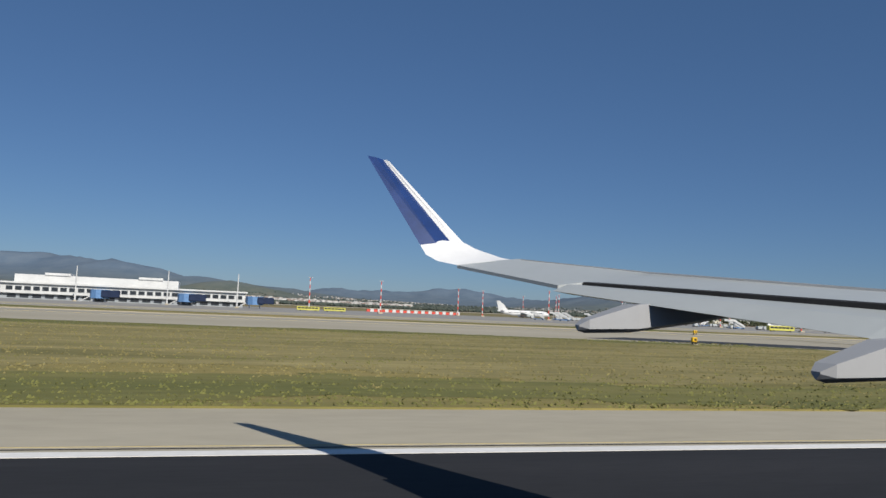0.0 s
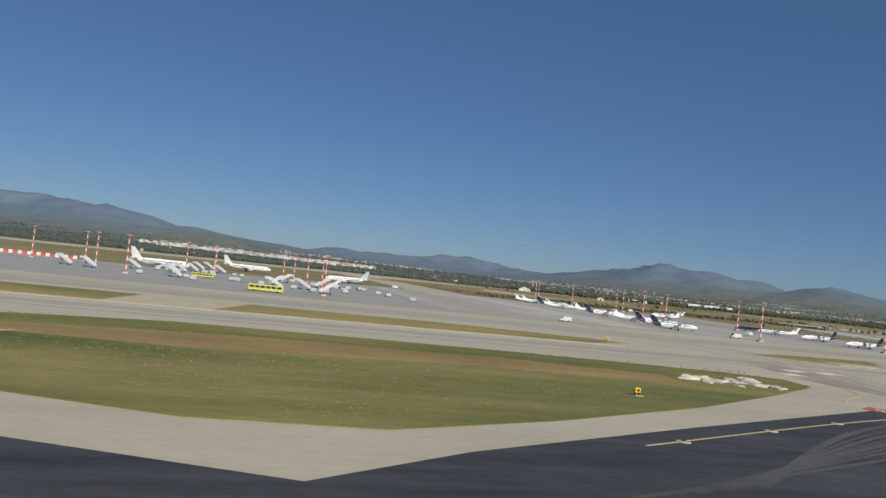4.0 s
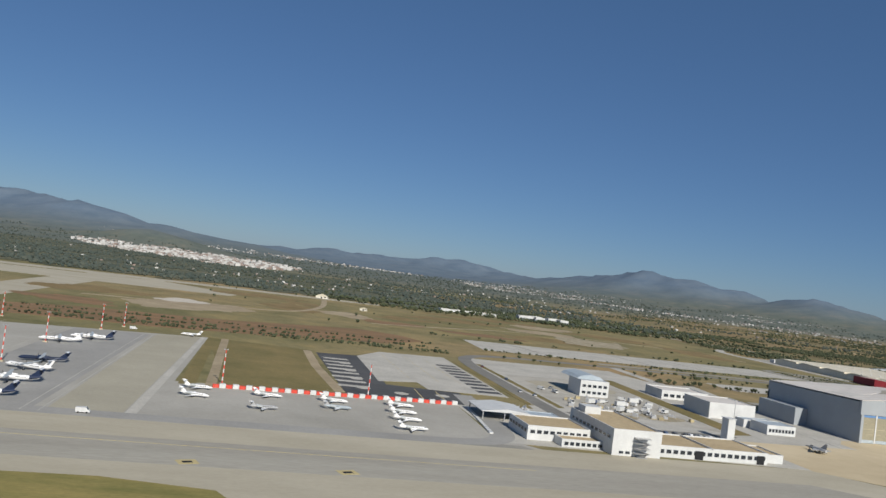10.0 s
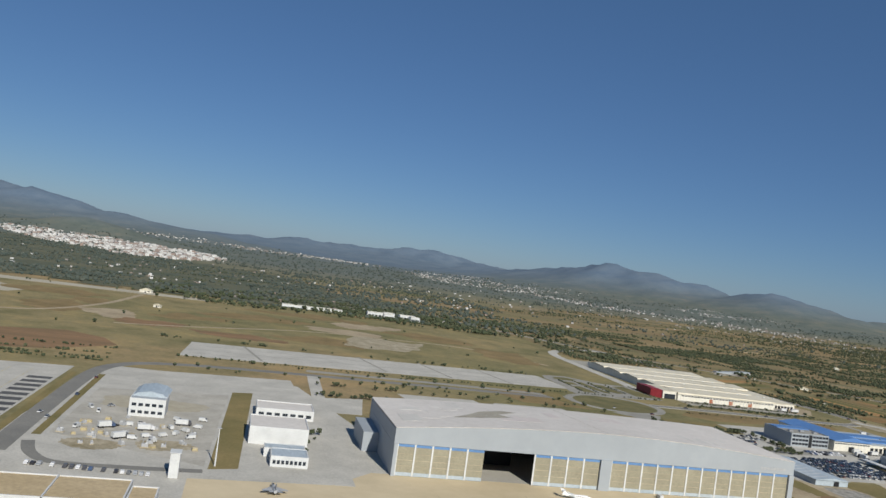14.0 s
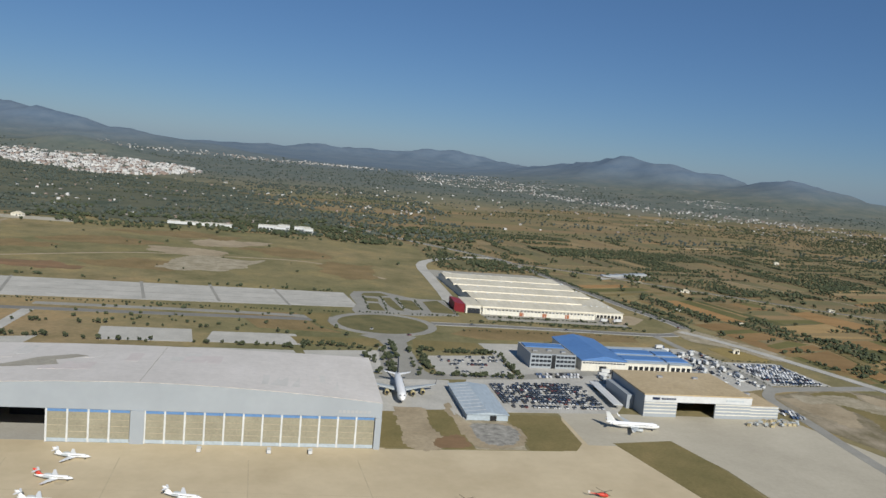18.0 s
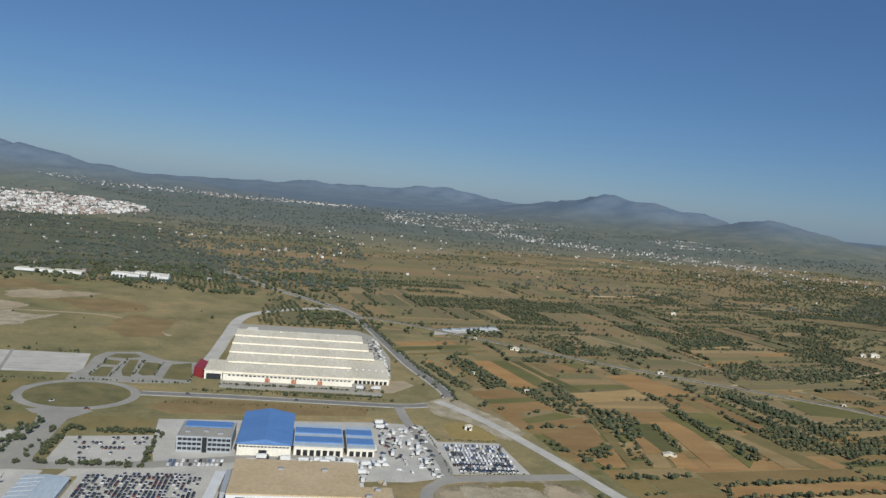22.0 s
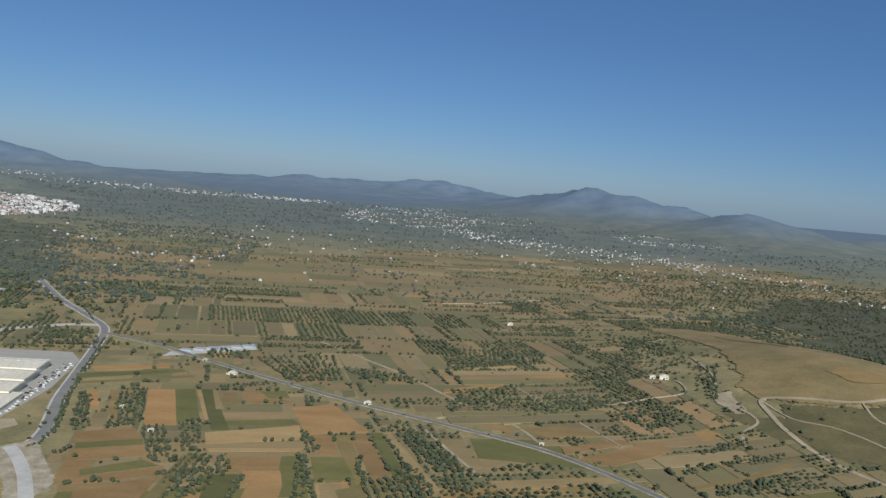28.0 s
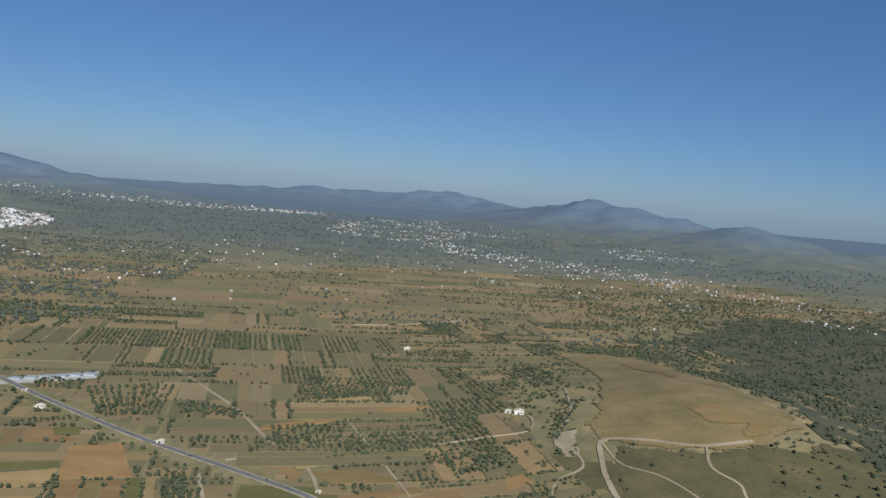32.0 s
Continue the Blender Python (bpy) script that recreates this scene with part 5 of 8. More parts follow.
b0 = bus(pose(139.5, 164, 0.04, 0, 0, -6))
for x, y, a in ((27, 199, -3), (34.3, 203, -3), (126, 212, -4)):
    copy_thing(b0, pose(x, y, 0.04, 0, 0, a)).scale = (0.8, 0.8, 0.75)


def stairs(at):
    e = thing("boarding_stairs", "white mobile boarding stairs on wheels", "stairs", "boarding stairs", at)
    part("ramp", loft([[(x, s * 0.5, z) for x, z in ((-1.7, 0.35), (1.4, 1.95), (1.4, 2.15), (-1.7, 0.55))] for s in (-1, 1)]), M["white"], e)
    for s in (-1, 1):
        part("side_panel", loft([[(x, s * 0.52 + d, z) for x, z in ((-1.7, 0.5), (1.4, 2.1), (2.3, 2.1), (2.3, 2.6), (1.3, 2.6), (-1.7, 0.95))] for d in (-0.03, 0.03)]), M["white"], e)
    part("platform", box(1.35, 2.3, -0.5, 0.5, 2.0, 2.1), M["steel"], e)
    part("chassis", box(-1.8, 1.4, -0.45, 0.45, 0.22, 0.4), M["bluepanel"], e)
    part("support", box(1.0, 1.2, -0.4, 0.4, 0.35, 1.75), M["steel"], e)
    for s in (-1, 1):
        for x in (-1.3, 0.9):
            part("wheel", loft([[(x + 0.2 * math.cos(i * math.tau / 8), s * 0.42 + d, 0.2 + 0.2 * math.sin(i * math.tau / 8)) for i in range(8)] for d in (-0.07, 0.07)]), M["rubber"], e)
    return e


s0 = stairs(pose(120, 196, 0.04, 0, 0, 150))
for x, y, a in ((119, 240, 140), (122, 252, 145), (123, 281, 150), (126, 296, 150), (130, 262, 150), (142.5, 184, 165), (144, 205, 30), (153.7, 180, 25), (157, 219, 20), (150, 196, 150), (163, 232, 35), (148, 232, 25), (118, 222, 140), (108, 226, 150), (100, 205, 150), (94, 209, 150)):
    copy_thing(s0, pose(x, y, 0.04, 0, 0, a))


def dolly(at):
    e = thing("baggage_dolly", "low steel baggage dolly with a pale container", "dolly", "baggage dollies", at)
    part("deck", box(-0.8, 0.8, -0.5, 0.5, 0.2, 0.28), M["steel"], e)
    part("container", box(-0.7, 0.7, -0.45, 0.45, 0.285, 0.95, 0.06), M["alu"], e)
    for x in (-0.55, 0.55):
        part("axle", box(x - 0.08, x + 0.08, -0.48, 0.48, 0.0, 0.199), M["rubber"], e)
    return e


d0 = dolly(pose(140, 200, 0.04, 0, 0, 10))
for i in range(36):
    copy_thing(d0, pose(rnd.uniform(112, 176), rnd.uniform(186, 258), 0.04, 0, 0, rnd.uniform(-20, 20)))

def sign_board(at, w=0.5, h=0.4):
    e = thing("taxiway_sign", "yellow taxiway sign board on short legs", "sign", "taxiway signs", at)
    part("panel", box(-w, w, -0.12, 0.12, 0.22, 0.22 + h, 0.03), M["signyellow"], e)
    part("mark", box(-w * 0.5, w * 0.5, -0.13, -0.122, 0.32, 0.12 + h), M["rubber"], e)
    for s in (-1, 1):
        part("leg", box(s * w * 0.7 - 0.05, s * w * 0.7 + 0.05, -0.05, 0.05, 0.0, 0.23), M["rubber"], e)
    part("footing", box(-w * 1.3, w * 1.3, -0.4, 0.4, -0.05, 0.03), M["slab"], e)
    return e


g0 = sign_board(pose(57.5, 40.9, 0.07, 0, 0, 62), 0.24, 0.36)
for x, y, a in ((38.3, 54.8, 10), (233, 59, 55), (161.1, 53.2, 10), (187, 108.5, 5), (63, 90, 5)):
    copy_thing(g0, pose(x, y, 0.07, 0, 0, a)).scale = (1.05, 1.05, 1.0)


# ---- buildings ----
M["rustdoor"] = surface("rust_red_door", (0.30, 0.11, 0.055), (0.36, 0.145, 0.075), 0.5, 4, 0.6)
M["roofpink"] = surface("pinkish_roof_felt", (0.53, 0.475, 0.44), (0.60, 0.545, 0.505), 0.06, 0.6, 0.8, speck=0.3)
M["roofdull"] = surface("dull_roof_felt", (0.50, 0.48, 0.44), (0.585, 0.56, 0.515), 0.06, 0.6, 0.8, speck=0.3)
def windows(parent, x0, x1, y, z0, z1, n, gap=0.35, depth=0.08, material="glass", axis="x"):
    """A row of panes with frames set into the outer face of a wall."""
    step = (x1 - x0) / n
    for i in range(n):
        a, b = x0 + i * step + gap * step / 2, x0 + (i + 1) * step - gap * step / 2
        if axis == "x":
            w = part("window", box(a - 0.05, b + 0.05, y - depth * 0.6, y + depth * 0.2, z0 - 0.05, z1 + 0.05), M["greywall"], parent)
            part("pane", box(a, b, y - depth, y - depth * 0.61, z0, z1), M[material], w)
        else:
            w = part("window", box(y - depth * 0.6, y + depth * 0.2, a - 0.05, b + 0.05, z0 - 0.05, z1 + 0.05), M["greywall"], parent)
            part("pane", box(y - depth, y - depth * 0.61, a, b, z0, z1), M[material], w)


def block(name, label, x0, x1, y0, y1, h, wall="white", roof="rooftan", parapet=0.35, category="building", rows=(), cols=8, side=False):
    """A flat-roofed block with a parapet and rows of windows in its front."""
    e = thing(name, label, category, "", pose(0, 0, 0.04))
    part("wall", box(x0, x1, y0, y1, 0, h), M[wall], e)
    part("roof", box(x0 + 0.25, x1 - 0.25, y0 + 0.25, y1 - 0.25, h - 0.05, h + 0.03), M[roof], e)
    for a, b, c, d in ((x0, x1, y0, y0 + 0.25), (x0, x1, y1 - 0.25, y1), (x0, x0 + 0.25, y0 + 0.25, y1 - 0.25), (x1 - 0.25, x1, y0 + 0.25, y1 - 0.25)):
        part("parapet", box(a, b, c, d, h, h + parapet), M[wall], e)
    for z0, z1 in rows:
        windows(e, x0 + 0.4, x1 - 0.4, y0, z0, z1, cols)
        if side:
            windows(e, y0 + 0.4, y1 - 0.4, x0, z0, z1, max(3, int((y1 - y0) / 2)), axis="y")
    return e


# terminal with its gate bridges
term = thing("terminal_building", "long white airport terminal with bands of windows", "terminal", "", pose(0, 0, 0.03))
part("ground_floor", box(-150, 12, 215, 228, 0, 1.35), M["greywall"], term)
part("upper_floor", box(-150, 12.5, 214, 229, 1.35, 3.75), M["white"], term)
part("roof_edge", box(-150.3, 13.0, 213.2, 229.5, 3.75, 4.15), M["white"], term)
part("rear_block", box(-44, -4.5, 224, 250, 4.1, 6.2), M["white"], term)
for a, b in ((-37, -31), (-14.5, -8.5)):
    part("roof_plant", box(a, b, 223.6, 232, 6.2, 6.8), M["white"], term)
windows(term, -44, 12, 214, 2.15, 3.05, 28, 0.3, 0.15, "glass")
windows(term, -44, 12, 215, 0.3, 1.1, 20, 0.3, 0.12, "glass")
part("upper_floor_west_window_band", box(-150, -45, 213.9, 214.0, 2.15, 3.05), M["glass"], term)


def bridge(x):
    e = thing("boarding_bridge", "blue passenger boarding bridge beside the terminal", "jet bridge", "boarding bridges", pose(x, 209, 0.03))
    part("tunnel", box(-1.4, 1.4, -1.0, 4.9, 1.35, 2.9, 0.1), M["bluepanel"], e)
    part("rotunda", loft([[(2.2 * math.cos(i * math.tau / 10), -1.8 + 2.2 * math.sin(i * math.tau / 10), z) for i in range(10)] for z in (0.9, 3.0)]), M["bluepanel"], e)
    part("head", box(0.5, 4.6, -4.2, -1.6, 1.2, 2.9, 0.15), M["navy"], e)
    for s in (-1, 1):
        part("leg", box(s * 1.3 - 0.15, s * 1.3 + 0.15, -2.2, -1.6, 0, 1.0), M["steel"], e)
    part("stair", loft([[(xx, yy, z) for xx, z in ((-4.2, 0.0), (-1.6, 1.6), (-1.6, 1.85), (-4.5, 0.0))] for yy in (-1.9, -1.1)]), M["white"], e)
    return e


br = bridge(-22)
for x in (-2, 14.5, -50, -75):
    copy_thing(br, pose(x, 209, 0.03))

# the big hangar
X0, X1, Y0, Y1 = 511.8, 630.0, 198.3, 241.0
XM = 571.0
hang = thing("hangar", "huge grey aircraft hangar with a low arched roof and sliding doors", "hangar", "", pose(0, 0, 0.03))


def roof_z(x):
    u = (x - XM) / (X1 - XM) if x > XM else (XM - x) / (XM - X0)
    return 15.4 - (3.2 if x > XM else 3.0) * u ** 1.8


def roof_at(x, y):
    """The roof's height: arched in front, flatter along the back."""
    u = (x - XM) / (X1 - XM) if x > XM else (XM - x) / (XM - X0)
    f = (y - Y0 + 0.6) / (Y1 - Y0 + 0.6)
    return roof_z(x) * (1 - f) + (13.1 - (0.8 if x > XM else 1.5) * u * u) * f


cols = [X0 + (X1 - X0) * i / 24 for i in range(25)]
rb = bmesh.new()
loft([[(x, Y0 - 0.6, roof_z(x)), (x, Y1, roof_at(x, Y1)), (x, Y1, roof_at(x, Y1) - 0.3), (x, Y0 - 0.6, roof_z(x) - 0.12)] for x in cols], rb)
part("roof", rb, M["roofbeige"], hang, "pale weathered hangar roof")
loft_f = [[(x, Y0 - 0.5, roof_z(x) - 0.13), (x, Y0 + 0.5, roof_z(x) - 0.3), (x, Y0 + 0.5, 8.3), (x, Y0 - 0.5, 8.3)] for x in cols]
part("fascia", loft(loft_f), M["greywall"], hang)
part("side_wall", box(X0, X0 + 0.8, Y0 + 0.6, Y1 - 0.1, 0, 8.0), M["greywall"], hang)
part("side_wall", box(X1 - 0.8, X1, Y0 + 0.6, Y1 - 0.1, 0, 8.8), M["greywall"], hang)
part("rear_wall", box(X0, X1, Y1 - 0.8, Y1 - 0.05, 0, 11.3), M["greywall"], hang)
part("side_annex", box(X0 - 4.5, X0 - 0.05, Y0 + 22, Y1 - 2, 0, 5.5), M["greywall"], hang)
for a, b in ((X0, X0 + 0.9), (XM - 1.7, XM + 1.5), (X1 - 1.6, X1)):
    part("pier", box(a, b, Y0 - 0.9, Y0 + 0.6, 0, 8.3), M["greywall"], hang)
st_ = bmesh.new()
sv = [st_.verts.new((x, y, roof_at(x, y) + 0.06)) for x, y in ((530, 212), (536, 217), (541, 223), (549, 227), (553, 225), (546, 220), (548, 215), (539, 213))]
st_.faces.new(sv)
part("roof_stain", st_, M["worn"], hang, "dark weathered stain on the roof")
sx = XM - 0.1
part("roof_seam", loft([[(sx - 0.06, y, roof_at(sx, y) + 0.03), (sx + 0.06, y, roof_at(sx, y) + 0.03), (sx + 0.15, y, roof_at(sx, y) - 0.3)] for y in (Y0, Y1 - 0.3)]), M["worn"], hang)
part("side_gable", loft([[(X0 + 0.05, Y0 + 0.6, 8.0), (X0 + 0.75, Y0 + 0.6, 8.0), (X0 + 0.75, Y0 + 0.6, roof_z(X0) - 0.5), (X0 + 0.05, Y0 + 0.6, roof_z(X0) - 0.5)], [(X0 + 0.05, Y1 - 0.2, 8.0), (X0 + 0.75, Y1 - 0.2, 8.0), (X0 + 0.75, Y1 - 0.2, 11.1), (X0 + 0.05, Y1 - 0.2, 11.1)]]), M["greywall"], hang)
part("side_gable", loft([[(X1 - 0.75, Y0 + 0.6, 8.8), (X1 - 0.05, Y0 + 0.6, 8.8), (X1 - 0.05, Y0 + 0.6, roof_z(X1) - 0.5), (X1 - 0.75, Y0 + 0.6, roof_z(X1) - 0.5)], [(X1 - 0.75, Y1 - 0.2, 8.8), (X1 - 0.05, Y1 - 0.2, 8.8), (X1 - 0.05, Y1 - 0.2, 11.7), (X1 - 0.75, Y1 - 0.2, 11.7)]]), M["greywall"], hang)


def door_leaf(a, b):
    d = part("door", box(a + 0.08, b - 0.08, Y0 - 0.35, Y0 - 0.1, 0.05, 8.25), M["doorpanel"], hang, "tall sliding hangar door")
    part("door_top", box(a + 0.08, b - 0.08, Y0 - 0.4, Y0 - 0.36, 7.55, 8.2), M["bluepanel"], d)
    part("door_foot", box(a + 0.08, b - 0.08, Y0 - 0.4, Y0 - 0.36, 0.1, 1.0), M["bluegrey"], d)
    part("post", box(a - 0.22, a + 0.22, Y0 - 0.5, Y0 - 0.37, 0.05, 8.25), M["white"], d)
    for q in (2.6, 4.1, 5.7):
        part("rail", box(a + 0.25, b - 0.1, Y0 - 0.42, Y0 - 0.36, q, q + 0.1), M["slab"], d)


xs = [512.8 + 4.68 * i for i in range(5)] + [550.3 + 4.72 * i for i in range(4)]
for i, a in enumerate(xs):
    door_leaf(a, a + (4.68 if i < 5 else 4.72))
for i in range(12):
    a = XM + 1.6 + i * (X1 - 1.7 - XM - 1.6) / 12
    door_leaf(a, a + (X1 - 1.7 - XM - 1.6) / 12)
# added black sheet deepens the shade inside the open bay
part("door_opening", box(536.2, 550.3, Y0 + 18, Y0 + 18.2, 0, 8.3), M["dark"], hang, "black panel standing in for interior shade behind the open door")
for i in range(8):
    part("sign_bar", box(619 + i * 1.05, 619.75 + i * 1.05, Y0 - 0.56, Y0 - 0.51, 9.3, 10.0), M["fairing"], hang)
pr = random.Random(5)
for i in range(26):
    xa, ya, w_, d_ = pr.uniform(X0 + 2, X1 - 14), pr.uniform(Y0 + 1, Y1 - 12), pr.uniform(3, 12), pr.uniform(3, 10)
    part("roof_sheet", loft([[(x, y, roof_at(x, y) + q) for y, q in ((ya, 0.02), (ya + d_, 0.02), (ya + d_, -0.1), (ya, -0.1))] for x in [xa + w_ * k / 4 for k in range(5)]]), M[pr.choice(("roofpink", "roofbeige", "roofbeige", "roofdull"))], hang, "patched roof sheet")
for x in (586, 602.5, 612.5):
    copy_thing(v0, pose(x, 194.0, 0.04, 0, 0, 90))

# the smaller hangar
h2 = thing("hangar", "smaller grey hangar with a tan flat roof and an open door", "hangar", "", pose(0, 0, 0.04))
part("side_wall", box(717, 718, 231.2, 258, 0, 7.0), M["greywall"], h2)
part("side_wall", box(753, 754, 231.2, 258, 0, 6.8), M["greywall"], h2)
part("rear_wall", box(717, 754, 257.2, 258, 0, 6.9), M["greywall"], h2)
part("roof", box(716.8, 754.2, 230.6, 258.2, 7.0, 7.4), M["rooftan"], h2)
part("fascia", box(716.9, 754.1, 230.3, 231.1, 4.9, 7.0), M["white"], h2)
for a, b in ((717, 728.2), (741.5, 754)):
    w = part("front_wall", box(a, b, 230.5, 231.2, 0, 4.9), M["greywall"], h2)
    for z in (1.1, 2.2, 3.3, 4.3):
        part("panel_line", box(a, b, 230.44, 230.5, z, z + 0.3), M["cream"], w)
# black sheet added behind the doorway as painted interior shade
part("door_interior", box(728.2, 741.5, 244, 244.3, 0, 4.9), M["dark"], h2, "black panel standing in for interior shade behind the open door")
an = part("annex", box(754.2, 764.4, 231, 246, 0, 4.3), M["greywall"], h2, "lower grey side wing with pale bands")
for z in (0.9, 1.9, 2.9, 3.85):
    part("panel_line", box(754.3, 764.4, 230.94, 231, z, z + 0.3), M["cream"], an)
part("annex_roof", box(754.4, 764.2, 231.2, 245.8, 4.3, 4.45), M["rooftan"], h2)
part("lean_to", box(714.5, 716.9, 238, 256, 0, 4.6), M["greywall"], h2)
part("sign_emblem", box(719.5, 722.0, 230.22, 230.3, 5.6, 6.4), M["navy"], h2, "dark blue emblem")
for i in range(6):
    part("sign_bar", box(722.6 + i * 0.85, 723.2 + i * 0.85, 230.22, 230.3, 5.7, 6.3), M["navy"], h2)
for i in range(8):
    part("sign_bar", box(745 + i * 0.8, 745.5 + i * 0.8, 230.22, 230.3, 5.7, 6.2), M["bluegrey"], h2)
for x, y in ((757, 238), (760, 243), (731, 250), (744, 250)):
    part("roof_unit", box(x - 0.9, x + 0.9, y - 0.7, y + 0.7, 4.45 if x > 754 else 7.4, 5.2 if x > 754 else 8.0, 0.08), M["steel"], h2)

# blue-roofed works
bl = thing("depot_building", "cream depot hall with a bright blue pitched roof", "building", "", pose(0, 0, 0.04))
part("wall", box(715, 733, 282, 318, 0, 4.3), M["cream"], bl)
part("roof", loft([[(714.6, y, 4.3), (724, y, 6.0), (733.4, y, 4.3), (733.4, y, 4.1), (714.6, y, 4.1)] for y in (281.4, 318.5)]), M["blue"], bl)
part("door", box(722.3, 725, 281.8, 281.99, 0, 2.0), M["dark"], bl)
windows(bl, 715.4, 732.6, 282, 2.9, 3.35, 14, 0.3)
for i in range(6):
    part("panel_line", box(715.1 + i * 3, 715.22 + i * 3, 281.93, 281.99, 0, 4.2), M["white"], bl)
w2 = thing("depot_building", "low cream loading depot with blue-edged roof and dark docks", "building", "", pose(0, 0, 0.04))
part("wall", box(734, 751, 284, 308, 0, 3.4), M["cream"], w2)
part("roof", box(733.8, 751.2, 283.6, 308.4, 3.4, 3.65), M["bluegrey"], w2)
for y in (287, 297):
    part("roof_light", box(734.2, 750.8, y, y + 6, 3.65, 4.0), M["blue"], w2)
# flat black panels stand in for the shaded depth of the docks
for i in range(7):
    part("loading_dock", box(735 + i * 2.25, 736.5 + i * 2.25, 283.9, 283.99, 0, 2.0), M["dark"], w2)
w3 = thing("depot_building", "small cream depot with a blue roof and dark docks", "building", "", pose(0, 0, 0.04))
part("wall", box(752.5, 762, 285, 309, 0, 3.0), M["cream"], w3)
part("roof", box(752.3, 762.2, 284.6, 309.4, 3.0, 3.25), M["bluegrey"], w3)
for y in (288, 298):
    part("roof_light", box(752.6, 761.9, y, y + 6, 3.25, 3.6), M["blue"], w3)
# black panels again, painted shade in place of open docks
for i in range(4):
    part("loading_dock", box(753.3 + i * 2.2, 754.8 + i * 2.2, 284.9, 284.99, 0, 1.8), M["dark"], w3)
of = block("office_building", "grey three-storey office block with banded windows", 695, 713, 283, 301, 5.2, "greywall", "road", 0.3, "office", (), 8)
for z in (0.8, 2.4, 4.0):
    windows(of, 695.4, 703.2, 283, z, z + 0.9, 5, 0.15)
    windows(of, 705.2, 712.8, 283, z, z + 0.9, 5, 0.15)
# flat black strip paints the shade of a recess on the wall
part("recess", box(703.4, 705.0, 282.94, 282.99, 0, 5.2), M["dark"], of)
part("roof_strip", box(696, 712, 294, 300, 5.25, 5.6), M["blue"], of)
for x, y in ((698, 288), (704, 289), (709, 287)):
    part("roof_unit", box(x - 0.9, x + 0.9, y - 0.7, y + 0.7, 5.25, 5.9, 0.08), M["steel"], of)

# long warehouse with saw-tooth roof strips
wh = thing("warehouse", "vast cream warehouse with ribbed cream roofs and roof vents", "warehouse", "", pose(0, 0, 0.05))
part("wall", prism([(699, 380), (758, 380), (758, 427.5), (771, 428), (766, 490), (695, 487)], 0, 3.3), M["cream"], wh)
part("side_annex", box(758.05, 776, 386.5, 427, 0, 2.7), M["cream"], wh)
part("annex_roof", box(757.9, 776.3, 386.2, 427.2, 2.7, 2.95), M["rooflight"], wh)
for i in range(8):
    part("dock_door", box(759.5 + i * 2.0, 760.9 + i * 2.0, 386.38, 386.48, 0, 1.6), M["dark"], wh)
for i in range(5):
    part("roof_vent", box(760.5 + i * 3.2, 761.5 + i * 3.2, 402, 403, 2.95, 3.4, 0.08), M["white"], wh)
for i in range(5):
    ya, yb = 379.5 + i * 21.6, 379.5 + (i + 1) * 21.6
    xl, xr = 698.6 - 0.75 * i, (758.3, 758.3, 771.2, 769.6, 767.6)[i]
    part("roof_bay", loft([[(xl, ya, 3.3), (xl, ya + 0.3, 4.1), (xl, yb - 6, 4.6), (xl, yb, 3.4)], [(xr, ya, 3.3), (xr, ya + 0.3, 4.1), (xr, yb - 6, 4.6), (xr, yb, 3.4)]]), M["rooflight"], wh)
    for k in range(9):
        x = xl + 5 + k * 6.6
        part("roof_vent", box(x - 0.55, x + 0.55, yb - 8.4, yb - 7.4, 4.2, 4.75, 0.1), M["white"], wh)
windows(wh, 701, 757.5, 380, 2.2, 2.8, 30, 0.4)
for x in (718, 730, 742):
    part("loading_door", box(x, x + 2.2, 379.88, 379.98, 0, 1.9), M["rustdoor"], wh, "rust-red roller door")
for i in range(30):
    x = 700.5 + i * 1.92
    part("wall_rib", box(x, x + 0.12, 379.8, 379.98, 0, 3.2), M["white"], wh)
ent = thing("entrance_building", "dark red entrance block with a white canopy", "building", "", pose(0, 0, 0.05))
part("wall", prism([(685.5, 385), (690, 381), (690.5, 396), (686, 402)], 0, 4.3), M["darkred"], ent)
part("hall", box(690.6, 698.6, 381, 402, 0, 4.0), M["cream"], ent)
part("roof", box(690.4, 698.8, 380.8, 402.2, 4.0, 4.2), M["rooflight"], ent)
part("entrance_glass", box(691.5, 698, 380.88, 380.98, 0, 2.6), M["glass"], ent)
block("gatehouse", "small white hut beside the service road", 700, 706, 495, 500, 2.2, "white", "rooflight", 0.15, "hut")
sh = thing("shed", "pale blue-grey metal storage shed with a low ridged roof", "shed", "", pose(0, 0, 0.05))
part("wall", box(658, 670.5, 222, 252, 0, 1.9), M["bluegrey"], sh)
part("roof", loft([[(657.7, y, 1.9), (664.2, y, 2.6), (670.8, y, 1.9), (670.8, y, 1.8), (657.7, y, 1.8)] for y in (221.6, 252.4)]), M["bluegrey"], sh)
for i in range(9):
    part("roof_sheet", loft([[(657.7, y, 1.92), (664.2, y, 2.63), (664.2, y, 2.66), (657.7, y, 1.95)] for y in (224 + i * 3.2, 224.5 + i * 3.2)]), M["white"], sh)
part("door", box(665, 667, 221.9, 221.99, 0, 1.5), M["dark"], sh)
cano = thing("canopy", "long white car park canopy on posts", "canopy", "", pose(711.6, 249, 0.05, 0, 0, -3))
part("roof", box(-1.6, 1.6, -13, 13, 1.5, 1.7), M["white"], cano)
for y in (-12, -4, 4, 12):
    part("post", box(-0.1, 0.1, y - 0.1, y + 0.1, 0, 1.5), M["steel"], cano)

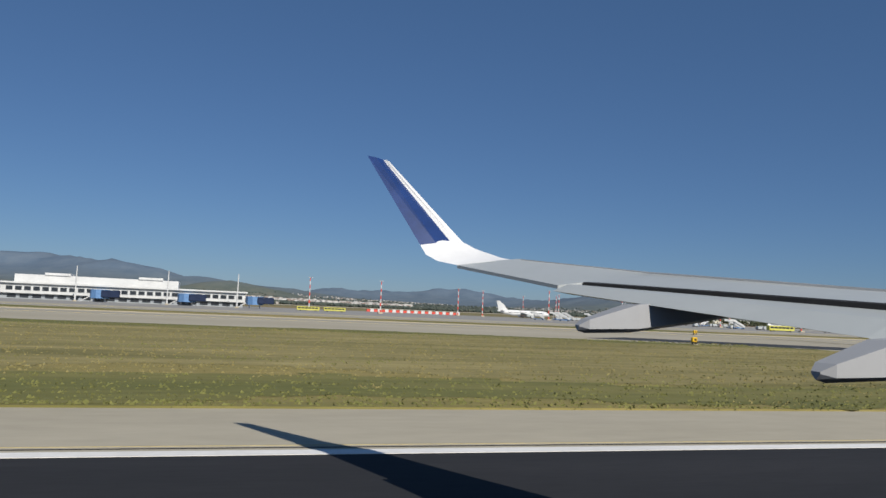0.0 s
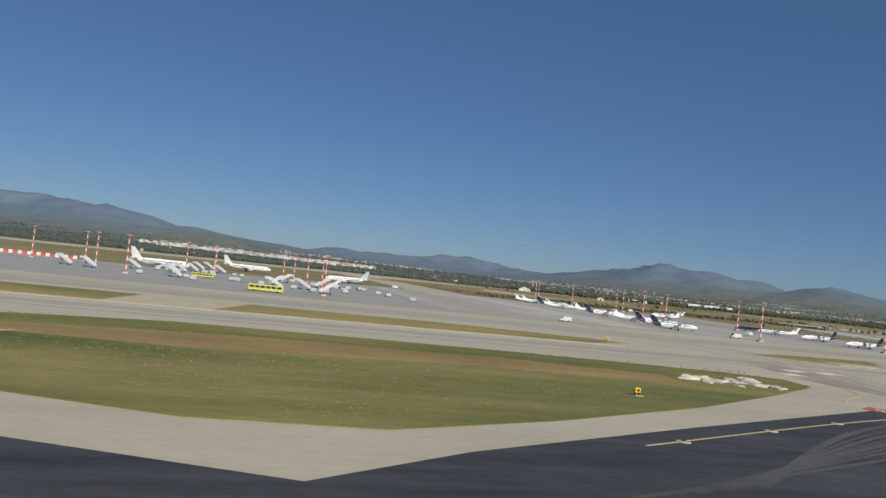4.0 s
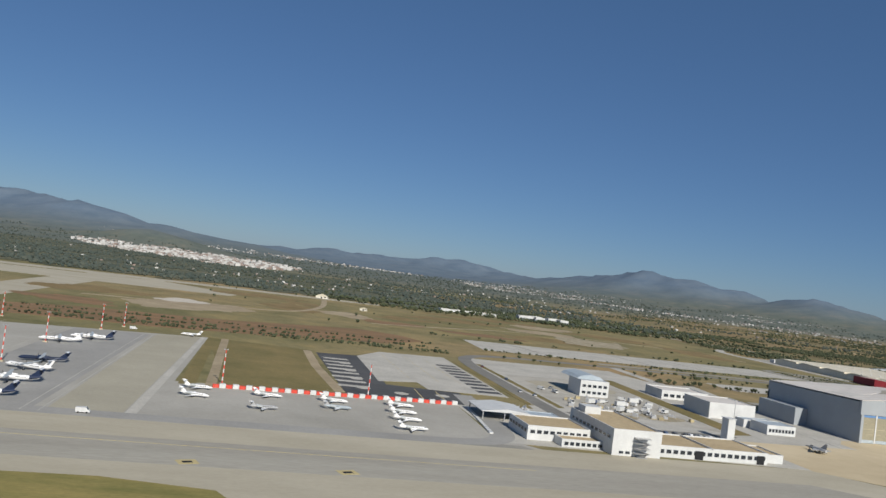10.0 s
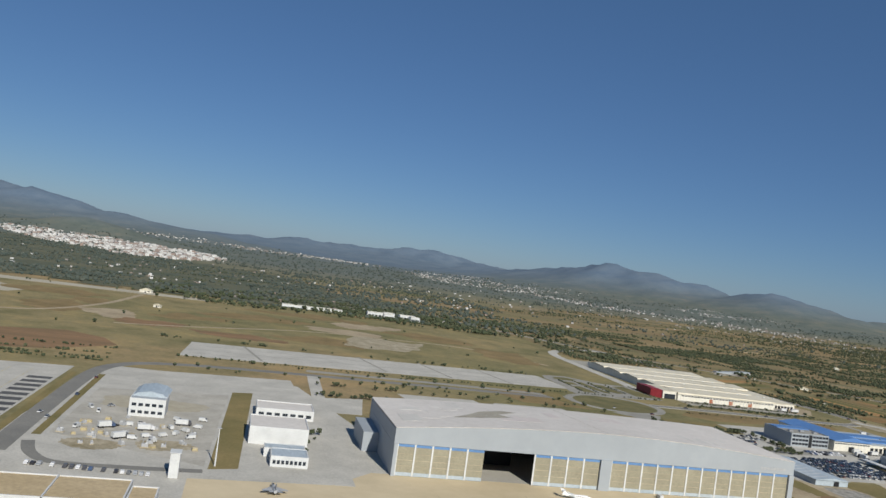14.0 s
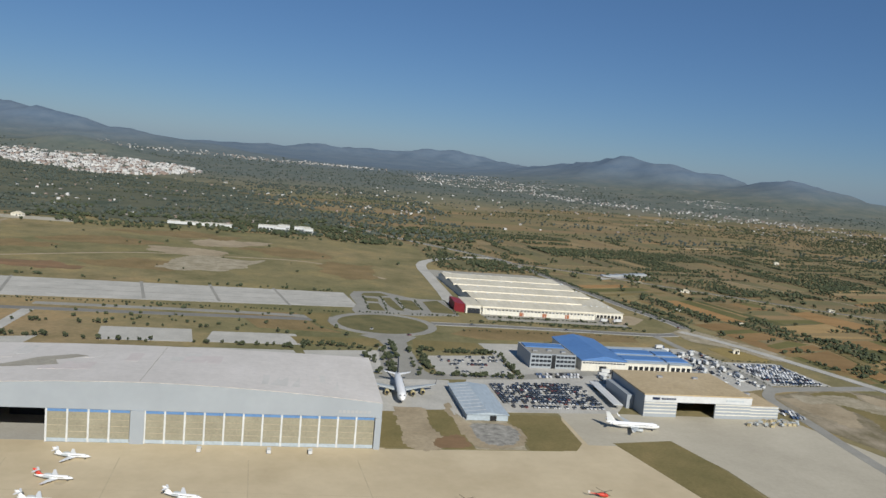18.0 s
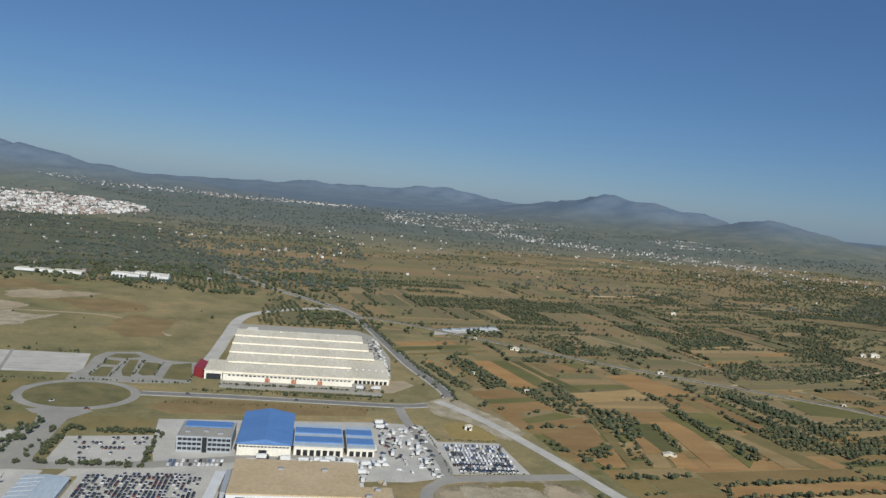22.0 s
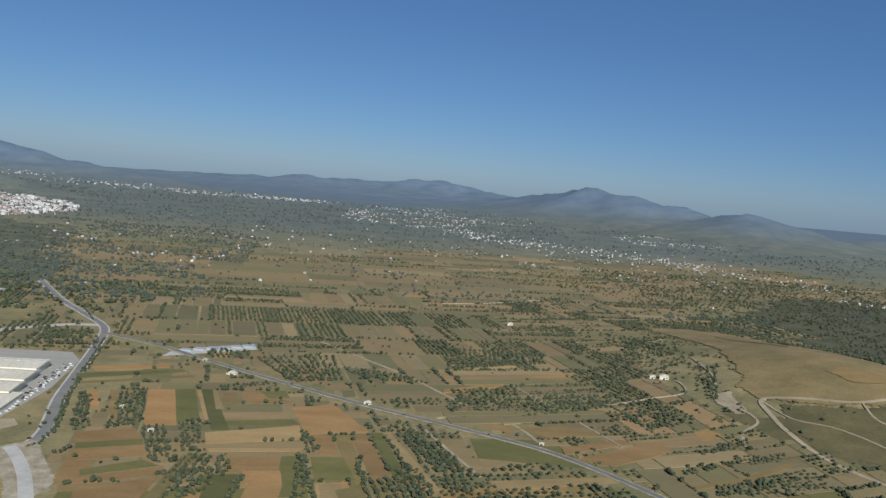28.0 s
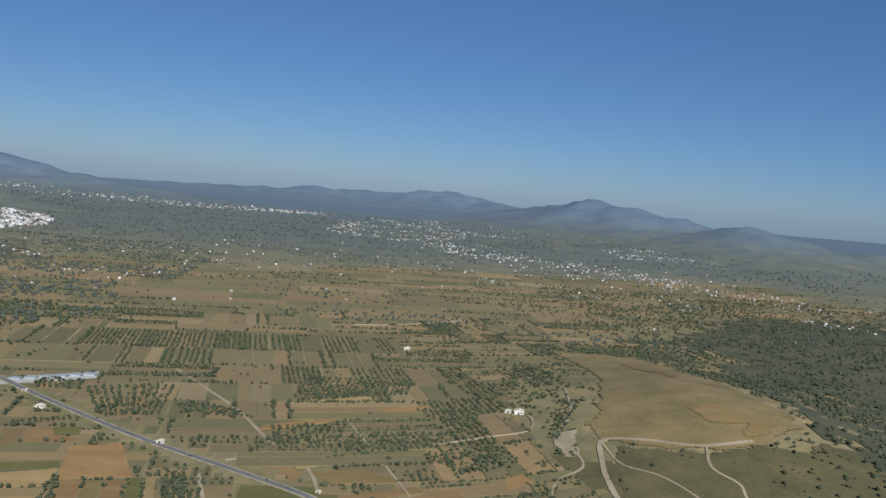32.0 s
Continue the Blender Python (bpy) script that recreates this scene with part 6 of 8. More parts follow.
# works buildings at the apron's edge
block("workshop", "low white workshop with a tan flat roof", 397.6, 412.4, 165, 178, 2.9, "white", "rooftan", 0.3, "building", ((1.5, 2.2),), 9, True)
block("loading_annex", "low white annex with dark bays", 404, 414, 160.5, 164.9, 1.5, "white", "rooftan", 0.2, "building", ((0.4, 1.1),), 7)
mb = block("main_works_building", "tall white works building with a blank gable", 413.6, 425, 156, 180, 5.3, "white", "rooftan", 0.35, "building", (), 4)
windows(mb, 157, 179, 413.6, 3.3, 3.9, 10, axis="y")
part("roof_cabin", box(414.6, 418.6, 174, 178, 5.3, 7.0), M["white"], mb)
fs = part("fire_stair", box(419.2, 421.2, 154.4, 155.98, 0.0, 0.12), M["steel"], mb, "zigzag steel fire stair")
for i in range(4):
    part("landing", box(418.4, 421.8, 154.4, 155.9, 0.9 + i * 1.05, 1.0 + i * 1.05), M["steel"], fs)
    part("flight", loft([[(418.5 + (3.2 if i % 2 else 0), y, 0.95 + i * 1.05 - 1.0), (418.5 + (0 if i % 2 else 3.2), y, 0.98 + i * 1.05), (418.5 + (0 if i % 2 else 3.2), y, 0.88 + i * 1.05), (418.5 + (3.2 if i % 2 else 0), y, 0.85 + i * 1.05 - 1.0)] for y in (154.5, 155.1)]), M["steel"], fs)
windows(mb, 415, 418, 156, 0.5, 1.0, 2)
gb = block("garage_building", "long low white garage with a tan flat roof", 425.2, 453, 158, 172, 2.3, "white", "rooftan", 0.3, "building", ((0.9, 1.7),), 16)
part("dark_door", box(434.6, 436.6, 157.8, 157.95, 0, 1.9), M["dark"], gb)
part("dark_door", box(450.2, 452.0, 157.8, 157.95, 0, 1.9), M["dark"], gb)
part("roof_wall", box(438.6, 438.9, 158, 172, 2.3, 2.7), M["white"], gb)
block("garage_annex", "small white annex at the garage end", 453.2, 458.5, 160, 170, 1.7, "white", "rooftan", 0.3, "building")
tw = thing("stair_tower", "slim white windowless tower", "tower", "", pose(0, 0, 0.05))
part("shaft", box(458.9, 461.0, 183, 186, 0, 5.6, 0.04), M["white"], tw)
part("cap", box(458.7, 461.2, 182.8, 186.2, 5.6, 5.75), M["white"], tw)
cb = block("control_building", "white two-storey building with round windows and a curved grey roof", 442, 452, 240, 250, 5.0, "white", "greywall", 0.2, "building", ((0.9, 1.7), (3.0, 3.8)), 5)
part("vault", loft([[(442, y, 5.0), (443.5, y, 6.0), (447, y, 6.6), (450.5, y, 6.0), (452, y, 5.0)] for y in (244, 258)]), M["bluegrey"], cb)
st = block("store_building", "white store with a beige flat roof", 476, 492, 219, 234, 4.6, "white", "roofbeige", 0.25, "building")
block("store_building", "low white store with a grey roof", 480, 490.6, 207, 212, 2.2, "white", "bluegrey", 0.15, "building")
sb = block("pump_house", "low white block with a ribbed grey metal roof", 481.5, 490.8, 198, 206, 2.6, "white", "bluegrey", 0.15, "building", ((0.8, 1.7),), 8)
block("plant_office", "flat white office with roof plant", 478, 496, 252, 264, 2.8, "white", "roofbeige", 0.3, "office", ((0.8, 1.8),), 7)
sc = thing("open_shed", "open-sided white steel shed on columns", "shed", "", pose(0, 0, 0.05))
part("roof", loft([[(392.5, y, 2.2), (399, y, 2.9), (405, y, 2.2), (405, y, 2.05), (392.5, y, 2.05)] for y in (184, 197)]), M["white"], sc)
for x in (393, 398.5, 404.5):
    for y in (184.3, 196.5):
        part("column", box(x - 0.12, x + 0.12, y - 0.12, y + 0.12, 0, 2.06), M["steel"], sc)
block("site_cabin", "low grey cabin behind the open shed", 404, 413, 181, 190, 1.9, "bluegrey", "bluegrey", 0.15, "cabin", ((0.7, 1.3),), 5)
pole1 = thing("light_pole", "tall slim white pole beside the grass strip", "pole", "", pose(468.5, 195, 0.06))
part("pole", loft([[(r * math.cos(q * math.tau / 8), r * math.sin(q * math.tau / 8), z) for q in range(8)] for r, z in ((0.22, 0), (0.1, 9.0))]), M["white"], pole1)
part("lamp_head", box(-0.5, 0.5, -0.15, 0.15, 9.0, 9.2), M["steel"], pole1)


def hut(x, y, w, d, h, label="small pale farm building among the fields", roof="rooflight"):
    e = thing("farm_building", label, "house", "farm buildings", pose(x, y, height(x, y) if (x > 1050 or y > 1100) else 0.04, 0, 0, -20))
    part("wall", box(-w / 2, w / 2, -d / 2, d / 2, -0.4, h), M["cream"], e)
    part("roof", loft([[(-w / 2 - 0.2, yy, h), (0, yy, h + w * 0.18), (w / 2 + 0.2, yy, h), (w / 2 + 0.2, yy, h - 0.12), (-w / 2 - 0.2, yy, h - 0.12)] for yy in (-d / 2 - 0.2, d / 2 + 0.2)]), M[roof], e)
    part("door", box(-0.5, 0.5, -d / 2 - 0.04, -d / 2, 0, 1.3), M["dark"], e)
    part("window", box(w * 0.2, w * 0.4, -d / 2 - 0.04, -d / 2, 0.8, 1.5), M["glass"], e)


for x, y, w, d, h in ((942, 446, 5, 3.5, 2), (865, 492, 8, 4, 1.6), (1133, 513, 8, 5, 3), (1127, 517, 5, 4, 2.4), (1072, 706, 6, 5, 3), (1024, 394, 3, 2, 1.4), (845, 520, 3, 3, 1.4), (845, 388, 3, 2.5, 1.5), (803, 322, 4, 3, 2.2), (824, 420, 3, 2.4, 1.4), (392, 668, 14, 5, 2.5), (413, 560, 7, 3, 2), (880, 300, 7, 4, 0.8)):
    hut(x, y, w * 0.7, d * 0.7, h * 0.75)
for x, y, w in ((574, 690, 16), (588, 684, 9), (604, 694, 14), (612, 684, 8), (590, 700, 10)):
    block("white_building", "white low building among dark trees", x, x + w, y, y + 9, 4.0, "white", "rooflight", 0.2, "building", ((1.2, 2.4),), 5)
block("greenhouse", "long low pale greenhouse roof at the tree line", 500, 552, 690, 700, 2.2, "white", "rooflight", 0.1, "greenhouse")
for i in range(6):
    block("shed", "low pale metal shed with a blue-grey roof", 826 + i * 7.4, 832.4 + i * 7.4, 542 + i * 4.0, 547 + i * 4.0, 1.0, "greywall", "greywall", 0.05, "shed")
slab("shed_yard", [(818, 526), (822, 546), (868, 574), (872, 558)], 0.05, M["lot"], "pale concrete yard round the sheds", "yard")


# plant and clutter in the compound
def plant_unit(at):
    e = thing("plant_unit", "grey steel plant unit with pipes on a concrete base", "machine", "plant units in the compound", at)
    part("base", box(-1.0, 1.0, -0.7, 0.7, -0.05, 0.12), M["slab"], e)
    part("casing", box(-0.8, 0.8, -0.5, 0.5, 0.12, 0.9, 0.06), M["fairing"], e)
    part("pipe", loft([[(-0.5 + 0.14 * math.cos(q * math.tau / 8), 0.14 * math.sin(q * math.tau / 8), z) for q in range(8)] for z in (0.9, 1.6)]), M["steel"], e)
    part("hood", box(0.1, 0.7, -0.3, 0.3, 0.9, 1.15, 0.04), M["white"], e)
    return e


def pallet_stack(at):
    e = thing("crate_stack", "stack of yellowish crates in the yard", "crates", "crate stacks", at)
    for i in range(3):
        part("crate", box(-0.7 + 0.05 * i, 0.7 - 0.03 * i, -0.5, 0.5 - 0.04 * i, 0.32 * i, 0.32 * i + 0.3, 0.02), M["yellow" if i == 1 else "slab"], e)
    return e


pu, ps = plant_unit(pose(437, 214, 0.06)), pallet_stack(pose(434, 228, 0.06))
cr = random.Random(19)
for i in range(34):
    x, y = cr.uniform(429, 464), cr.uniform(204, 236)
    if abs(x - 447) < 7 and y > 236:
        continue
    copy_thing(ps if i % 3 == 0 else pu, pose(x, y, 0.06, 0, 0, cr.uniform(0, 360))).scale = [cr.uniform(0.6, 1.2)] * 3
for i in range(16):
    copy_thing(pu, pose(cr.uniform(404, 415), cr.uniform(182, 204), 0.05, 0, 0, cr.choice((0, 90)))).scale = [cr.uniform(0.7, 1.3)] * 3
for i in range(20):
    copy_thing(ps if i % 2 else pu, pose(cr.uniform(716, 764), cr.uniform(260, 268), 0.06, 0, 0, cr.uniform(0, 360))).scale = [cr.uniform(0.7, 1.2)] * 3
for i in range(26):
    copy_thing(d0 if i % 2 else ps, pose(cr.uniform(750, 770), cr.uniform(223.5, 229), 0.05, 0, 0, cr.uniform(0, 360)))


# ---- fields ----
def parcel_surface(name, dark, light, island):
    """Tilled land: stains, furrow grain, and a shade of its own for each parcel."""
    m = surface(name, dark, light, 0.06, 0.9, 0.95, stretch=(0.5, 1.3, 1), speck=0.6)
    nt = m.node_tree
    src = nt.nodes.new("ShaderNodeNewGeometry").outputs["Random Per Island"] if island else nt.nodes.new("ShaderNodeObjectInfo").outputs["Random"]
    shade = ramp(nt, src, [(0.0, (0.78, 0.81, 0.83)), (0.5, (1.0, 1.0, 1.0)), (1.0, (1.18, 1.13, 1.08))])
    base = nt.nodes["Principled BSDF"].inputs["Base Color"]
    nt.links.new(mix(nt, 1.0, base.links[0].from_socket, shade, "MULTIPLY"), base)
    return m


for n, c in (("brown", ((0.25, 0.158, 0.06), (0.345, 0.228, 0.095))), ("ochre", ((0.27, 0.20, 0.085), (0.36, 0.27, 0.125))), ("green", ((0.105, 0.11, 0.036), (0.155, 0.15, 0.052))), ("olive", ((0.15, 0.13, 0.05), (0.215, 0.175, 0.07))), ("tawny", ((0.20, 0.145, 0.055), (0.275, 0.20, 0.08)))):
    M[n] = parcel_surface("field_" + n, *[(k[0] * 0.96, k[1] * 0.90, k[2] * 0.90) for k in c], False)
    # far copies pulled to a dull tone that stands in for distance haze
    M[n + "_far"] = parcel_surface("hazed_far_field_" + n, *[(k[0] * 0.50 + 0.094, k[1] * 0.48 + 0.078, k[2] * 0.52 + 0.042) for k in c], True)
FIELD_LABEL = {"brown": "ploughed reddish-brown field parcel", "ochre": "dry straw-coloured field parcel", "green": "green crop field parcel", "olive": "dull green fallow field parcel", "tawny": "tawny stubble field parcel"}
fr = random.Random(11)


def on_road(x, y):
    for a, b in (*zip(ROADS, ROADS[1:]), *zip(TRACK, TRACK[1:])):
        d = Vector((b[0] - a[0], b[1] - a[1]))
        t = max(0, min(1, ((x - a[0]) * d.x + (y - a[1]) * d.y) / d.length_squared))
        if math.hypot(x - a[0] - t * d.x, y - a[1] - t * d.y) < 3.5:
            return True
    return False


TRACK = [(796, 362), (803, 352), (814, 331), (828, 295), (842, 253), (866, 190)]
ROADS = [(640, 800), (735, 640), (768, 575), (846, 521), (891, 483), (935, 448), (985, 414), (1022, 387), (1046, 357), (1090, 270)]


def free_ground(x, y):
    """Open country, outside the airfield and its works."""
    if y < 300 and x < 830:
        return False
    if x < 690 and y < 420:
        return False
    if 676 < x < 812 and y < 520:
        return False
    if 812 >= x and y < 350:
        return False
    return True


def inside(x, y, rim):
    odd = False
    for (x0, y0), (x1, y1) in zip(rim, rim[1:] + rim[:1]):
        if (y0 > y) != (y1 > y) and x < x0 + (y - y0) * (x1 - x0) / (y1 - y0):
            odd = not odd
    return odd


MEADOW = [(1203, 727), (1234, 722), (1275, 708), (1280, 601), (1276, 512), (1280, 488), (1284, 476), (1272, 456), (1244, 431), (1226, 426), (1212, 428), (1196, 438), (1174, 453), (1167, 473), (1188, 531), (1205, 614)]


def near_meadow(x, y, r=1.0):
    return inside(1228 + (x - 1228) / r, 560 + (y - 560) / r, MEADOW)


FIELD_SETS = (
    [
        ("brown", [(799, 447), (805, 448), (814, 418), (809, 417)]),
        ("tawny", [(810, 449), (814, 449), (823, 414), (825, 398)]),
        ("brown", [(828, 453), (841, 456), (854, 398), (840, 396)]),
        ("green", [(841, 456), (851, 458), (863, 406), (853, 402)]),
        ("ochre", [(852, 457), (854, 458), (868, 407), (866, 402)]),
        ("green", [(854, 458), (860, 459), (878, 395), (870, 394)]),
        ("ochre", [(860, 458), (862, 458), (871, 426), (867, 425)]),
        ("tawny", [(866, 453), (873, 456), (877, 432), (871, 431)]),
        ("brown", [(875, 456), (885, 460), (903, 442), (879, 436)]),
        ("green", [(885, 460), (898, 464), (901, 451), (890, 448)]),
    ],
    [
        ("ochre", [(868, 390), (909, 406), (911, 386), (871, 375)]),
        ("green", [(874, 408), (905, 415), (909, 407), (877, 400)]),
        ("brown", [(903, 433), (924, 444), (942, 401), (913, 393)]),
        ("brown", [(814, 383), (837, 392), (844, 378), (819, 370)]),
        ("green", [(819, 370), (844, 378), (846, 371), (821, 363)]),
        ("brown", [(821, 362), (846, 371), (851, 358), (826, 350)]),
        ("green", [(830, 341), (850, 354), (858, 348), (832, 335)]),
        ("brown", [(832, 334), (860, 348), (859, 338), (832, 327)]),
        ("brown", [(882, 361), (904, 364), (905, 346), (882, 344)]),
        ("green", [(876, 340), (891, 343), (890, 326), (877, 325)]),
    ],
    [
        ("brown", [(915, 393), (924, 394), (928, 369), (920, 368)]),
        ("green", [(904, 364), (912, 366), (914, 322), (905, 322)]),
        ("olive", [(925, 394), (933, 395), (939, 341), (936, 331)]),
        ("brown", [(933, 395), (941, 398), (950, 343), (942, 341)]),
        ("green", [(942, 400), (948, 401), (955, 352), (951, 343)]),
        ("ochre", [(948, 402), (952, 402), (969, 333), (964, 327)]),
        ("ochre", [(919, 337), (925, 337), (927, 324), (920, 323)]),
        ("brown", [(925, 338), (932, 339), (934, 324), (927, 324)]),
        ("green", [(916, 365), (930, 366), (935, 341), (919, 339)]),
        ("ochre", [(872, 370), (912, 375), (912, 371), (874, 366)]),
    ],
    [
        ("brown", [(787, 493), (827, 508), (829, 499), (792, 484)]),
        ("green", [(784, 477), (836, 498), (841, 492), (788, 467)]),
        ("olive", [(791, 461), (845, 486), (846, 481), (793, 456)]),
        ("ochre", [(1010, 432), (1029, 439), (1031, 430), (1011, 422)]),
        ("brown", [(989, 442), (994, 445), (1015, 415), (1011, 407)]),
        ("tawny", [(1018, 418), (1050, 425), (1068, 413), (1031, 404)]),
        ("brown", [(1033, 391), (1067, 405), (1071, 399), (1032, 381)]),
        ("brown", [(1037, 377), (1096, 408), (1096, 393), (1051, 368)]),
        ("brown", [(1096, 408), (1119, 420), (1123, 411), (1096, 393)]),
        ("ochre", [(983, 366), (1012, 375), (1012, 365), (984, 359)]),
    ],
    [
        ("ochre", [(990, 346), (1044, 356), (1047, 350), (992, 336)]),
        ("tawny", [(1078, 347), (1109, 358), (1108, 353), (1079, 344)]),
        ("tawny", [(1109, 358), (1141, 375), (1141, 371), (1108, 353)]),
        ("brown", [(987, 483), (1023, 504), (1029, 499), (986, 476)]),
        ("ochre", [(1013, 539), (1043, 553), (1046, 548), (1015, 534)]),
        ("brown", [(1024, 518), (1081, 536), (1079, 529), (1027, 511)]),
        ("green", [(990, 398), (1035, 402), (1037, 365), (990, 372)]),
        ("brown", [(834, 322), (860, 337), (858, 313), (840, 297)]),
        ("brown", [(894, 334), (907, 333), (905, 289), (891, 288)]),
        ("brown", [(890, 346), (905, 348), (907, 333), (893, 333)]),
    ],
    [
        ("brown", [(874, 323), (882, 323), (879, 304), (871, 303)]),
        ("brown", [(879, 302), (887, 303), (886, 287), (877, 287)]),
        ("ochre", [(870, 301), (878, 302), (875, 287), (867, 286)]),
        ("ochre", [(921, 335), (929, 338), (935, 291), (924, 291)]),
        ("green", [(913, 356), (917, 329), (919, 303), (908, 289)]),
        ("green", [(878, 341), (889, 342), (887, 304), (879, 305)]),
        ("olive", [(927, 330), (937, 336), (945, 292), (936, 291)]),
        ("olive", [(864, 361), (871, 363), (860, 285), (857, 285)]),
        ("brown", [(846, 291), (859, 306), (856, 285), (847, 284)]),
    ],
)
NAMED = [(k, q, min(p[0] for p in q), max(p[0] for p in q), min(p[1] for p in q), max(p[1] for p in q)) for rows_ in FIELD_SETS for k, q in rows_]


def in_named(x, y):
    return any(x0 < x < x1 and y0 < y < y1 and inside(x, y, q) for k, q, x0, x1, y0, y1 in NAMED)


# strips of land in blocks, all squared to one direction of the plain
TURN = Vector((math.cos(0.165), math.sin(0.165)))


def land(u, v):
    return (900 + u * TURN.x - v * TURN.y, 380 + u * TURN.y + v * TURN.x)


def open_land(p):
    return free_ground(*p) and not on_road(*p) and p[1] > 190 and not near_meadow(*p) and (p[0] > 700 or p[1] > 660) and height(*p) < 7


HEDGES, PARCELS = [], []


def parcel(q, lift, bm=None):
    """A field's sheet, its corners on the ground."""
    bm = bm or bmesh.new()
    zs = [height(*p) if p[0] > 1000 else 0.0 for p in q]
    zs = [z + (0.35 if max(zs) > 0 else 0.0) for z in zs]
    top = [bm.verts.new((x, y, z + lift)) for (x, y), z in zip(q, zs)]
    low = [bm.verts.new((x, y, z - 0.5)) for (x, y), z in zip(q, zs)]
    bm.faces.new(top)
    for i in range(len(q)):
        bm.faces.new((low[i], low[(i + 1) % len(q)], top[(i + 1) % len(q)], top[i]))
    return bm


for i_, (kind_, q, *_) in enumerate(NAMED):
    q = q if sum(a[0] * b[1] - b[0] * a[1] for a, b in zip(q, q[1:] + q[:1])) > 0 else q[::-1]
    tagged(link_mesh("field", parcel(q, 0.06 + 0.0022 * i_), M[kind_]), FIELD_LABEL[kind_], "field", "field parcels")


def tree_row(a, b, gap, size, keep=0.85, wob=0.4):
    n = max(1, int(math.hypot(b[0] - a[0], b[1] - a[1]) / gap))
    for i in range(n):
        if fr.random() < keep:
            t = (i + 0.5) / n
            x, y = a[0] + (b[0] - a[0]) * t + fr.uniform(-wob, wob), a[1] + (b[1] - a[1]) * t + fr.uniform(-wob, wob)
            if not in_named(x, y):
                HEDGES.append((x, y, fr.uniform(*size)))


def lay_strip(u0, u1, v0, v1, far):
    q = [land(u0 + 0.3, v0 + 0.3), land(u1 - 0.3 + fr.uniform(-1, 0), v0 + 0.3), land(u1 - 0.3, v1 - 0.3), land(u0 + 0.3 + fr.uniform(0, 1), v1 - 0.3)]
    probes = [land(u0 + (u1 - u0) * i / 6, v0 + (v1 - v0) * j / 6) for i in range(7) for j in (0, 3, 6)] + [land(u0 + (u1 - u0) * j / 6, v0 + (v1 - v0) * i / 6) for i in range(7) for j in (0, 3, 6)]
    if not all(open_land(p) for p in probes):
        if max(u1 - u0, v1 - v0) > 7:
            if u1 - u0 > v1 - v0:
                m = (u0 + u1) / 2
                lay_strip(u0, m, v0, v1, far), lay_strip(m, u1, v0, v1, far)
            else:
                m = (v0 + v1) / 2
                lay_strip(u0, u1, v0, m, far), lay_strip(u0, u1, m, v1, far)
        return
    x, y = q[0]
    grove = noise.noise((x / 90, y / 70, 4.4)) + fr.uniform(-0.35, 0.35)
    kind = fr.choice(("brown", "brown", "olive", "olive", "green", "tawny", "tawny", "tawny", "ochre", "green")) if grove < 0.16 else fr.choice(("olive", "green", "olive", "tawny"))
    PARCELS.append((kind, q))
    if far:
        if grove > 0.2:
            tree_row(q[3], q[2], 3.4, (1.0, 2.0), 0.8, 1.2)
        return
    if grove > 0.16:
        along = (u1 - u0) > (v1 - v0)
        w = (v1 - v0) if along else (u1 - u0)
        k = max(1, int(w / 3.4))
        for i in range(k):
            f = (i + 0.5) / k
            a = land(u0 + 1, v0 + f * w) if along else land(u0 + f * w, v0 + 1)
            b = land(u1 - 1, v0 + f * w) if along else land(u0 + f * w, v1 - 1)
            tree_row(a, b, fr.uniform(2.4, 3.4), (0.8, 1.6), 0.9)
    elif fr.random() < 0.32:
        tree_row(q[3], q[2], 2.0, (0.7, 1.9), 0.75, 0.8)
    elif fr.random() < 0.3:
        tree_row(q[1], q[2], 2.0, (0.7, 1.9), 0.75, 0.8)


v = -230.0
while v < 430:
    dv = fr.uniform(32, 64)
    u = -290.0
    while u < 480:
        du = fr.uniform(44, 105)
        if fr.random() < 0.55:
            p = v
            while p < v + dv - 2:
                w = min(fr.uniform(6, 15), v + dv - p)
                lay_strip(u, u + du, p, p + w, False)
                p += w
        else:
            p = u
            while p < u + du - 2:
                w = min(fr.uniform(7, 18), u + du - p)
                lay_strip(p, p + w, v, v + dv, False)
                p += w
        u += du
    v += dv
while v < 900:
    dv = fr.uniform(22, 42)
    u = -420.0
    while u < 1000:
        du = fr.uniform(40, 130)
        lay_strip(u, u + du, v, v + dv, True)
        u += du
    v += dv
PARCELS.sort(key=lambda p: p[1][0][1])
FARFIELDS = {}
for i_, (k, q) in enumerate(PARCELS):
    if i_ < 235:
        tagged(link_mesh("field", parcel(q, 0.0207 + 0.0035 * (i_ % 5)), M[k]), FIELD_LABEL[k], "field", "field parcels")
    else:
        FARFIELDS.setdefault(k, []).append(q)
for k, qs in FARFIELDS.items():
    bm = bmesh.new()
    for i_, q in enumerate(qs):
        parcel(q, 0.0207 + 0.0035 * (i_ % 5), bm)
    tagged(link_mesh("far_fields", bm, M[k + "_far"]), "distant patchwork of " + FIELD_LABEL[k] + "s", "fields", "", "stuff")


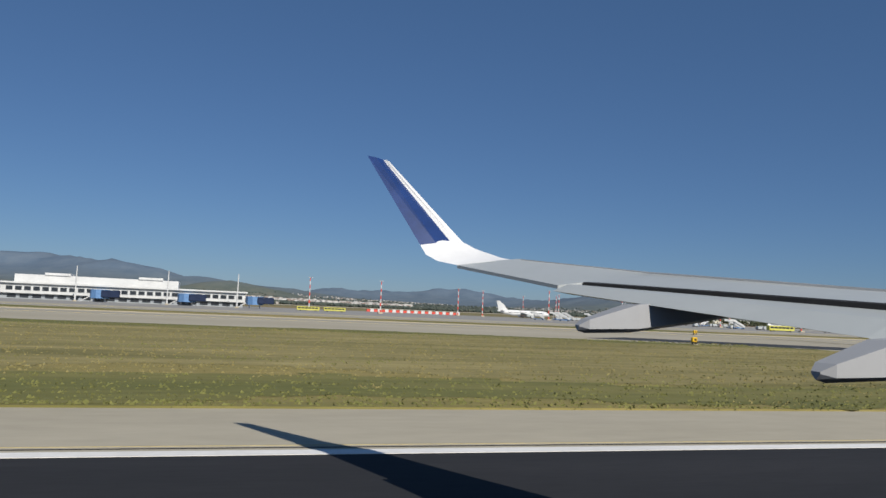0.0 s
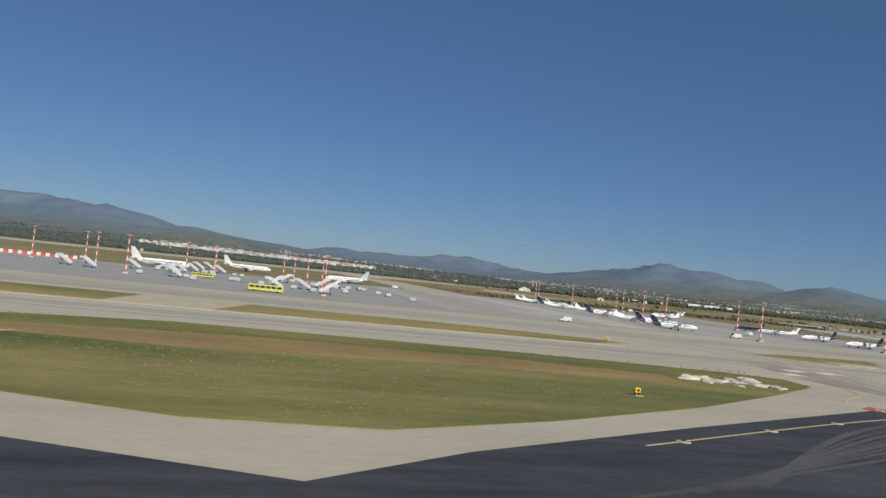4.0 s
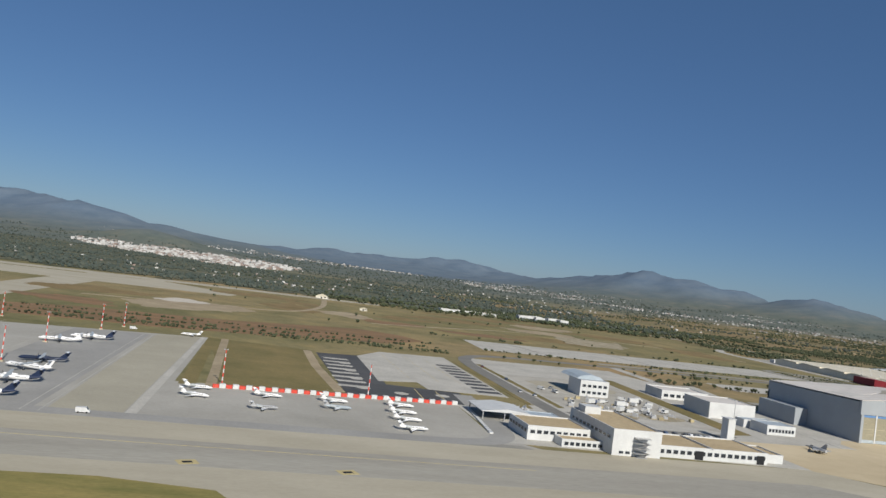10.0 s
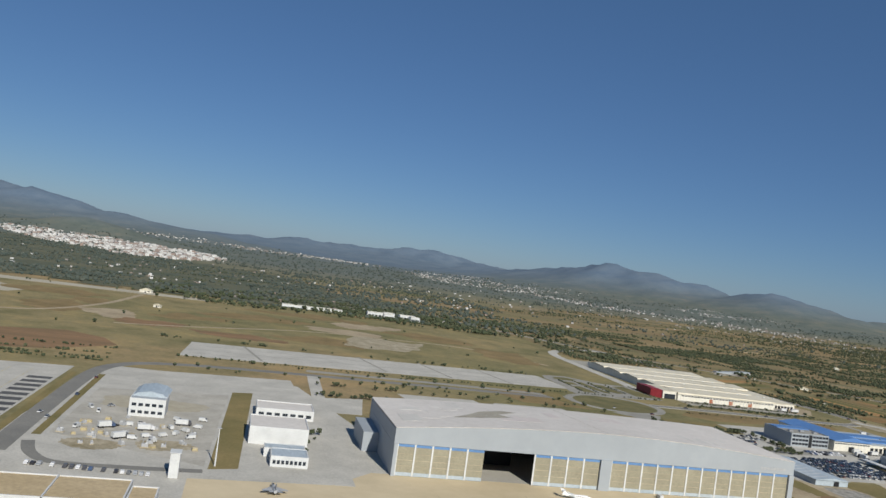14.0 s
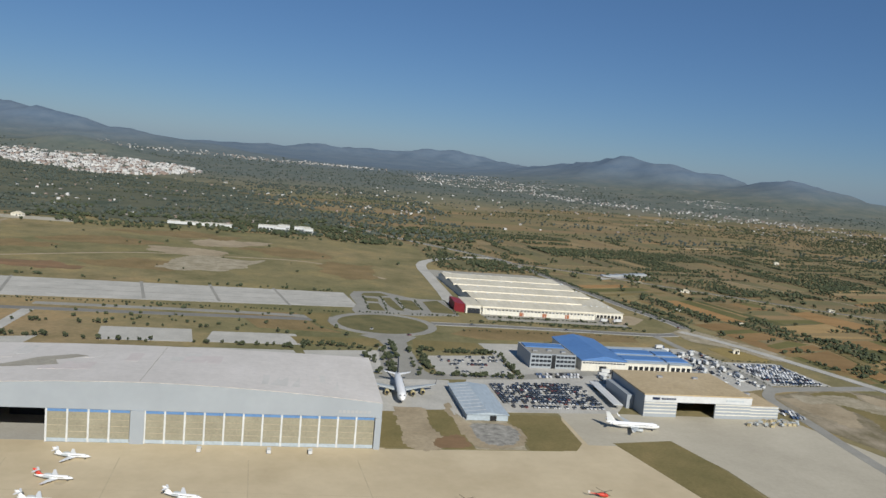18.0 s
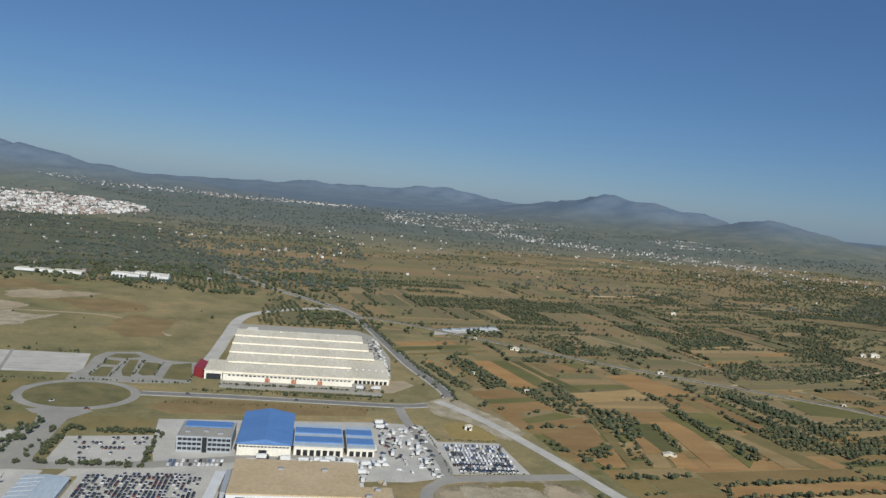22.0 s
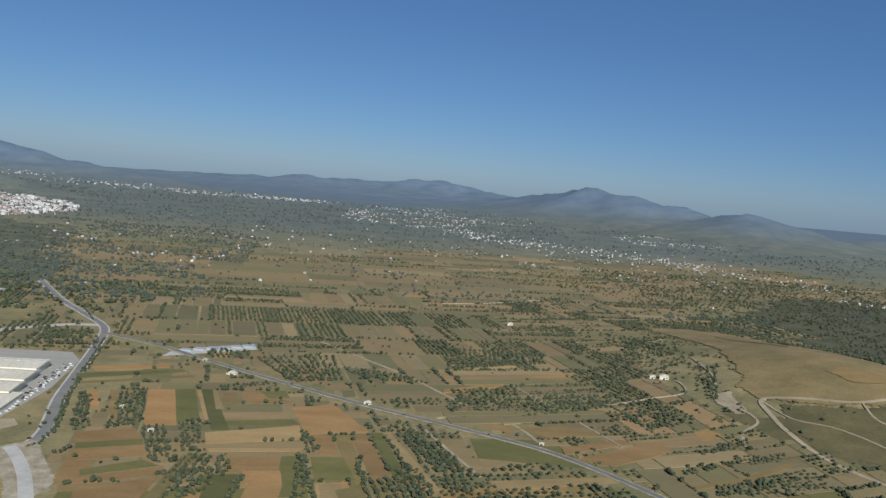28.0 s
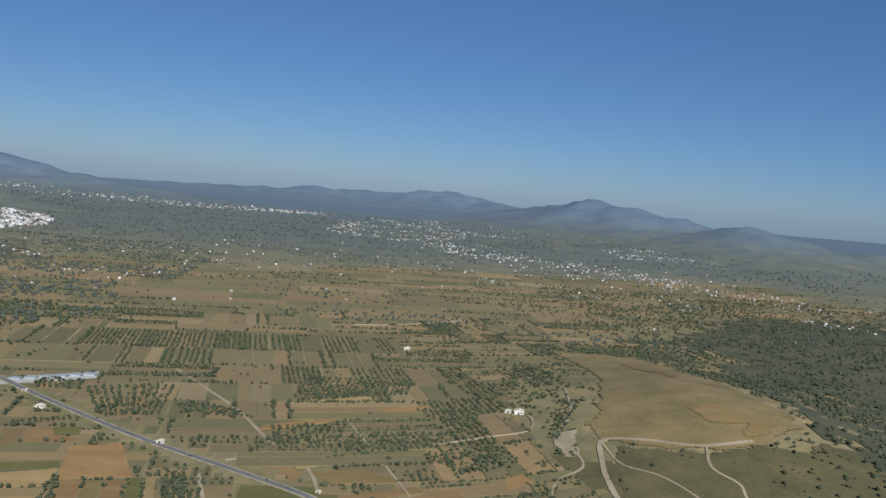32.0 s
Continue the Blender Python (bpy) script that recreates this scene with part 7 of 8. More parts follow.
def mound_patch(name, rim, m, label, lift, seed, cell=2.0):
    """A sheet with a ragged edge that lies on the swelling ground."""
    rim = curve_line(rim + rim[:1], 6)[:-1]
    x0, y0 = min(p[0] for p in rim) - 4, min(p[1] for p in rim) - 4
    nx, ny = int((max(p[0] for p in rim) + 4 - x0) / cell), int((max(p[1] for p in rim) + 4 - y0) / cell)
    bm, grid = bmesh.new(), {}

    def corner(i, j):
        if (i, j) not in grid:
            x, y = x0 + i * cell, y0 + j * cell
            grid[i, j] = bm.verts.new((x + 0.6 * cell * noise.noise((i * 0.9, j * 0.9, seed)), y + 0.6 * cell * noise.noise((i * 0.9, j * 0.9, seed + 5)), height(x, y) + lift))
        return grid[i, j]

    for i in range(nx):
        for j in range(ny):
            x, y = x0 + (i + 0.5) * cell, y0 + (j + 0.5) * cell
            if inside(x + 5 * cell * noise.noise((x / 14, y / 14, seed)) * 0.6, y + 5 * cell * noise.noise((x / 14, y / 14, seed + 3)), rim):
                bm.faces.new((corner(i, j), corner(i + 1, j), corner(i + 1, j + 1), corner(i, j + 1)))
    ob = link_mesh(name, bm, m)
    ob.data.shade_smooth()
    return tagged(ob, label, "field", "", "structure")


M["meadow"] = surface("tawny_meadow", (0.15, 0.125, 0.05), (0.285, 0.20, 0.088), 0.03, 0.5, 0.95)
mound_patch("bare_patch", [(512, 531), (516, 553), (553, 544), (561, 527), (540, 514)], M["soil"], "pale bare earth in the dry field", 0.052, 41, 1.5)
mound_patch("bare_patch", [(530, 464), (543, 516), (574, 510), (587, 514), (571, 468), (544, 456)], M["stony"], "stony bare earth in the dry field", 0.053, 42, 1.5)
mound_patch("dirt_verge", [(792, 362), (803, 369), (813, 352), (826, 323), (816, 312), (806, 330), (790, 344)], M["stony"], "pale dirt verge along the concrete track", 0.12, 43, 1.0)
mound_patch("bare_patch", [(781, 254), (799, 252), (798, 234), (787, 227)], M["soil"], "pale earth on the rough building ground", 0.05, 44, 1.0)
mound_patch("bare_patch", [(824, 263), (831, 240), (825, 236), (818, 256)], M["soil"], "pale earth on the rough building ground", 0.051, 45, 1.0)
mound_patch("rough_grass", [(798, 262), (816, 266), (814, 244), (806, 222), (796, 214), (802, 240)], M["lawn"], "rough grass on the building ground", 0.052, 46, 1.0)
mound_patch("bare_patch", [(637.6, 231), (645.6, 231.5), (646.4, 215), (648, 199.6), (638.4, 199.6), (638.9, 214)], M["soil"], "ragged pale earth track through the grass", 0.0565, 51, 0.8)
mound_patch("bare_patch", [(653.4, 236), (656.2, 236), (656.8, 222), (670, 221.4), (672.6, 213), (670.6, 200), (656, 200), (654.6, 212)], M["soil"], "pale rubble-strewn earth before the shed", 0.058, 52, 0.8)
mound_patch("rubble_patch", [(658.6, 219.5), (669.4, 219), (671, 210), (668, 202.5), (660.5, 203), (657.8, 211)], M["rubble"], "grey broken rubble spread over bare earth", 0.066, 53, 0.7)
mound_patch("bare_patch", [(646, 206), (653, 209), (655, 203), (650, 200.2), (646, 200.4)], M["redsoil"], "reddish bare earth in the grass", 0.0585, 54, 0.8)
mound_patch("bare_patch", [(789, 262), (812, 258), (826, 240), (818, 236), (800, 250), (788, 252)], M["stony"], "pale wheel-worn earth on the rough ground", 0.0545, 55, 1.0)
for k_, (x, y) in enumerate(((438.5, 207), (455.5, 210))):
    mound_patch("gravel_ring", [(x + 7.2 * math.cos(q), y + 6.2 * math.sin(q)) for q in [i * math.tau / 12 for i in range(12)]], M["stony"], "brownish gravel circle in the plant yard", 0.064 + 0.001 * k_, 60 + k_, 0.8)
mound_patch("gravel_patch", [(431, 262), (440, 268), (462, 262), (460, 252), (444, 250), (433, 252)], M["tyre"], "stained worn concrete in the plant yard", 0.0655, 63, 0.8)
# shade below the trees is put into this dark floor colour
M["woodfloor"] = surface("shade_painted_wood_floor", (0.05, 0.058, 0.03), (0.115, 0.105, 0.055), 0.02, 0.3, 0.95)
mound_patch("wood_floor", [(1292, 250), (1290, 420), (1300, 600), (1310, 760), (1400, 900), (1560, 1050), (1950, 1020), (2000, 600), (1900, 300), (1600, 200)], M["woodfloor"], "leafy ground under the scrub wood with tree shade in its colour", 0.3, 11, 12.0)
# dark green sheet laid under the tree belt to deepen its tone
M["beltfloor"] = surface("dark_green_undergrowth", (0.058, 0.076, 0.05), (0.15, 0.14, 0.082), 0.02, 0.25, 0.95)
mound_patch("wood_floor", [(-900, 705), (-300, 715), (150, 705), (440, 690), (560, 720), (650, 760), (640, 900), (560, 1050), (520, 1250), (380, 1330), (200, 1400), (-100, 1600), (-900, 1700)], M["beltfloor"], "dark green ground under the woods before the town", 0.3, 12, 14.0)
M["scrubgreen"] = surface("dark_olive_grass", (0.08, 0.076, 0.032), (0.14, 0.115, 0.05), 0.05, 0.5, 0.95)
mound_patch("dry_meadow", MEADOW, M["meadow"], "dry tawny meadow on a low rise", 0.5, 1)
mound_patch("scrub_floor", [(1095, 240), (1085, 330), (1118, 425), (1150, 440), (1168, 420), (1240, 425), (1300, 430), (1300, 240)], M["scrubgreen"], "dull olive scrub on the lower slope", 0.3, 14, 3.0)
mound_patch("scrub_pasture", [(1170, 446), (1192, 435), (1212, 425), (1228, 423), (1240, 405), (1228, 385), (1207, 372), (1180, 368), (1163, 375), (1160, 410)], M["scrubgreen"], "dark olive pasture below the dry meadow", 0.45, 4)
mound_patch("bare_patch", [(1225, 484), (1239, 489), (1252, 480), (1253, 464), (1237, 456), (1227, 466)], M["tawny"], "bare earth scar on the dry meadow", 0.8, 2, 1.0)
mound_patch("bare_patch", [(1248, 466), (1262, 470), (1266, 460), (1252, 446), (1240, 440)], M["tawny"], "bare earth scar on the dry meadow", 0.82, 6, 1.0)
mound_patch("bare_patch", [(1245, 676), (1262, 642), (1258, 590), (1250, 568), (1248, 600), (1240, 640)], M["tawny"], "bare earth scar along the meadow's crest", 0.84, 7, 1.5)
mound_patch("bare_patch", [(1150, 474), (1158, 476), (1155, 455), (1152, 440), (1145, 439), (1141, 457)], M["soil"], "bare earth scar beside the dry meadow", 0.5, 3, 1.0)
for k_, (x, y, a, b, m_) in enumerate(((306, 440, 30, 34, "soil"), (298, 464, 12, 16, "rock"), (360, 510, 14, 34, "drysoil"), (392, 500, 16, 22, "soil"), (372, 560, 12, 22, "drysoil"), (420, 470, 26, 14, "redsoil"), (440, 520, 22, 16, "drysoil"), (480, 560, 34, 20, "drysoil"), (520, 470, 26, 18, "drysoil"), (470, 450, 22, 12, "redsoil"), (600, 560, 34, 22, "drysoil"), (640, 500, 22, 30, "drysoil"), (560, 590, 30, 20, "soil"), (250, 480, 30, 24, "drysoil"), (340, 600, 30, 22, "drysoil"), (520, 620, 40, 18, "drysoil"), (250, 400, 24, 14, "redsoil"))):
    mound_patch("bare_patch", [(x + a * math.cos(q) * (1 + 0.3 * math.sin(2 * q + k_)), y + b * math.sin(q) * (1 + 0.3 * math.cos(3 * q + k_))) for q in [i * math.tau / 9 for i in range(9)]], M[m_], "patch of bare earth in the dry scrub", 0.035 + 0.001 * k_, k_ + 20, 2.0)


def ground_track(pts, width, label, lift=0.55):
    """A track that follows the swelling ground."""
    left, right = ribbon(curve_line(pts, 10), width)
    bm = loft([[(r[0], r[1], height(*r) + lift), (l[0], l[1], height(*l) + lift), (l[0], l[1], height(*l) - 0.5), (r[0], r[1], height(*r) - 0.5)] for l, r in zip(left, right)])
    return tagged(link_mesh("earth_track", bm, M["soil"]), label, "track", "", "structure")


ground_track([(1240, 436), (1212, 434), (1190, 446), (1177, 453), (1169, 455), (1164, 449), (1160, 429), (1157, 409), (1157, 375), (1167, 347), (1182, 320)], 2.6, "pale winding earth track on the rise", 0.6)
ground_track([(1166, 451), (1168, 424), (1182, 407), (1191, 385), (1196, 360)], 1.1, "narrow pale path over the pasture")
ground_track([(1214, 433), (1208, 411), (1214, 394), (1212, 380), (1214, 350)], 1.3, "narrow pale path over the pasture")
ground_track([(1171, 558), (1162, 505), (1147, 471), (1143, 455), (1150, 441), (1149, 424), (1135, 412), (1127, 394)], 1.5, "dry pale stream bed in the scrub")
ground_track([(1030, 506), (1047, 451), (1058, 414), (1064, 394)], 1.0, "narrow pale farm path", 0.75)
ground_track([(1078, 462), (1108, 474), (1132, 480), (1138, 498), (1137, 508)], 1.1, "pale lane to the farmhouse", 0.75)
ground_track([(1023, 804), (1069, 822), (1142, 874)], 1.6, "pale wall-lined lane across the plain", 0.6)
for k_ in range(170):
    HEDGES.append((*(Vector((1160, 613)) + Vector((fr.gauss(0, 9), fr.gauss(0, 26)))), fr.uniform(0.8, 1.7)))
for k_ in range(60):
    HEDGES.append((fr.gauss(1152, 5), fr.uniform(470, 590), fr.uniform(0.7, 1.4)))

# ---- trees ----
def blob(seed, n=1):
    """One uneven leaf clump: vertices and faces."""
    bm = bmesh.new()
    bmesh.ops.create_icosphere(bm, subdivisions=n, radius=1.0)
    r = random.Random(seed)
    for v in bm.verts:
        v.co *= r.uniform(0.72, 1.25)
    vs = np.array([v.co[:] for v in bm.verts])
    bm.verts.index_update()
    fs = np.array([[v.index for v in f.verts] for f in bm.faces])
    bm.free()
    return vs, fs


BLOBS = [blob(i) for i in range(8)]


def scatter(name, places, mat, label, category):
    """Many small trees far off, each of a trunk and several leaf clumps, in one mesh."""
    V, F, off = [], [], 0
    r = np.random.RandomState(3)
    for x, y, z, s, clumps in places:
        for c in range(clumps):
            vs, fs = BLOBS[r.randint(8)]
            sc = s * (1.0 if clumps == 1 else r.uniform(0.5, 0.75))
            o = np.array([0, 0, 0]) if c == 0 else np.array([r.uniform(-0.6, 0.6), r.uniform(-0.6, 0.6), r.uniform(-0.15, 0.35)]) * s
            V.append(vs * sc * np.array([1, 1, 0.85]) + o + np.array([x, y, z + s * 0.75]))
            F.append(fs + off)
            off += len(vs)
    V, F = np.concatenate(V), np.concatenate(F)
    me = bpy.data.meshes.new(name)
    me.from_pydata(V.tolist(), [], F.tolist())
    me.materials.append(M[mat])
    return tagged(new(name, me), label, category, "", "stuff")


GROVES = (
    [
        ([(838, 396), (849, 397), (860, 357), (852, 353)], 2.2),
        ([(798, 446), (800, 445), (819, 391), (816, 390)], 2.4),
        ([(823, 451), (828, 453), (840, 394), (834, 393)], 2.6),
        ([(854, 403), (863, 408), (869, 376), (862, 365)], 2.5),
        ([(823, 391), (830, 408), (835, 395), (826, 389)], 2.2),
        ([(910, 396), (913, 396), (919, 369), (914, 368)], 2.2),
        ([(912, 366), (915, 366), (919, 323), (914, 322)], 2.4),
        ([(935, 366), (938, 366), (942, 325), (938, 325)], 2.4),
        ([(955, 402), (966, 404), (973, 364), (971, 350)], 2.9),
        ([(951, 358), (955, 349), (963, 326), (949, 325)], 2.6),
    ],
    [
        ([(861, 465), (890, 482), (895, 477), (863, 458)], 2.6),
        ([(868, 368), (878, 363), (872, 322), (865, 324)], 3.0),
        ([(881, 361), (887, 347), (878, 319), (869, 318)], 3.2),
        ([(871, 537), (923, 554), (929, 491), (900, 481)], 3.2),
        ([(842, 542), (869, 553), (870, 529), (846, 529)], 3.2),
        ([(929, 519), (961, 512), (982, 495), (938, 496)], 3.2),
        ([(990, 483), (1033, 494), (1029, 462), (994, 457)], 3.6),
        ([(1035, 479), (1098, 485), (1065, 452), (1023, 435)], 3.4),
        ([(1071, 447), (1109, 465), (1123, 436), (1091, 419)], 3.2),
        ([(1089, 524), (1114, 529), (1105, 501), (1084, 499)], 2.4),
    ],
    [
        ([(1000, 598), (1073, 590), (1068, 561), (995, 534)], 3.4),
        ([(1119, 382), (1143, 384), (1135, 374), (1115, 371)], 2.2),
        ([(1090, 348), (1143, 366), (1142, 344), (1085, 337)], 2.6),
        ([(1164, 535), (1175, 528), (1145, 461), (1139, 466)], 2.6),
        ([(1081, 364), (1118, 381), (1117, 375), (1081, 359)], 3.0),
        ([(1100, 387), (1132, 403), (1131, 396), (1099, 382)], 3.0),
        ([(974, 376), (979, 370), (981, 328), (970, 340)], 3.0),
        ([(910, 368), (915, 360), (924, 297), (911, 296)], 3.0),
        ([(936, 363), (939, 343), (939, 337), (935, 352)], 2.4),
        ([(954, 361), (961, 355), (973, 301), (963, 294)], 2.6),
    ],
    [
        ([(953, 401), (964, 403), (983, 356), (971, 359)], 3.0),
        ([(872, 363), (874, 363), (864, 292), (861, 292)], 2.2),
        ([(878, 363), (883, 364), (867, 286), (864, 286)], 2.4),
        ([(865, 361), (868, 362), (864, 330), (861, 330)], 2.2),
        ([(840, 296), (855, 301), (855, 294), (841, 290)], 2.2),
        ([(798, 440), (805, 435), (817, 387), (811, 384)], 2.6),
        ([(816, 443), (827, 449), (836, 397), (825, 388)], 2.6),
        ([(890, 341), (892, 341), (889, 309), (886, 304)], 2.2),
    ],
)
# orchards and hedgerows: rows along the longer side of a four-cornered plot
for plots in GROVES:
    for q, gap in plots:
        a, b, c, d = (Vector(p) for p in q)
        if (b - a).length + (c - d).length < (d - a).length + (c - b).length:
            a, b, c, d = d, a, b, c
        k = max(1, round(((d - a).length + (c - b).length) / 2 / (gap * 1.15)))
        for i in range(k):
            f = (i + 0.5) / k
            p0, p1 = a.lerp(d, f), b.lerp(c, f)
            n = max(2, int((p1 - p0).length / gap))
            for j in range(n):
                if fr.random() < 0.86:
                    p = p0.lerp(p1, (j + 0.5) / n)
                    HEDGES.append((p.x + fr.gauss(0, 0.35), p.y + fr.gauss(0, 0.35), fr.uniform(0.75, 1.35) * min(1.25, gap / 2.5)))
AVENUE = [(797, 357), (806, 367), (805.5, 384), (795.5, 425), (785.5, 485), (773, 566), (740, 640), (704, 715)]
for a, b in zip(AVENUE, AVENUE[1:]):
    tree_row(a, b, 1.3, (0.5, 1.0), 0.85, 0.5)
tree_row((702, 363.5), (771, 363.2), 0.8, (0.5, 0.8), 0.95, 0.25)
tree_row((700, 373), (768, 373), 1.1, (0.4, 0.7), 0.9, 0.3)
for a_, b_ in (((806, 368), (806.5, 381)), ((806.5, 381), (801.5, 405)), ((801.5, 405), (795, 434)), ((795, 434), (787.5, 484)), ((787.5, 484), (779, 540))):
    tree_row(a_, b_, 1.3, (0.5, 1.1), 0.85, 0.8)
for a_, b_ in (((642, 374), (642, 408)), ((651, 374), (651, 410)), ((660, 378), (659, 408)), ((669, 380), (668, 406)), ((685, 372), (685, 410)), ((636, 368), (684, 370))):
    tree_row(a_, b_, 1.8, (0.4, 0.8), 0.8, 0.4)
for a_, b_ in (((784.6, 322), (786.2, 300)), ((786.2, 300), (787.4, 270)), ((790, 271.5), (814, 273)), ((787, 307), (812, 308))):
    tree_row(a_, b_, 1.2, (0.25, 0.55), 0.8, 0.3)
tree_row((688, 361), (775, 359), 1.6, (0.35, 0.6), 0.7, 0.4)
tree_row((674, 340), (770, 343), 1.8, (0.3, 0.6), 0.7, 1.5)
tree_row((447, 359.5), (630, 366), 1.6, (0.4, 0.8), 0.8, 0.5)
for k_ in range(130):
    HEDGES.append((fr.uniform(728, 764), fr.uniform(541, 592), fr.uniform(0.8, 1.7)))
tree_row((712, 530), (764, 533), 1.6, (0.6, 1.2), 0.8, 2)
vr = random.Random(21)
near_trees, far_trees = [(x, y, height(x, y) if x > 1000 else 0, s_, 2) for x, y, s_ in HEDGES if not on_road(x, y)], []
# scattered trees and copses
for i in range(5200):
    x, y = vr.uniform(300, 1900), 320 + 900 * vr.random() ** 1.2
    if not free_ground(x, y) or on_road(x, y) or near_meadow(x, y, 1.02) or in_named(x, y):
        continue
    g = noise.noise((x / 110, y / 45, 3.1)) + 0.4 * noise.noise((x / 30, y / 22, 6.1))
    if x < 700 and y < 660:
        if vr.random() > 0.06:
            continue
    elif g < 0.12 and vr.random() < 0.85:
        continue
    near_trees.append((x, y, height(x, y) if (x > 1000 or y > 1150) else 0, vr.uniform(0.6, 1.7), 2))
# scrub wood on the slopes round the meadow and beyond it
for i in range(17000):
    x, y = vr.uniform(1090, 1950), vr.uniform(250, 1250)
    g = noise.noise((x / 70, y / 60, 5.7)) + 0.5 * noise.noise((x / 20, y / 20, 1.1)) + (0.42 if x > 1285 else -0.05)
    if g < 0.1 or near_meadow(x, y, 1.02) or on_road(x, y) or in_named(x, y):
        continue
    near_trees.append((x, y, height(x, y), vr.uniform(0.8, 2.1 if x > 1285 else 1.6), 2))
for k in range(520):
    x = vr.uniform(235, 420)
    near_trees.append((x, vr.choice((318, 324, 336, 352)) + 0.06 * (x - 240) + vr.uniform(-1, 1), 0, vr.uniform(0.3, 0.8), 1))
# dark woods at the plain's edge
for i in range(2200):
    x, y = vr.uniform(380, 770), vr.uniform(640, 800)
    if noise.noise((x / 30, y / 30, 8.0)) > 0.05 and not on_road(x, y):
        near_trees.append((x, y, 0, vr.uniform(1.1, 2.6), 2))
for i in range(21000):
    y = 780 + 1900 * vr.random() ** 1.3
    x = 400 + (vr.random() - 0.46) * (1500 + 1.35 * y)
    if noise.noise((x / 190, y / 80, 1.7)) + 0.4 * noise.noise((x / 50, y / 30, 4.2)) > (0.22 if x > 700 and y < 1250 else 0.08 if x > 450 and y < 1380 else -0.05 if y < 1380 else -0.12) and height(x, y) < 24:
        far_trees.append((x, y, height(x, y), vr.uniform(0.8, 1.9) * (1 + max(0, y - 1300) / 2800), 1))
# unbroken woods between the plain and the town
for i in range(19000):
    y = 670 + 760 * vr.random() ** 1.15
    x = vr.uniform(-900, 800)
    if noise.noise((x / 120, y / 60, 6.6)) + 0.5 * noise.noise((x / 35, y / 25, 2.2)) > -0.04 and not on_road(x, y) and (x < 640 or y > 700) and not (y < 700 and x < 450):
        far_trees.append((x, y, height(x, y), vr.uniform(0.9, 2.1), 1))
scatter("orchard_trees", near_trees, "leaf", "rows of grey-green olive trees and scrub over the plain", "trees")
scatter("far_woods", far_trees, "hazedleaf", "dark scattered trees covering the far plain", "trees")


def tree(at, s, seed):
    e = thing("tree", "dark green bushy tree with an uneven crown", "tree", "trees round the car parks", at)
    part("trunk", loft([[(r * math.cos(q * math.tau / 6) + lean, r * math.sin(q * math.tau / 6), z) for q in range(6)] for r, z, lean in ((0.16 * s, -0.1, 0), (0.11 * s, 0.8 * s, 0.05 * s), (0.05 * s, 1.6 * s, 0.12 * s))]), M["bark"], e)
    bm = bmesh.new()
    r = random.Random(seed)
    for i in range(16):
        m = Matrix.Translation((r.uniform(-0.85, 0.85) * s, r.uniform(-0.85, 0.85) * s, r.uniform(0.9, 2.1) * s)) @ Matrix.Diagonal((*[r.uniform(0.32, 0.6) * s] * 2, r.uniform(0.28, 0.5) * s, 1))
        q = bmesh.ops.create_icosphere(bm, subdivisions=1, radius=1.0, matrix=m)
        for v in q["verts"]:
            v.co += Vector((r.uniform(-1, 1), r.uniform(-1, 1), r.uniform(-1, 1))) * 0.12 * s
    part("crown", bm, M["leaf"], e)
    return e


kinds = [tree(pose(645, 288 + 6 * i, 0.05), 1.2, 40 + i) for i in range(4)]
spots = []
for i in range(70):
    spots.append((vr.uniform(500, 640), vr.choice((298, 321, 297)) + vr.uniform(-1.5, 1.5)))
for i in range(26):
    spots.append((vr.choice((651, 655, 637, 634)) + vr.uniform(-1, 1), vr.uniform(266, 302)))
for i in range(30):
    spots.append((vr.uniform(660, 690), vr.choice((267, 300)) + vr.uniform(-1.2, 1.2)))
for i in range(90):
    spots.append((vr.uniform(445, 640), vr.uniform(328, 360)))
for i in range(40):
    spots.append((vr.uniform(430, 640), 419 + vr.uniform(-1.5, 1.5)))
for i in range(36):
    spots.append((vr.uniform(690, 780), vr.choice((345, 359, 372)) + vr.uniform(-1, 1)))
for i in range(24):
    spots.append((vr.uniform(772, 812), vr.uniform(385, 480)))
for i in range(150):
    spots.append(vr.choice(((vr.uniform(608, 640), 302 + vr.gauss(0, 1)), (642 + vr.gauss(0, 0.8), vr.uniform(268, 302)), (655.5 + vr.gauss(0, 1.0), vr.uniform(268, 300)), (vr.uniform(656, 686), 301 + vr.gauss(0, 0.8)), (687 + vr.gauss(0, 0.7), vr.uniform(270, 300)), (vr.uniform(656, 688), 267.5 + vr.gauss(0, 0.6)))))
for i in range(10):
    spots.append((vr.uniform(485, 497), vr.uniform(196, 240)))
spots.sort(key=lambda p: p[1])
extra_trees = []
for i, (x, y) in enumerate(spots):
    if abs(y - 347) < 4.5 and x > 440 or 626 < x < 672 and 325 < y < 369:
        continue
    if i > 285:
        extra_trees.append((x, y, 0.05, vr.uniform(0.5, 1.1), 5))
        continue
    t_ = copy_thing(kinds[i % 4], pose(x, y, 0.02, 0, 0, vr.uniform(0, 360)))
    sc_ = vr.uniform(0.35, 0.8)
    t_.scale = (sc_, sc_, sc_ * vr.uniform(0.85, 1.15))

scatter("roadside_trees", extra_trees, "leaf", "dark bushy trees along the farther roads", "trees")

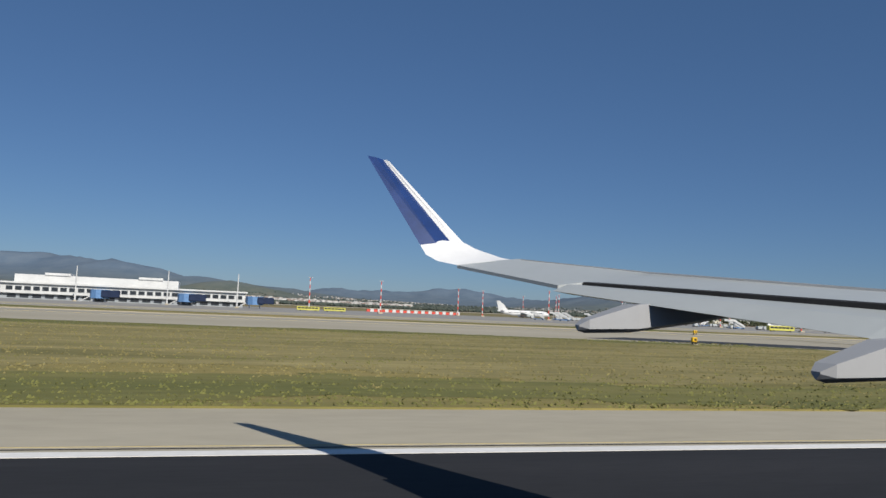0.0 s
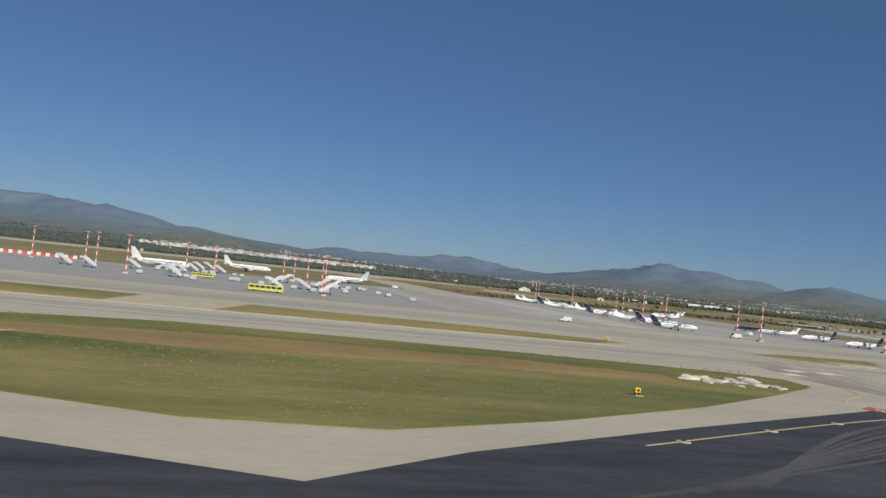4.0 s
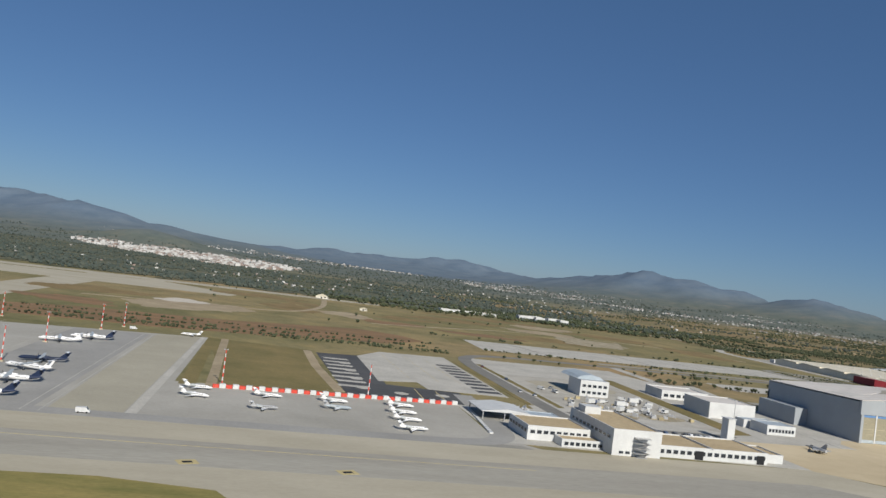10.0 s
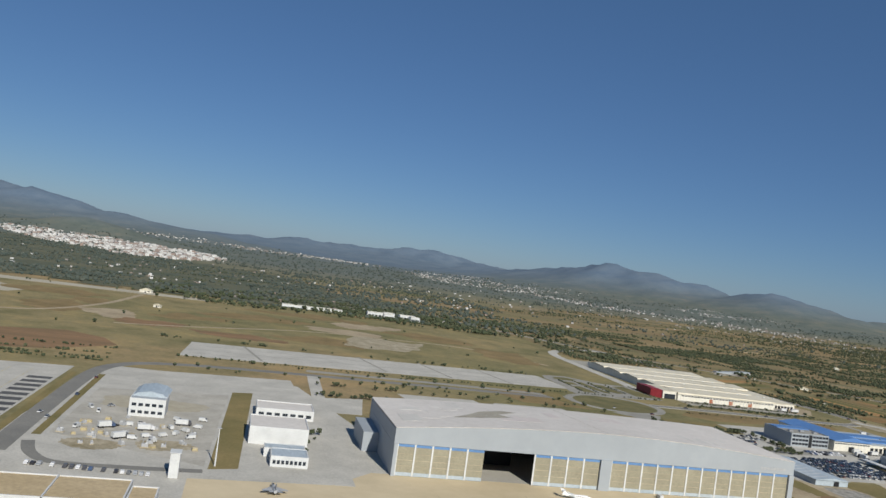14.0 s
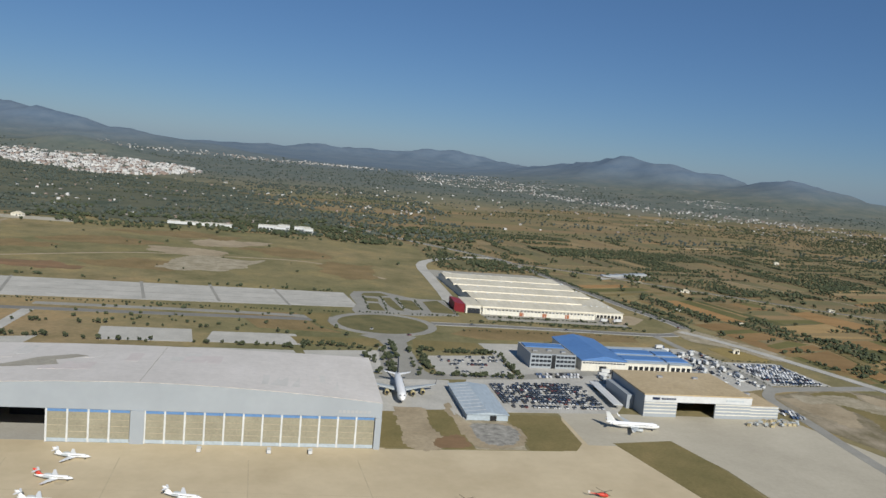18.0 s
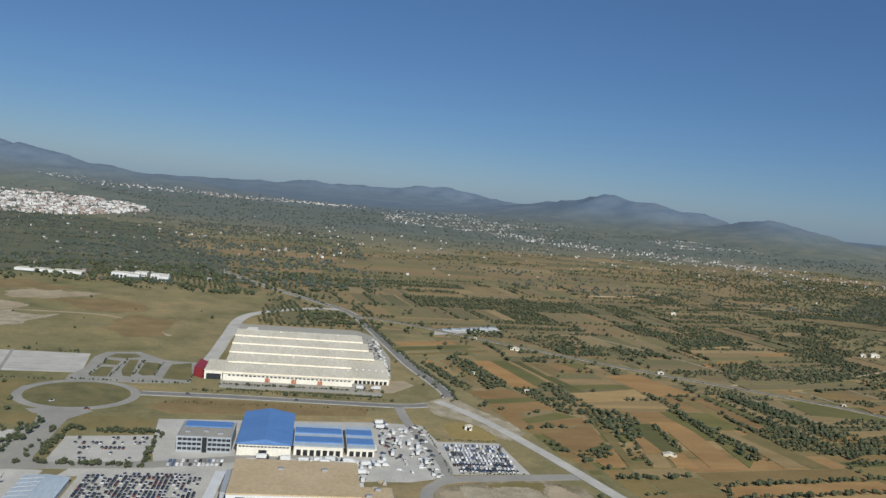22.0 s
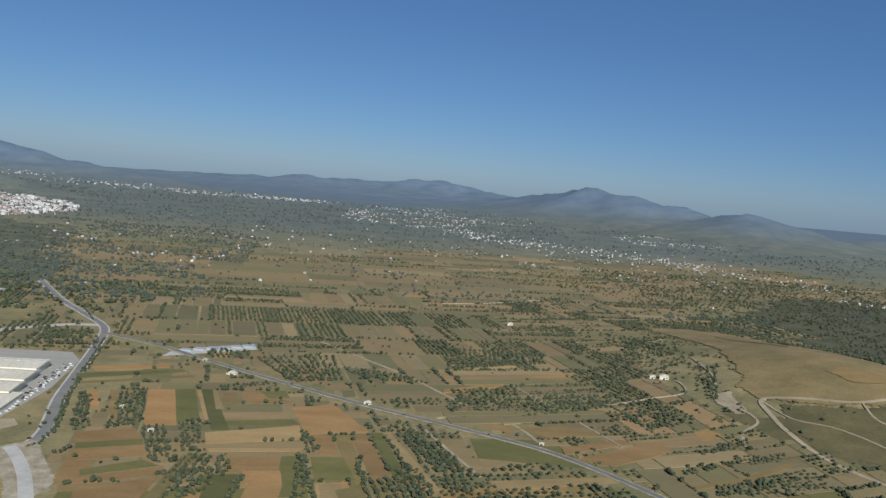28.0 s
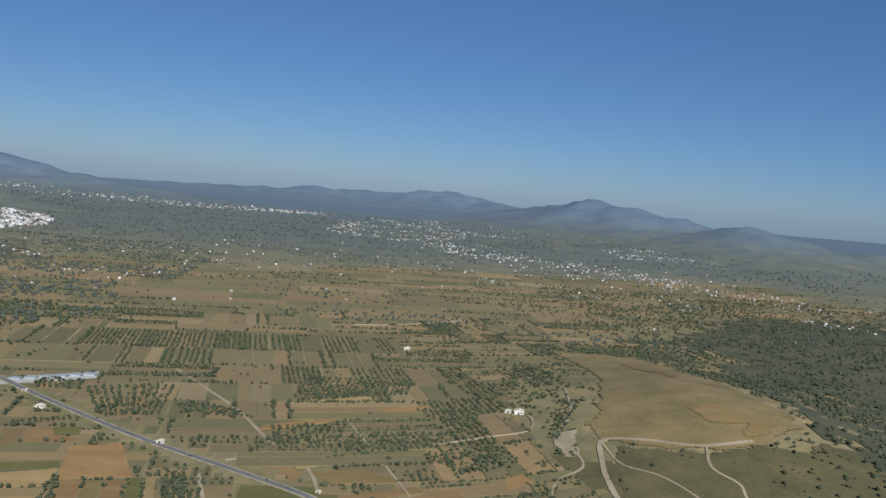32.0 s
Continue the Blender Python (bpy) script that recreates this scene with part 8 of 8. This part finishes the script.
# ---- towns ----
def town(name, places, mat, label):
    V, F = [], []
    cube = [(-1, -1, 0), (1, -1, 0), (1, 1, 0), (-1, 1, 0), (-1, -1, 1), (1, -1, 1), (1, 1, 1), (-1, 1, 1)]
    quads = [(0, 1, 5, 4), (1, 2, 6, 5), (2, 3, 7, 6), (3, 0, 4, 7), (4, 5, 6, 7)]
    for x, y, w, d, h, a in places:
        z, o = min(height(x + a_, y + b_) for a_ in (-16, 16) for b_ in (-16, 16)) - 2.0, len(V)
        c, s = math.cos(a), math.sin(a)
        V += [(x + c * px * w - s * py * d, y + s * px * w + c * py * d, z + pz * (h + 2)) for px, py, pz in cube]
        F += [tuple(o + i for i in q) for q in quads]
    me = bpy.data.meshes.new(name)
    me.from_pydata(V, [], F)
    me.materials.append(M[mat])
    return tagged(new(name, me), label, "town", "", "stuff")


tr_ = random.Random(8)


def houses(n, cx, cy, sx, sy, big=1.0, thin=0.0):
    out = []
    while len(out) < n:
        x, y = tr_.gauss(cx, sx), tr_.gauss(cy, sy)
        if noise.noise((x / 60, y / 60, 5.0)) < thin:
            continue
        w = tr_.uniform(3, 7) * big
        out.append((x, y, w, w * tr_.uniform(0.7, 1.2), tr_.uniform(4, 10) * big, tr_.uniform(-0.4, 0.4)))
    return out


def quarter(n, rim, small, large, clump, thin):
    """Houses inside an outline, thinned by a noise so that they stand in groups."""
    x0, x1, y0, y1 = min(p[0] for p in rim), max(p[0] for p in rim), min(p[1] for p in rim), max(p[1] for p in rim)
    out = []
    for i in range(n * 30):
        x, y = tr_.uniform(x0, x1), tr_.uniform(y0, y1)
        if len(out) < n and inside(x, y, rim) and noise.noise((x / clump, y / clump, 9.0)) + 0.5 * noise.noise((x * 3 / clump, y * 3 / clump, 3.0)) > thin:
            w = tr_.uniform(small, large)
            out.append((x, y, w, w * tr_.uniform(0.7, 1.1), w * tr_.uniform(0.9, 1.6), tr_.uniform(-0.3, 0.3)))
    return out


def street(n, line, spread, small, large):
    """Houses along a line."""
    out = []
    for i in range(n):
        k = tr_.randrange(len(line) - 1)
        p = Vector(line[k]).lerp(Vector(line[k + 1]), tr_.random()) + Vector((tr_.gauss(0, spread), tr_.gauss(0, spread)))
        w = tr_.uniform(small, large)
        out.append((p.x, p.y, w, w * tr_.uniform(0.7, 1.1), w * tr_.uniform(1.2, 2.0), tr_.uniform(-0.3, 0.3)))
    return out


town("hill_town", quarter(1500, [(-60, 1930), (70, 1860), (200, 1870), (300, 1810), (380, 1720), (425, 1580), (395, 1450), (335, 1330), (255, 1320), (230, 1400), (150, 1430), (40, 1610), (-50, 1790)], 1.5, 3.6, 45, -0.22), "house", "white-walled town spread along the foot of the hill")
town("upper_villages", street(190, [(-130, 2580), (-5, 2530), (150, 2490), (250, 2510), (390, 2480)], 38, 1.0, 2.4) + street(260, [(400, 2450), (470, 2480), (620, 2540), (750, 2600), (840, 2650)], 38, 1.1, 2.6), "farhouse", "long pale band of suburbs under the far ridge")
town("far_villages", quarter(700, [(900, 1900), (930, 2400), (1000, 2650), (1194, 2700), (1316, 2640), (1440, 2450), (1540, 2300), (1430, 2180), (1260, 2050), (1100, 1850)], 0.8, 1.9, 90, -0.1) + street(460, [(1150, 1900), (1202, 1790), (1243, 1657), (1319, 1620), (1421, 1561), (1492, 1456), (1530, 1430), (1590, 1310), (1720, 1200)], 48, 0.7, 1.7) + quarter(260, [(1582, 1772), (1586, 1982), (1685, 1995), (1779, 1872), (1846, 1803), (1791, 1759)], 0.9, 1.9, 60, -0.2) + quarter(150, [(1100, 1250), (1150, 1500), (1420, 1420), (1900, 1100), (1700, 900), (1450, 1050)], 0.7, 1.7, 80, 0.15), "farhouse", "scattered pale villages on the far slopes")
town("scattered_houses", houses(80, 480, 1080, 300, 150, 0.24) + houses(110, 1000, 1330, 420, 170, 0.26) + houses(36, 300, 900, 140, 60, 0.25) + houses(14, 540, 730, 70, 30, 0.26) + houses(26, 720, 1000, 110, 60, 0.24), "house", "scattered white houses among the far fields")


# ---- rough grass, bushes and stones beside the runway ----
def tufts(name, places, mat, label):
    """Blades of dry grass in clumps, one mesh."""
    V, F = [], []
    r = random.Random(77)
    for x, y, h in places:
        for k in range(3):
            a, l = r.uniform(0, math.tau), h * r.uniform(0.6, 1.2)
            cx, cy = x + r.uniform(-0.12, 0.12), y + r.uniform(-0.12, 0.12)
            o, w = len(V), 0.035 + 0.05 * r.random()
            V += [(cx - w * math.cos(a), cy - w * math.sin(a), 0.05), (cx + w * math.cos(a), cy + w * math.sin(a), 0.05), (cx + r.uniform(-0.3, 0.3) * l, cy + r.uniform(-0.3, 0.3) * l, 0.05 + l)]
            F.append((o, o + 1, o + 2))
    me = bpy.data.meshes.new(name)
    me.from_pydata(V, [], F)
    me.materials.append(M[mat])
    return tagged(new(name, me), label, "grass", "", "stuff")


M["straw"] = many("straw_blades", [(0.235, 0.20, 0.078), (0.22, 0.188, 0.072), (0.20, 0.175, 0.064), (0.25, 0.215, 0.085)], 0.95, True)
M["blade"] = many("green_blades", [(0.155, 0.16, 0.045), (0.17, 0.172, 0.05), (0.185, 0.182, 0.055), (0.145, 0.15, 0.045)], 0.95, True)
M["bushleaf"] = many("bush_leaves", [(0.075, 0.10, 0.035), (0.09, 0.115, 0.04), (0.065, 0.085, 0.032), (0.105, 0.125, 0.05)], 0.9, True)
gr = random.Random(31)


def in_g1(x, y):
    return x < 46 or (x - 40) ** 2 / 19 ** 2 + (y - 34) ** 2 / 19 ** 2 < 1


M["strawground"] = surface("straw_grass_ground", (0.155, 0.14, 0.046), (0.33, 0.275, 0.115), 0.3, 2.5, 0.95, bump=0.3, stretch=(0.2, 1, 1))
M["greenground"] = surface("green_grass_ground", (0.105, 0.115, 0.03), (0.21, 0.19, 0.062), 0.3, 2.5, 0.95, bump=0.3, stretch=(0.2, 1, 1))
mound_patch("dry_grass_band", [(-60, 25), (20, 24), (36, 25.5), (50, 26), (56, 30), (56, 37), (50, 46), (43, 51), (20, 56), (-60, 56)], M["strawground"], "pale straw grass in the middle of the verge", 0.076, 77, 1.0)
mound_patch("green_grass_band", [(-60, 16.2), (30, 16.4), (48, 17.4), (52, 19.6), (53, 22), (46, 22.5), (20, 21.5), (-60, 22)], M["greenground"], "short green grass along the taxiway edge", 0.077, 78, 0.8)
mound_patch("green_grass_band", [(-120, 57), (20, 56.5), (44, 52.5), (46, 54), (24, 60), (-20, 61.6), (-120, 61.6)], M["greenground"], "green grass along the far edge of the verge", 0.078, 79, 0.8)
dry, lush = [], []
for i in range(24000):
    x, y = gr.uniform(-24, 60), 15.4 + 44 * gr.random() ** 1.5
    if not in_g1(x, y):
        continue
    n = noise.noise((x / 9, y / 3.2, 2.0)) + 0.5 * noise.noise((x / 2.5, y / 1.2, 6.0)) + (-0.42 if y < 21.5 else 0.3 if y < 50 else -0.4)
    (dry if n > 0.0 else lush).append((x, y, gr.uniform(0.03, 0.08)))
for i in range(16000):
    x, y = gr.uniform(86, 188), gr.uniform(37, 80)
    if 0.55 * abs(x - 137) + 38 < y < 81 - 0.05 * abs(x - 137):
        n = noise.noise((x / 14, y / 5, 2.0)) + 0.4 * noise.noise((x / 4, y / 2, 6.0))
        (dry if n > 0.12 else lush).append((x, y, gr.uniform(0.03, 0.08)))
tufts("dry_grass", dry, "straw", "tall dry straw grass beside the runway")
tufts("green_grass", lush, "blade", "green grass clumps beside the runway")


def bush(at, s, seed):
    e = thing("bush", "low dark green bush in the airfield grass", "bush", "bushes in the grass", at)
    bm = bmesh.new()
    r = random.Random(seed)
    for i in range(70):
        m = Matrix.Translation((r.gauss(0, 0.32) * s, r.gauss(0, 0.2) * s, abs(r.gauss(0.22, 0.14)) * s)) @ Matrix.Diagonal((*[r.uniform(0.07, 0.16) * s] * 2, r.uniform(0.06, 0.14) * s, 1))
        q = bmesh.ops.create_icosphere(bm, subdivisions=1, radius=1.0, matrix=m)
        for v in q["verts"]:
            v.co += Vector((r.uniform(-1, 1), r.uniform(-1, 1), r.uniform(-1, 1))) * 0.07 * s
    part("foliage", bm, M["bushleaf"], e)
    part("stem", box(-0.04, 0.04, -0.04, 0.04, -0.05, 0.3 * s), M["bark"], e)
    return e


bu = [bush(pose(27.3, 26.2, 0.07), 0.8, 1), bush(pose(28.5, 25, 0.07), 0.75, 2)]
for i, (x, y) in enumerate(((29.7, 25.3), (30.5, 25.5), (26.2, 26.6))):
    copy_thing(bu[i % 2], pose(x, y, 0.07, 0, 0, 40 * i))
for i in range(34):
    y_ = 16.2 + 6 * gr.random() ** 1.6
    w_ = copy_thing(bu[i % 2], pose(gr.uniform(22, 56), y_, 0.05, 0, 0, 40 * i))
    w_.scale = (gr.uniform(0.3, 0.7), 0.4, gr.uniform(0.15, 0.3))
mk = thing("marker_post", "small white marker post in the grass", "post", "", pose(30.2, 23, 0.07))
part("post", loft([[(r * math.cos(q * math.tau / 8), r * math.sin(q * math.tau / 8), z) for q in range(8)] for r, z in ((0.09, 0), (0.09, 0.32), (0.05, 0.36))]), M["white"], mk)
part("base", box(-0.15, 0.15, -0.15, 0.15, -0.03, 0.05), M["slab"], mk)


def rock(at, s, seed):
    e = thing("rock", "pale broken limestone rock in the grass", "rock", "pale rocks in the grass", at)
    bm = bmesh.new()
    bmesh.ops.create_icosphere(bm, subdivisions=2, radius=s)
    r = random.Random(seed)
    for v in bm.verts:
        v.co = Vector((v.co.x * 1.6, v.co.y * 0.8, v.co.z * 0.6)) * r.uniform(0.75, 1.2)
    part("stone", bm, M["rock"], e)
    return e


ro = [rock(pose(174, 66.5, 0.1), 0.7, 3), rock(pose(176, 67.3, 0.1, 0, 0, 30), 0.6, 4)]
for i in range(26):
    k_ = copy_thing(ro[i % 2], pose(gr.uniform(173.5, 183.5), 66.6 + gr.gauss(0, 1.7), 0.05, 0, 0, gr.uniform(0, 360)))
    k_.scale = [gr.uniform(0.4, 1.2)] * 2 + [gr.uniform(0.3, 0.8)]

for i in range(16):
    k_ = copy_thing(ro[i % 2], pose(gr.uniform(274.5, 287), 67.4 + gr.gauss(0, 1.3), 0.05, 0, 0, gr.uniform(0, 360)))
    k_.scale = [gr.uniform(0.4, 1.1)] * 2 + [gr.uniform(0.3, 0.7)]
for x, y in ((232.9, 60.2), (234, 61)):
    copy_thing(bu[0], pose(x, y, 0.07, 0, 0, 30 * x)).scale = (0.9, 0.9, 0.9)

# ---- the airliner on the runway at the start of its run ----
own = thing("airliner", "white airliner with blue winglets and grey wings rolling on the runway", "airliner", "", pose(0, 0, 0.03))
CY, CZ = -1.13, 1.85
st = [(12.2, 0.05, -0.25), (11.9, 0.4, -0.2), (11.1, 0.72, -0.08), (9.9, 0.98, 0), (-1.2, 0.98, 0), (-4.2, 0.66, 0.28), (-6.2, 0.25, 0.55), (-6.6, 0.1, 0.6)]
smooth(part("fuselage", loft([circle(x, r, 24, CZ + dz, 1, CY) for x, r, dz in st]), M["plane"], own), 50)
for s in (-1, 1):
    # stations of y: leading edge x z, slot x z, trailing edge x z
    if s == 1:
        def yy(y):
            return y
    else:
        def yy(y):
            return 2 * CY - y
    SEC = ((-0.4, 6.9, 1.45, 5.2, 1.42), (1.2, 6.2, 1.80, 4.5, 1.72), (3.4, 5.14, 2.175, 3.95, 2.14), (5.9, 3.86, 2.365, 3.1, 2.285), (5.94, 3.84, 2.367, 2.85, 2.245), (7.3, 3.15, 2.505, 2.42, 2.44))
    rings = []
    for y, xl, zl, xs_, zs in SEC:
        c = xl - xs_
        rings.append([(xl, yy(y), zl - 0.02), (xl - 0.12 * c, yy(y), zl + 0.035), (xl - 0.5 * c, yy(y), (zl + zs) / 2 + 0.03), (xs_, yy(y), zs), (xs_, yy(y), zs - 0.03), (xl - 0.5 * c, yy(y), (zl + zs) / 2 - 0.1 * c - 0.02), (xl - 0.1 * c, yy(y), zl - 0.06 - 0.04 * c)])
    wg = smooth(part("wing", loft(rings), M["alu"], own, "pale grey wing"), 35)
    fl = []
    for y, xs_, zs, xt, zt in ((1.2, 4.46, 1.68, 3.85, 1.5), (3.4, 3.9, 2.10, 3.47, 1.955), (5.88, 3.05, 2.255, 2.78, 2.195)):
        fl.append([(xs_, yy(y), zs), ((xs_ + xt) / 2, yy(y), (zs + zt) / 2 + 0.03), (xt, yy(y), zt), ((xs_ + xt) / 2, yy(y), (zs + zt) / 2 - 0.05)])
    part("flap", loft(fl), M["alu"], wg, "lowered flap")
    # thin panel lines, and a black strip as painted shade in the slot
    part("slot_gap", loft([[(x + 0.03, yy(y), z + 0.012), (x - 0.03, yy(y), z + 0.004), (x - 0.05, yy(y), z - 0.06), (x + 0.02, yy(y), z - 0.06)] for y, x, z in ((1.2, 4.48, 1.71), (3.4, 3.93, 2.13), (5.9, 3.09, 2.275))]), M["rubber"], wg)
    part("slat_line", loft([[(x, yy(y), z), (x - 0.012, yy(y), z), (x - 0.012, yy(y), z - 0.02), (x, yy(y), z - 0.02)] for y, x, z in ((1.2, 5.8, 1.842), (3.4, 4.86, 2.213), (5.9, 3.69, 2.397), (7.2, 3.06, 2.532))]), M["fairing"], wg)
    # blended root and canted winglet
    bl_ = []
    for y, xl, zl, xt, zt in ((7.3, 3.15, 2.505, 2.42, 2.44), (7.5, 2.95, 2.555, 2.28, 2.48), (7.66, 2.74, 2.635, 2.2, 2.55), (7.76, 2.62, 2.71, 2.165, 2.65)):
        bl_.append([(xl, yy(y), zl), ((xl + xt) / 2, yy(y - 0.02), (zl + zt) / 2 + 0.03), (xt, yy(y), zt), ((xl + xt) / 2, yy(y + 0.03), (zl + zt) / 2 - 0.04)])
    smooth(part("wingtip", loft(bl_), M["plane"], wg, "white curved wingtip"), 60)
    low, top = (2.62, 2.165, 7.76, 2.71, 2.65), (1.9, 1.66, 8.2, 3.56, 3.60)
    def winglet(f0, f1, th):
        out = []
        for xl, xt, y, zl, zt in (low, top):
            a, b = xl + (xt - xl) * f0, xl + (xt - xl) * f1
            za, zb = zl + (zt - zl) * f0, zl + (zt - zl) * f1
            out.append([(a, yy(y), za), ((a + b) / 2, yy(y - th), (za + zb) / 2), (b, yy(y), zb), ((a + b) / 2, yy(y + th), (za + zb) / 2)])
        return loft(out)
    part("winglet", winglet(0.27, 1.0, 0.03), M["wingblue"], wg, "deep blue winglet")
    part("winglet_edge", winglet(0.0, 0.268, 0.025), M["plane"], wg, "white winglet leading edge")
    # flap track fairings
    for y, sx, dz in ((5.0, 0.0, 0.0), (3.1, 0.30, -0.15)):
        sts = ((2.56, 1.90, 1.94, 0.03), (2.62, 1.885, 1.98, 0.07), (2.98, 1.90, 2.10, 0.11), (3.5, 1.98, 2.14, 0.12), (4.1, 2.1, 2.2, 0.05))
        part("flap_fairing", loft([[(x + sx, yy(y - w), a + dz + 0.03), (x + sx, yy(y - w), b + dz), (x + sx, yy(y + w), b + dz), (x + sx, yy(y + w), a + dz + 0.03), (x + sx, yy(y), a + dz)] for x, a, b, w in sts]), M["fairing"], wg, "grey flap track fairing")
    smooth(part("engine", loft([circle(x, r, 16, 1.0, 1, yy(1.75)) for x, r in ((7.6, 0.5), (7.3, 0.56), (6.2, 0.54), (5.3, 0.32))]), M["plane"], own), 50)
    part("tailplane", loft([[(xl, yy(y), z + 0.0), ((xl + xt) / 2, yy(y), z + 0.05), (xt, yy(y), z), ((xl + xt) / 2, yy(y), z - 0.05)] for y, xl, xt, z in ((-0.9, -3.6, -5.4, 2.3), (1.9, -5.4, -6.2, 2.5))]), M["plane"], own)
fin = part("fin", loft([[(xl, CY, z), ((xl + xt) / 2, CY + 0.1, z), (xt, CY, z), ((xl + xt) / 2, CY - 0.1, z)] for xl, xt, z in ((-3.0, -6.2, 2.6), (-5.6, -6.8, 5.9))]), M["navy"], own)
wheels(own, 10.0, CY, 0.2, 1.1)
for s in (-1, 1):
    wheels(own, 4.0, CY + s * 1.9, 0.28, 1.7)
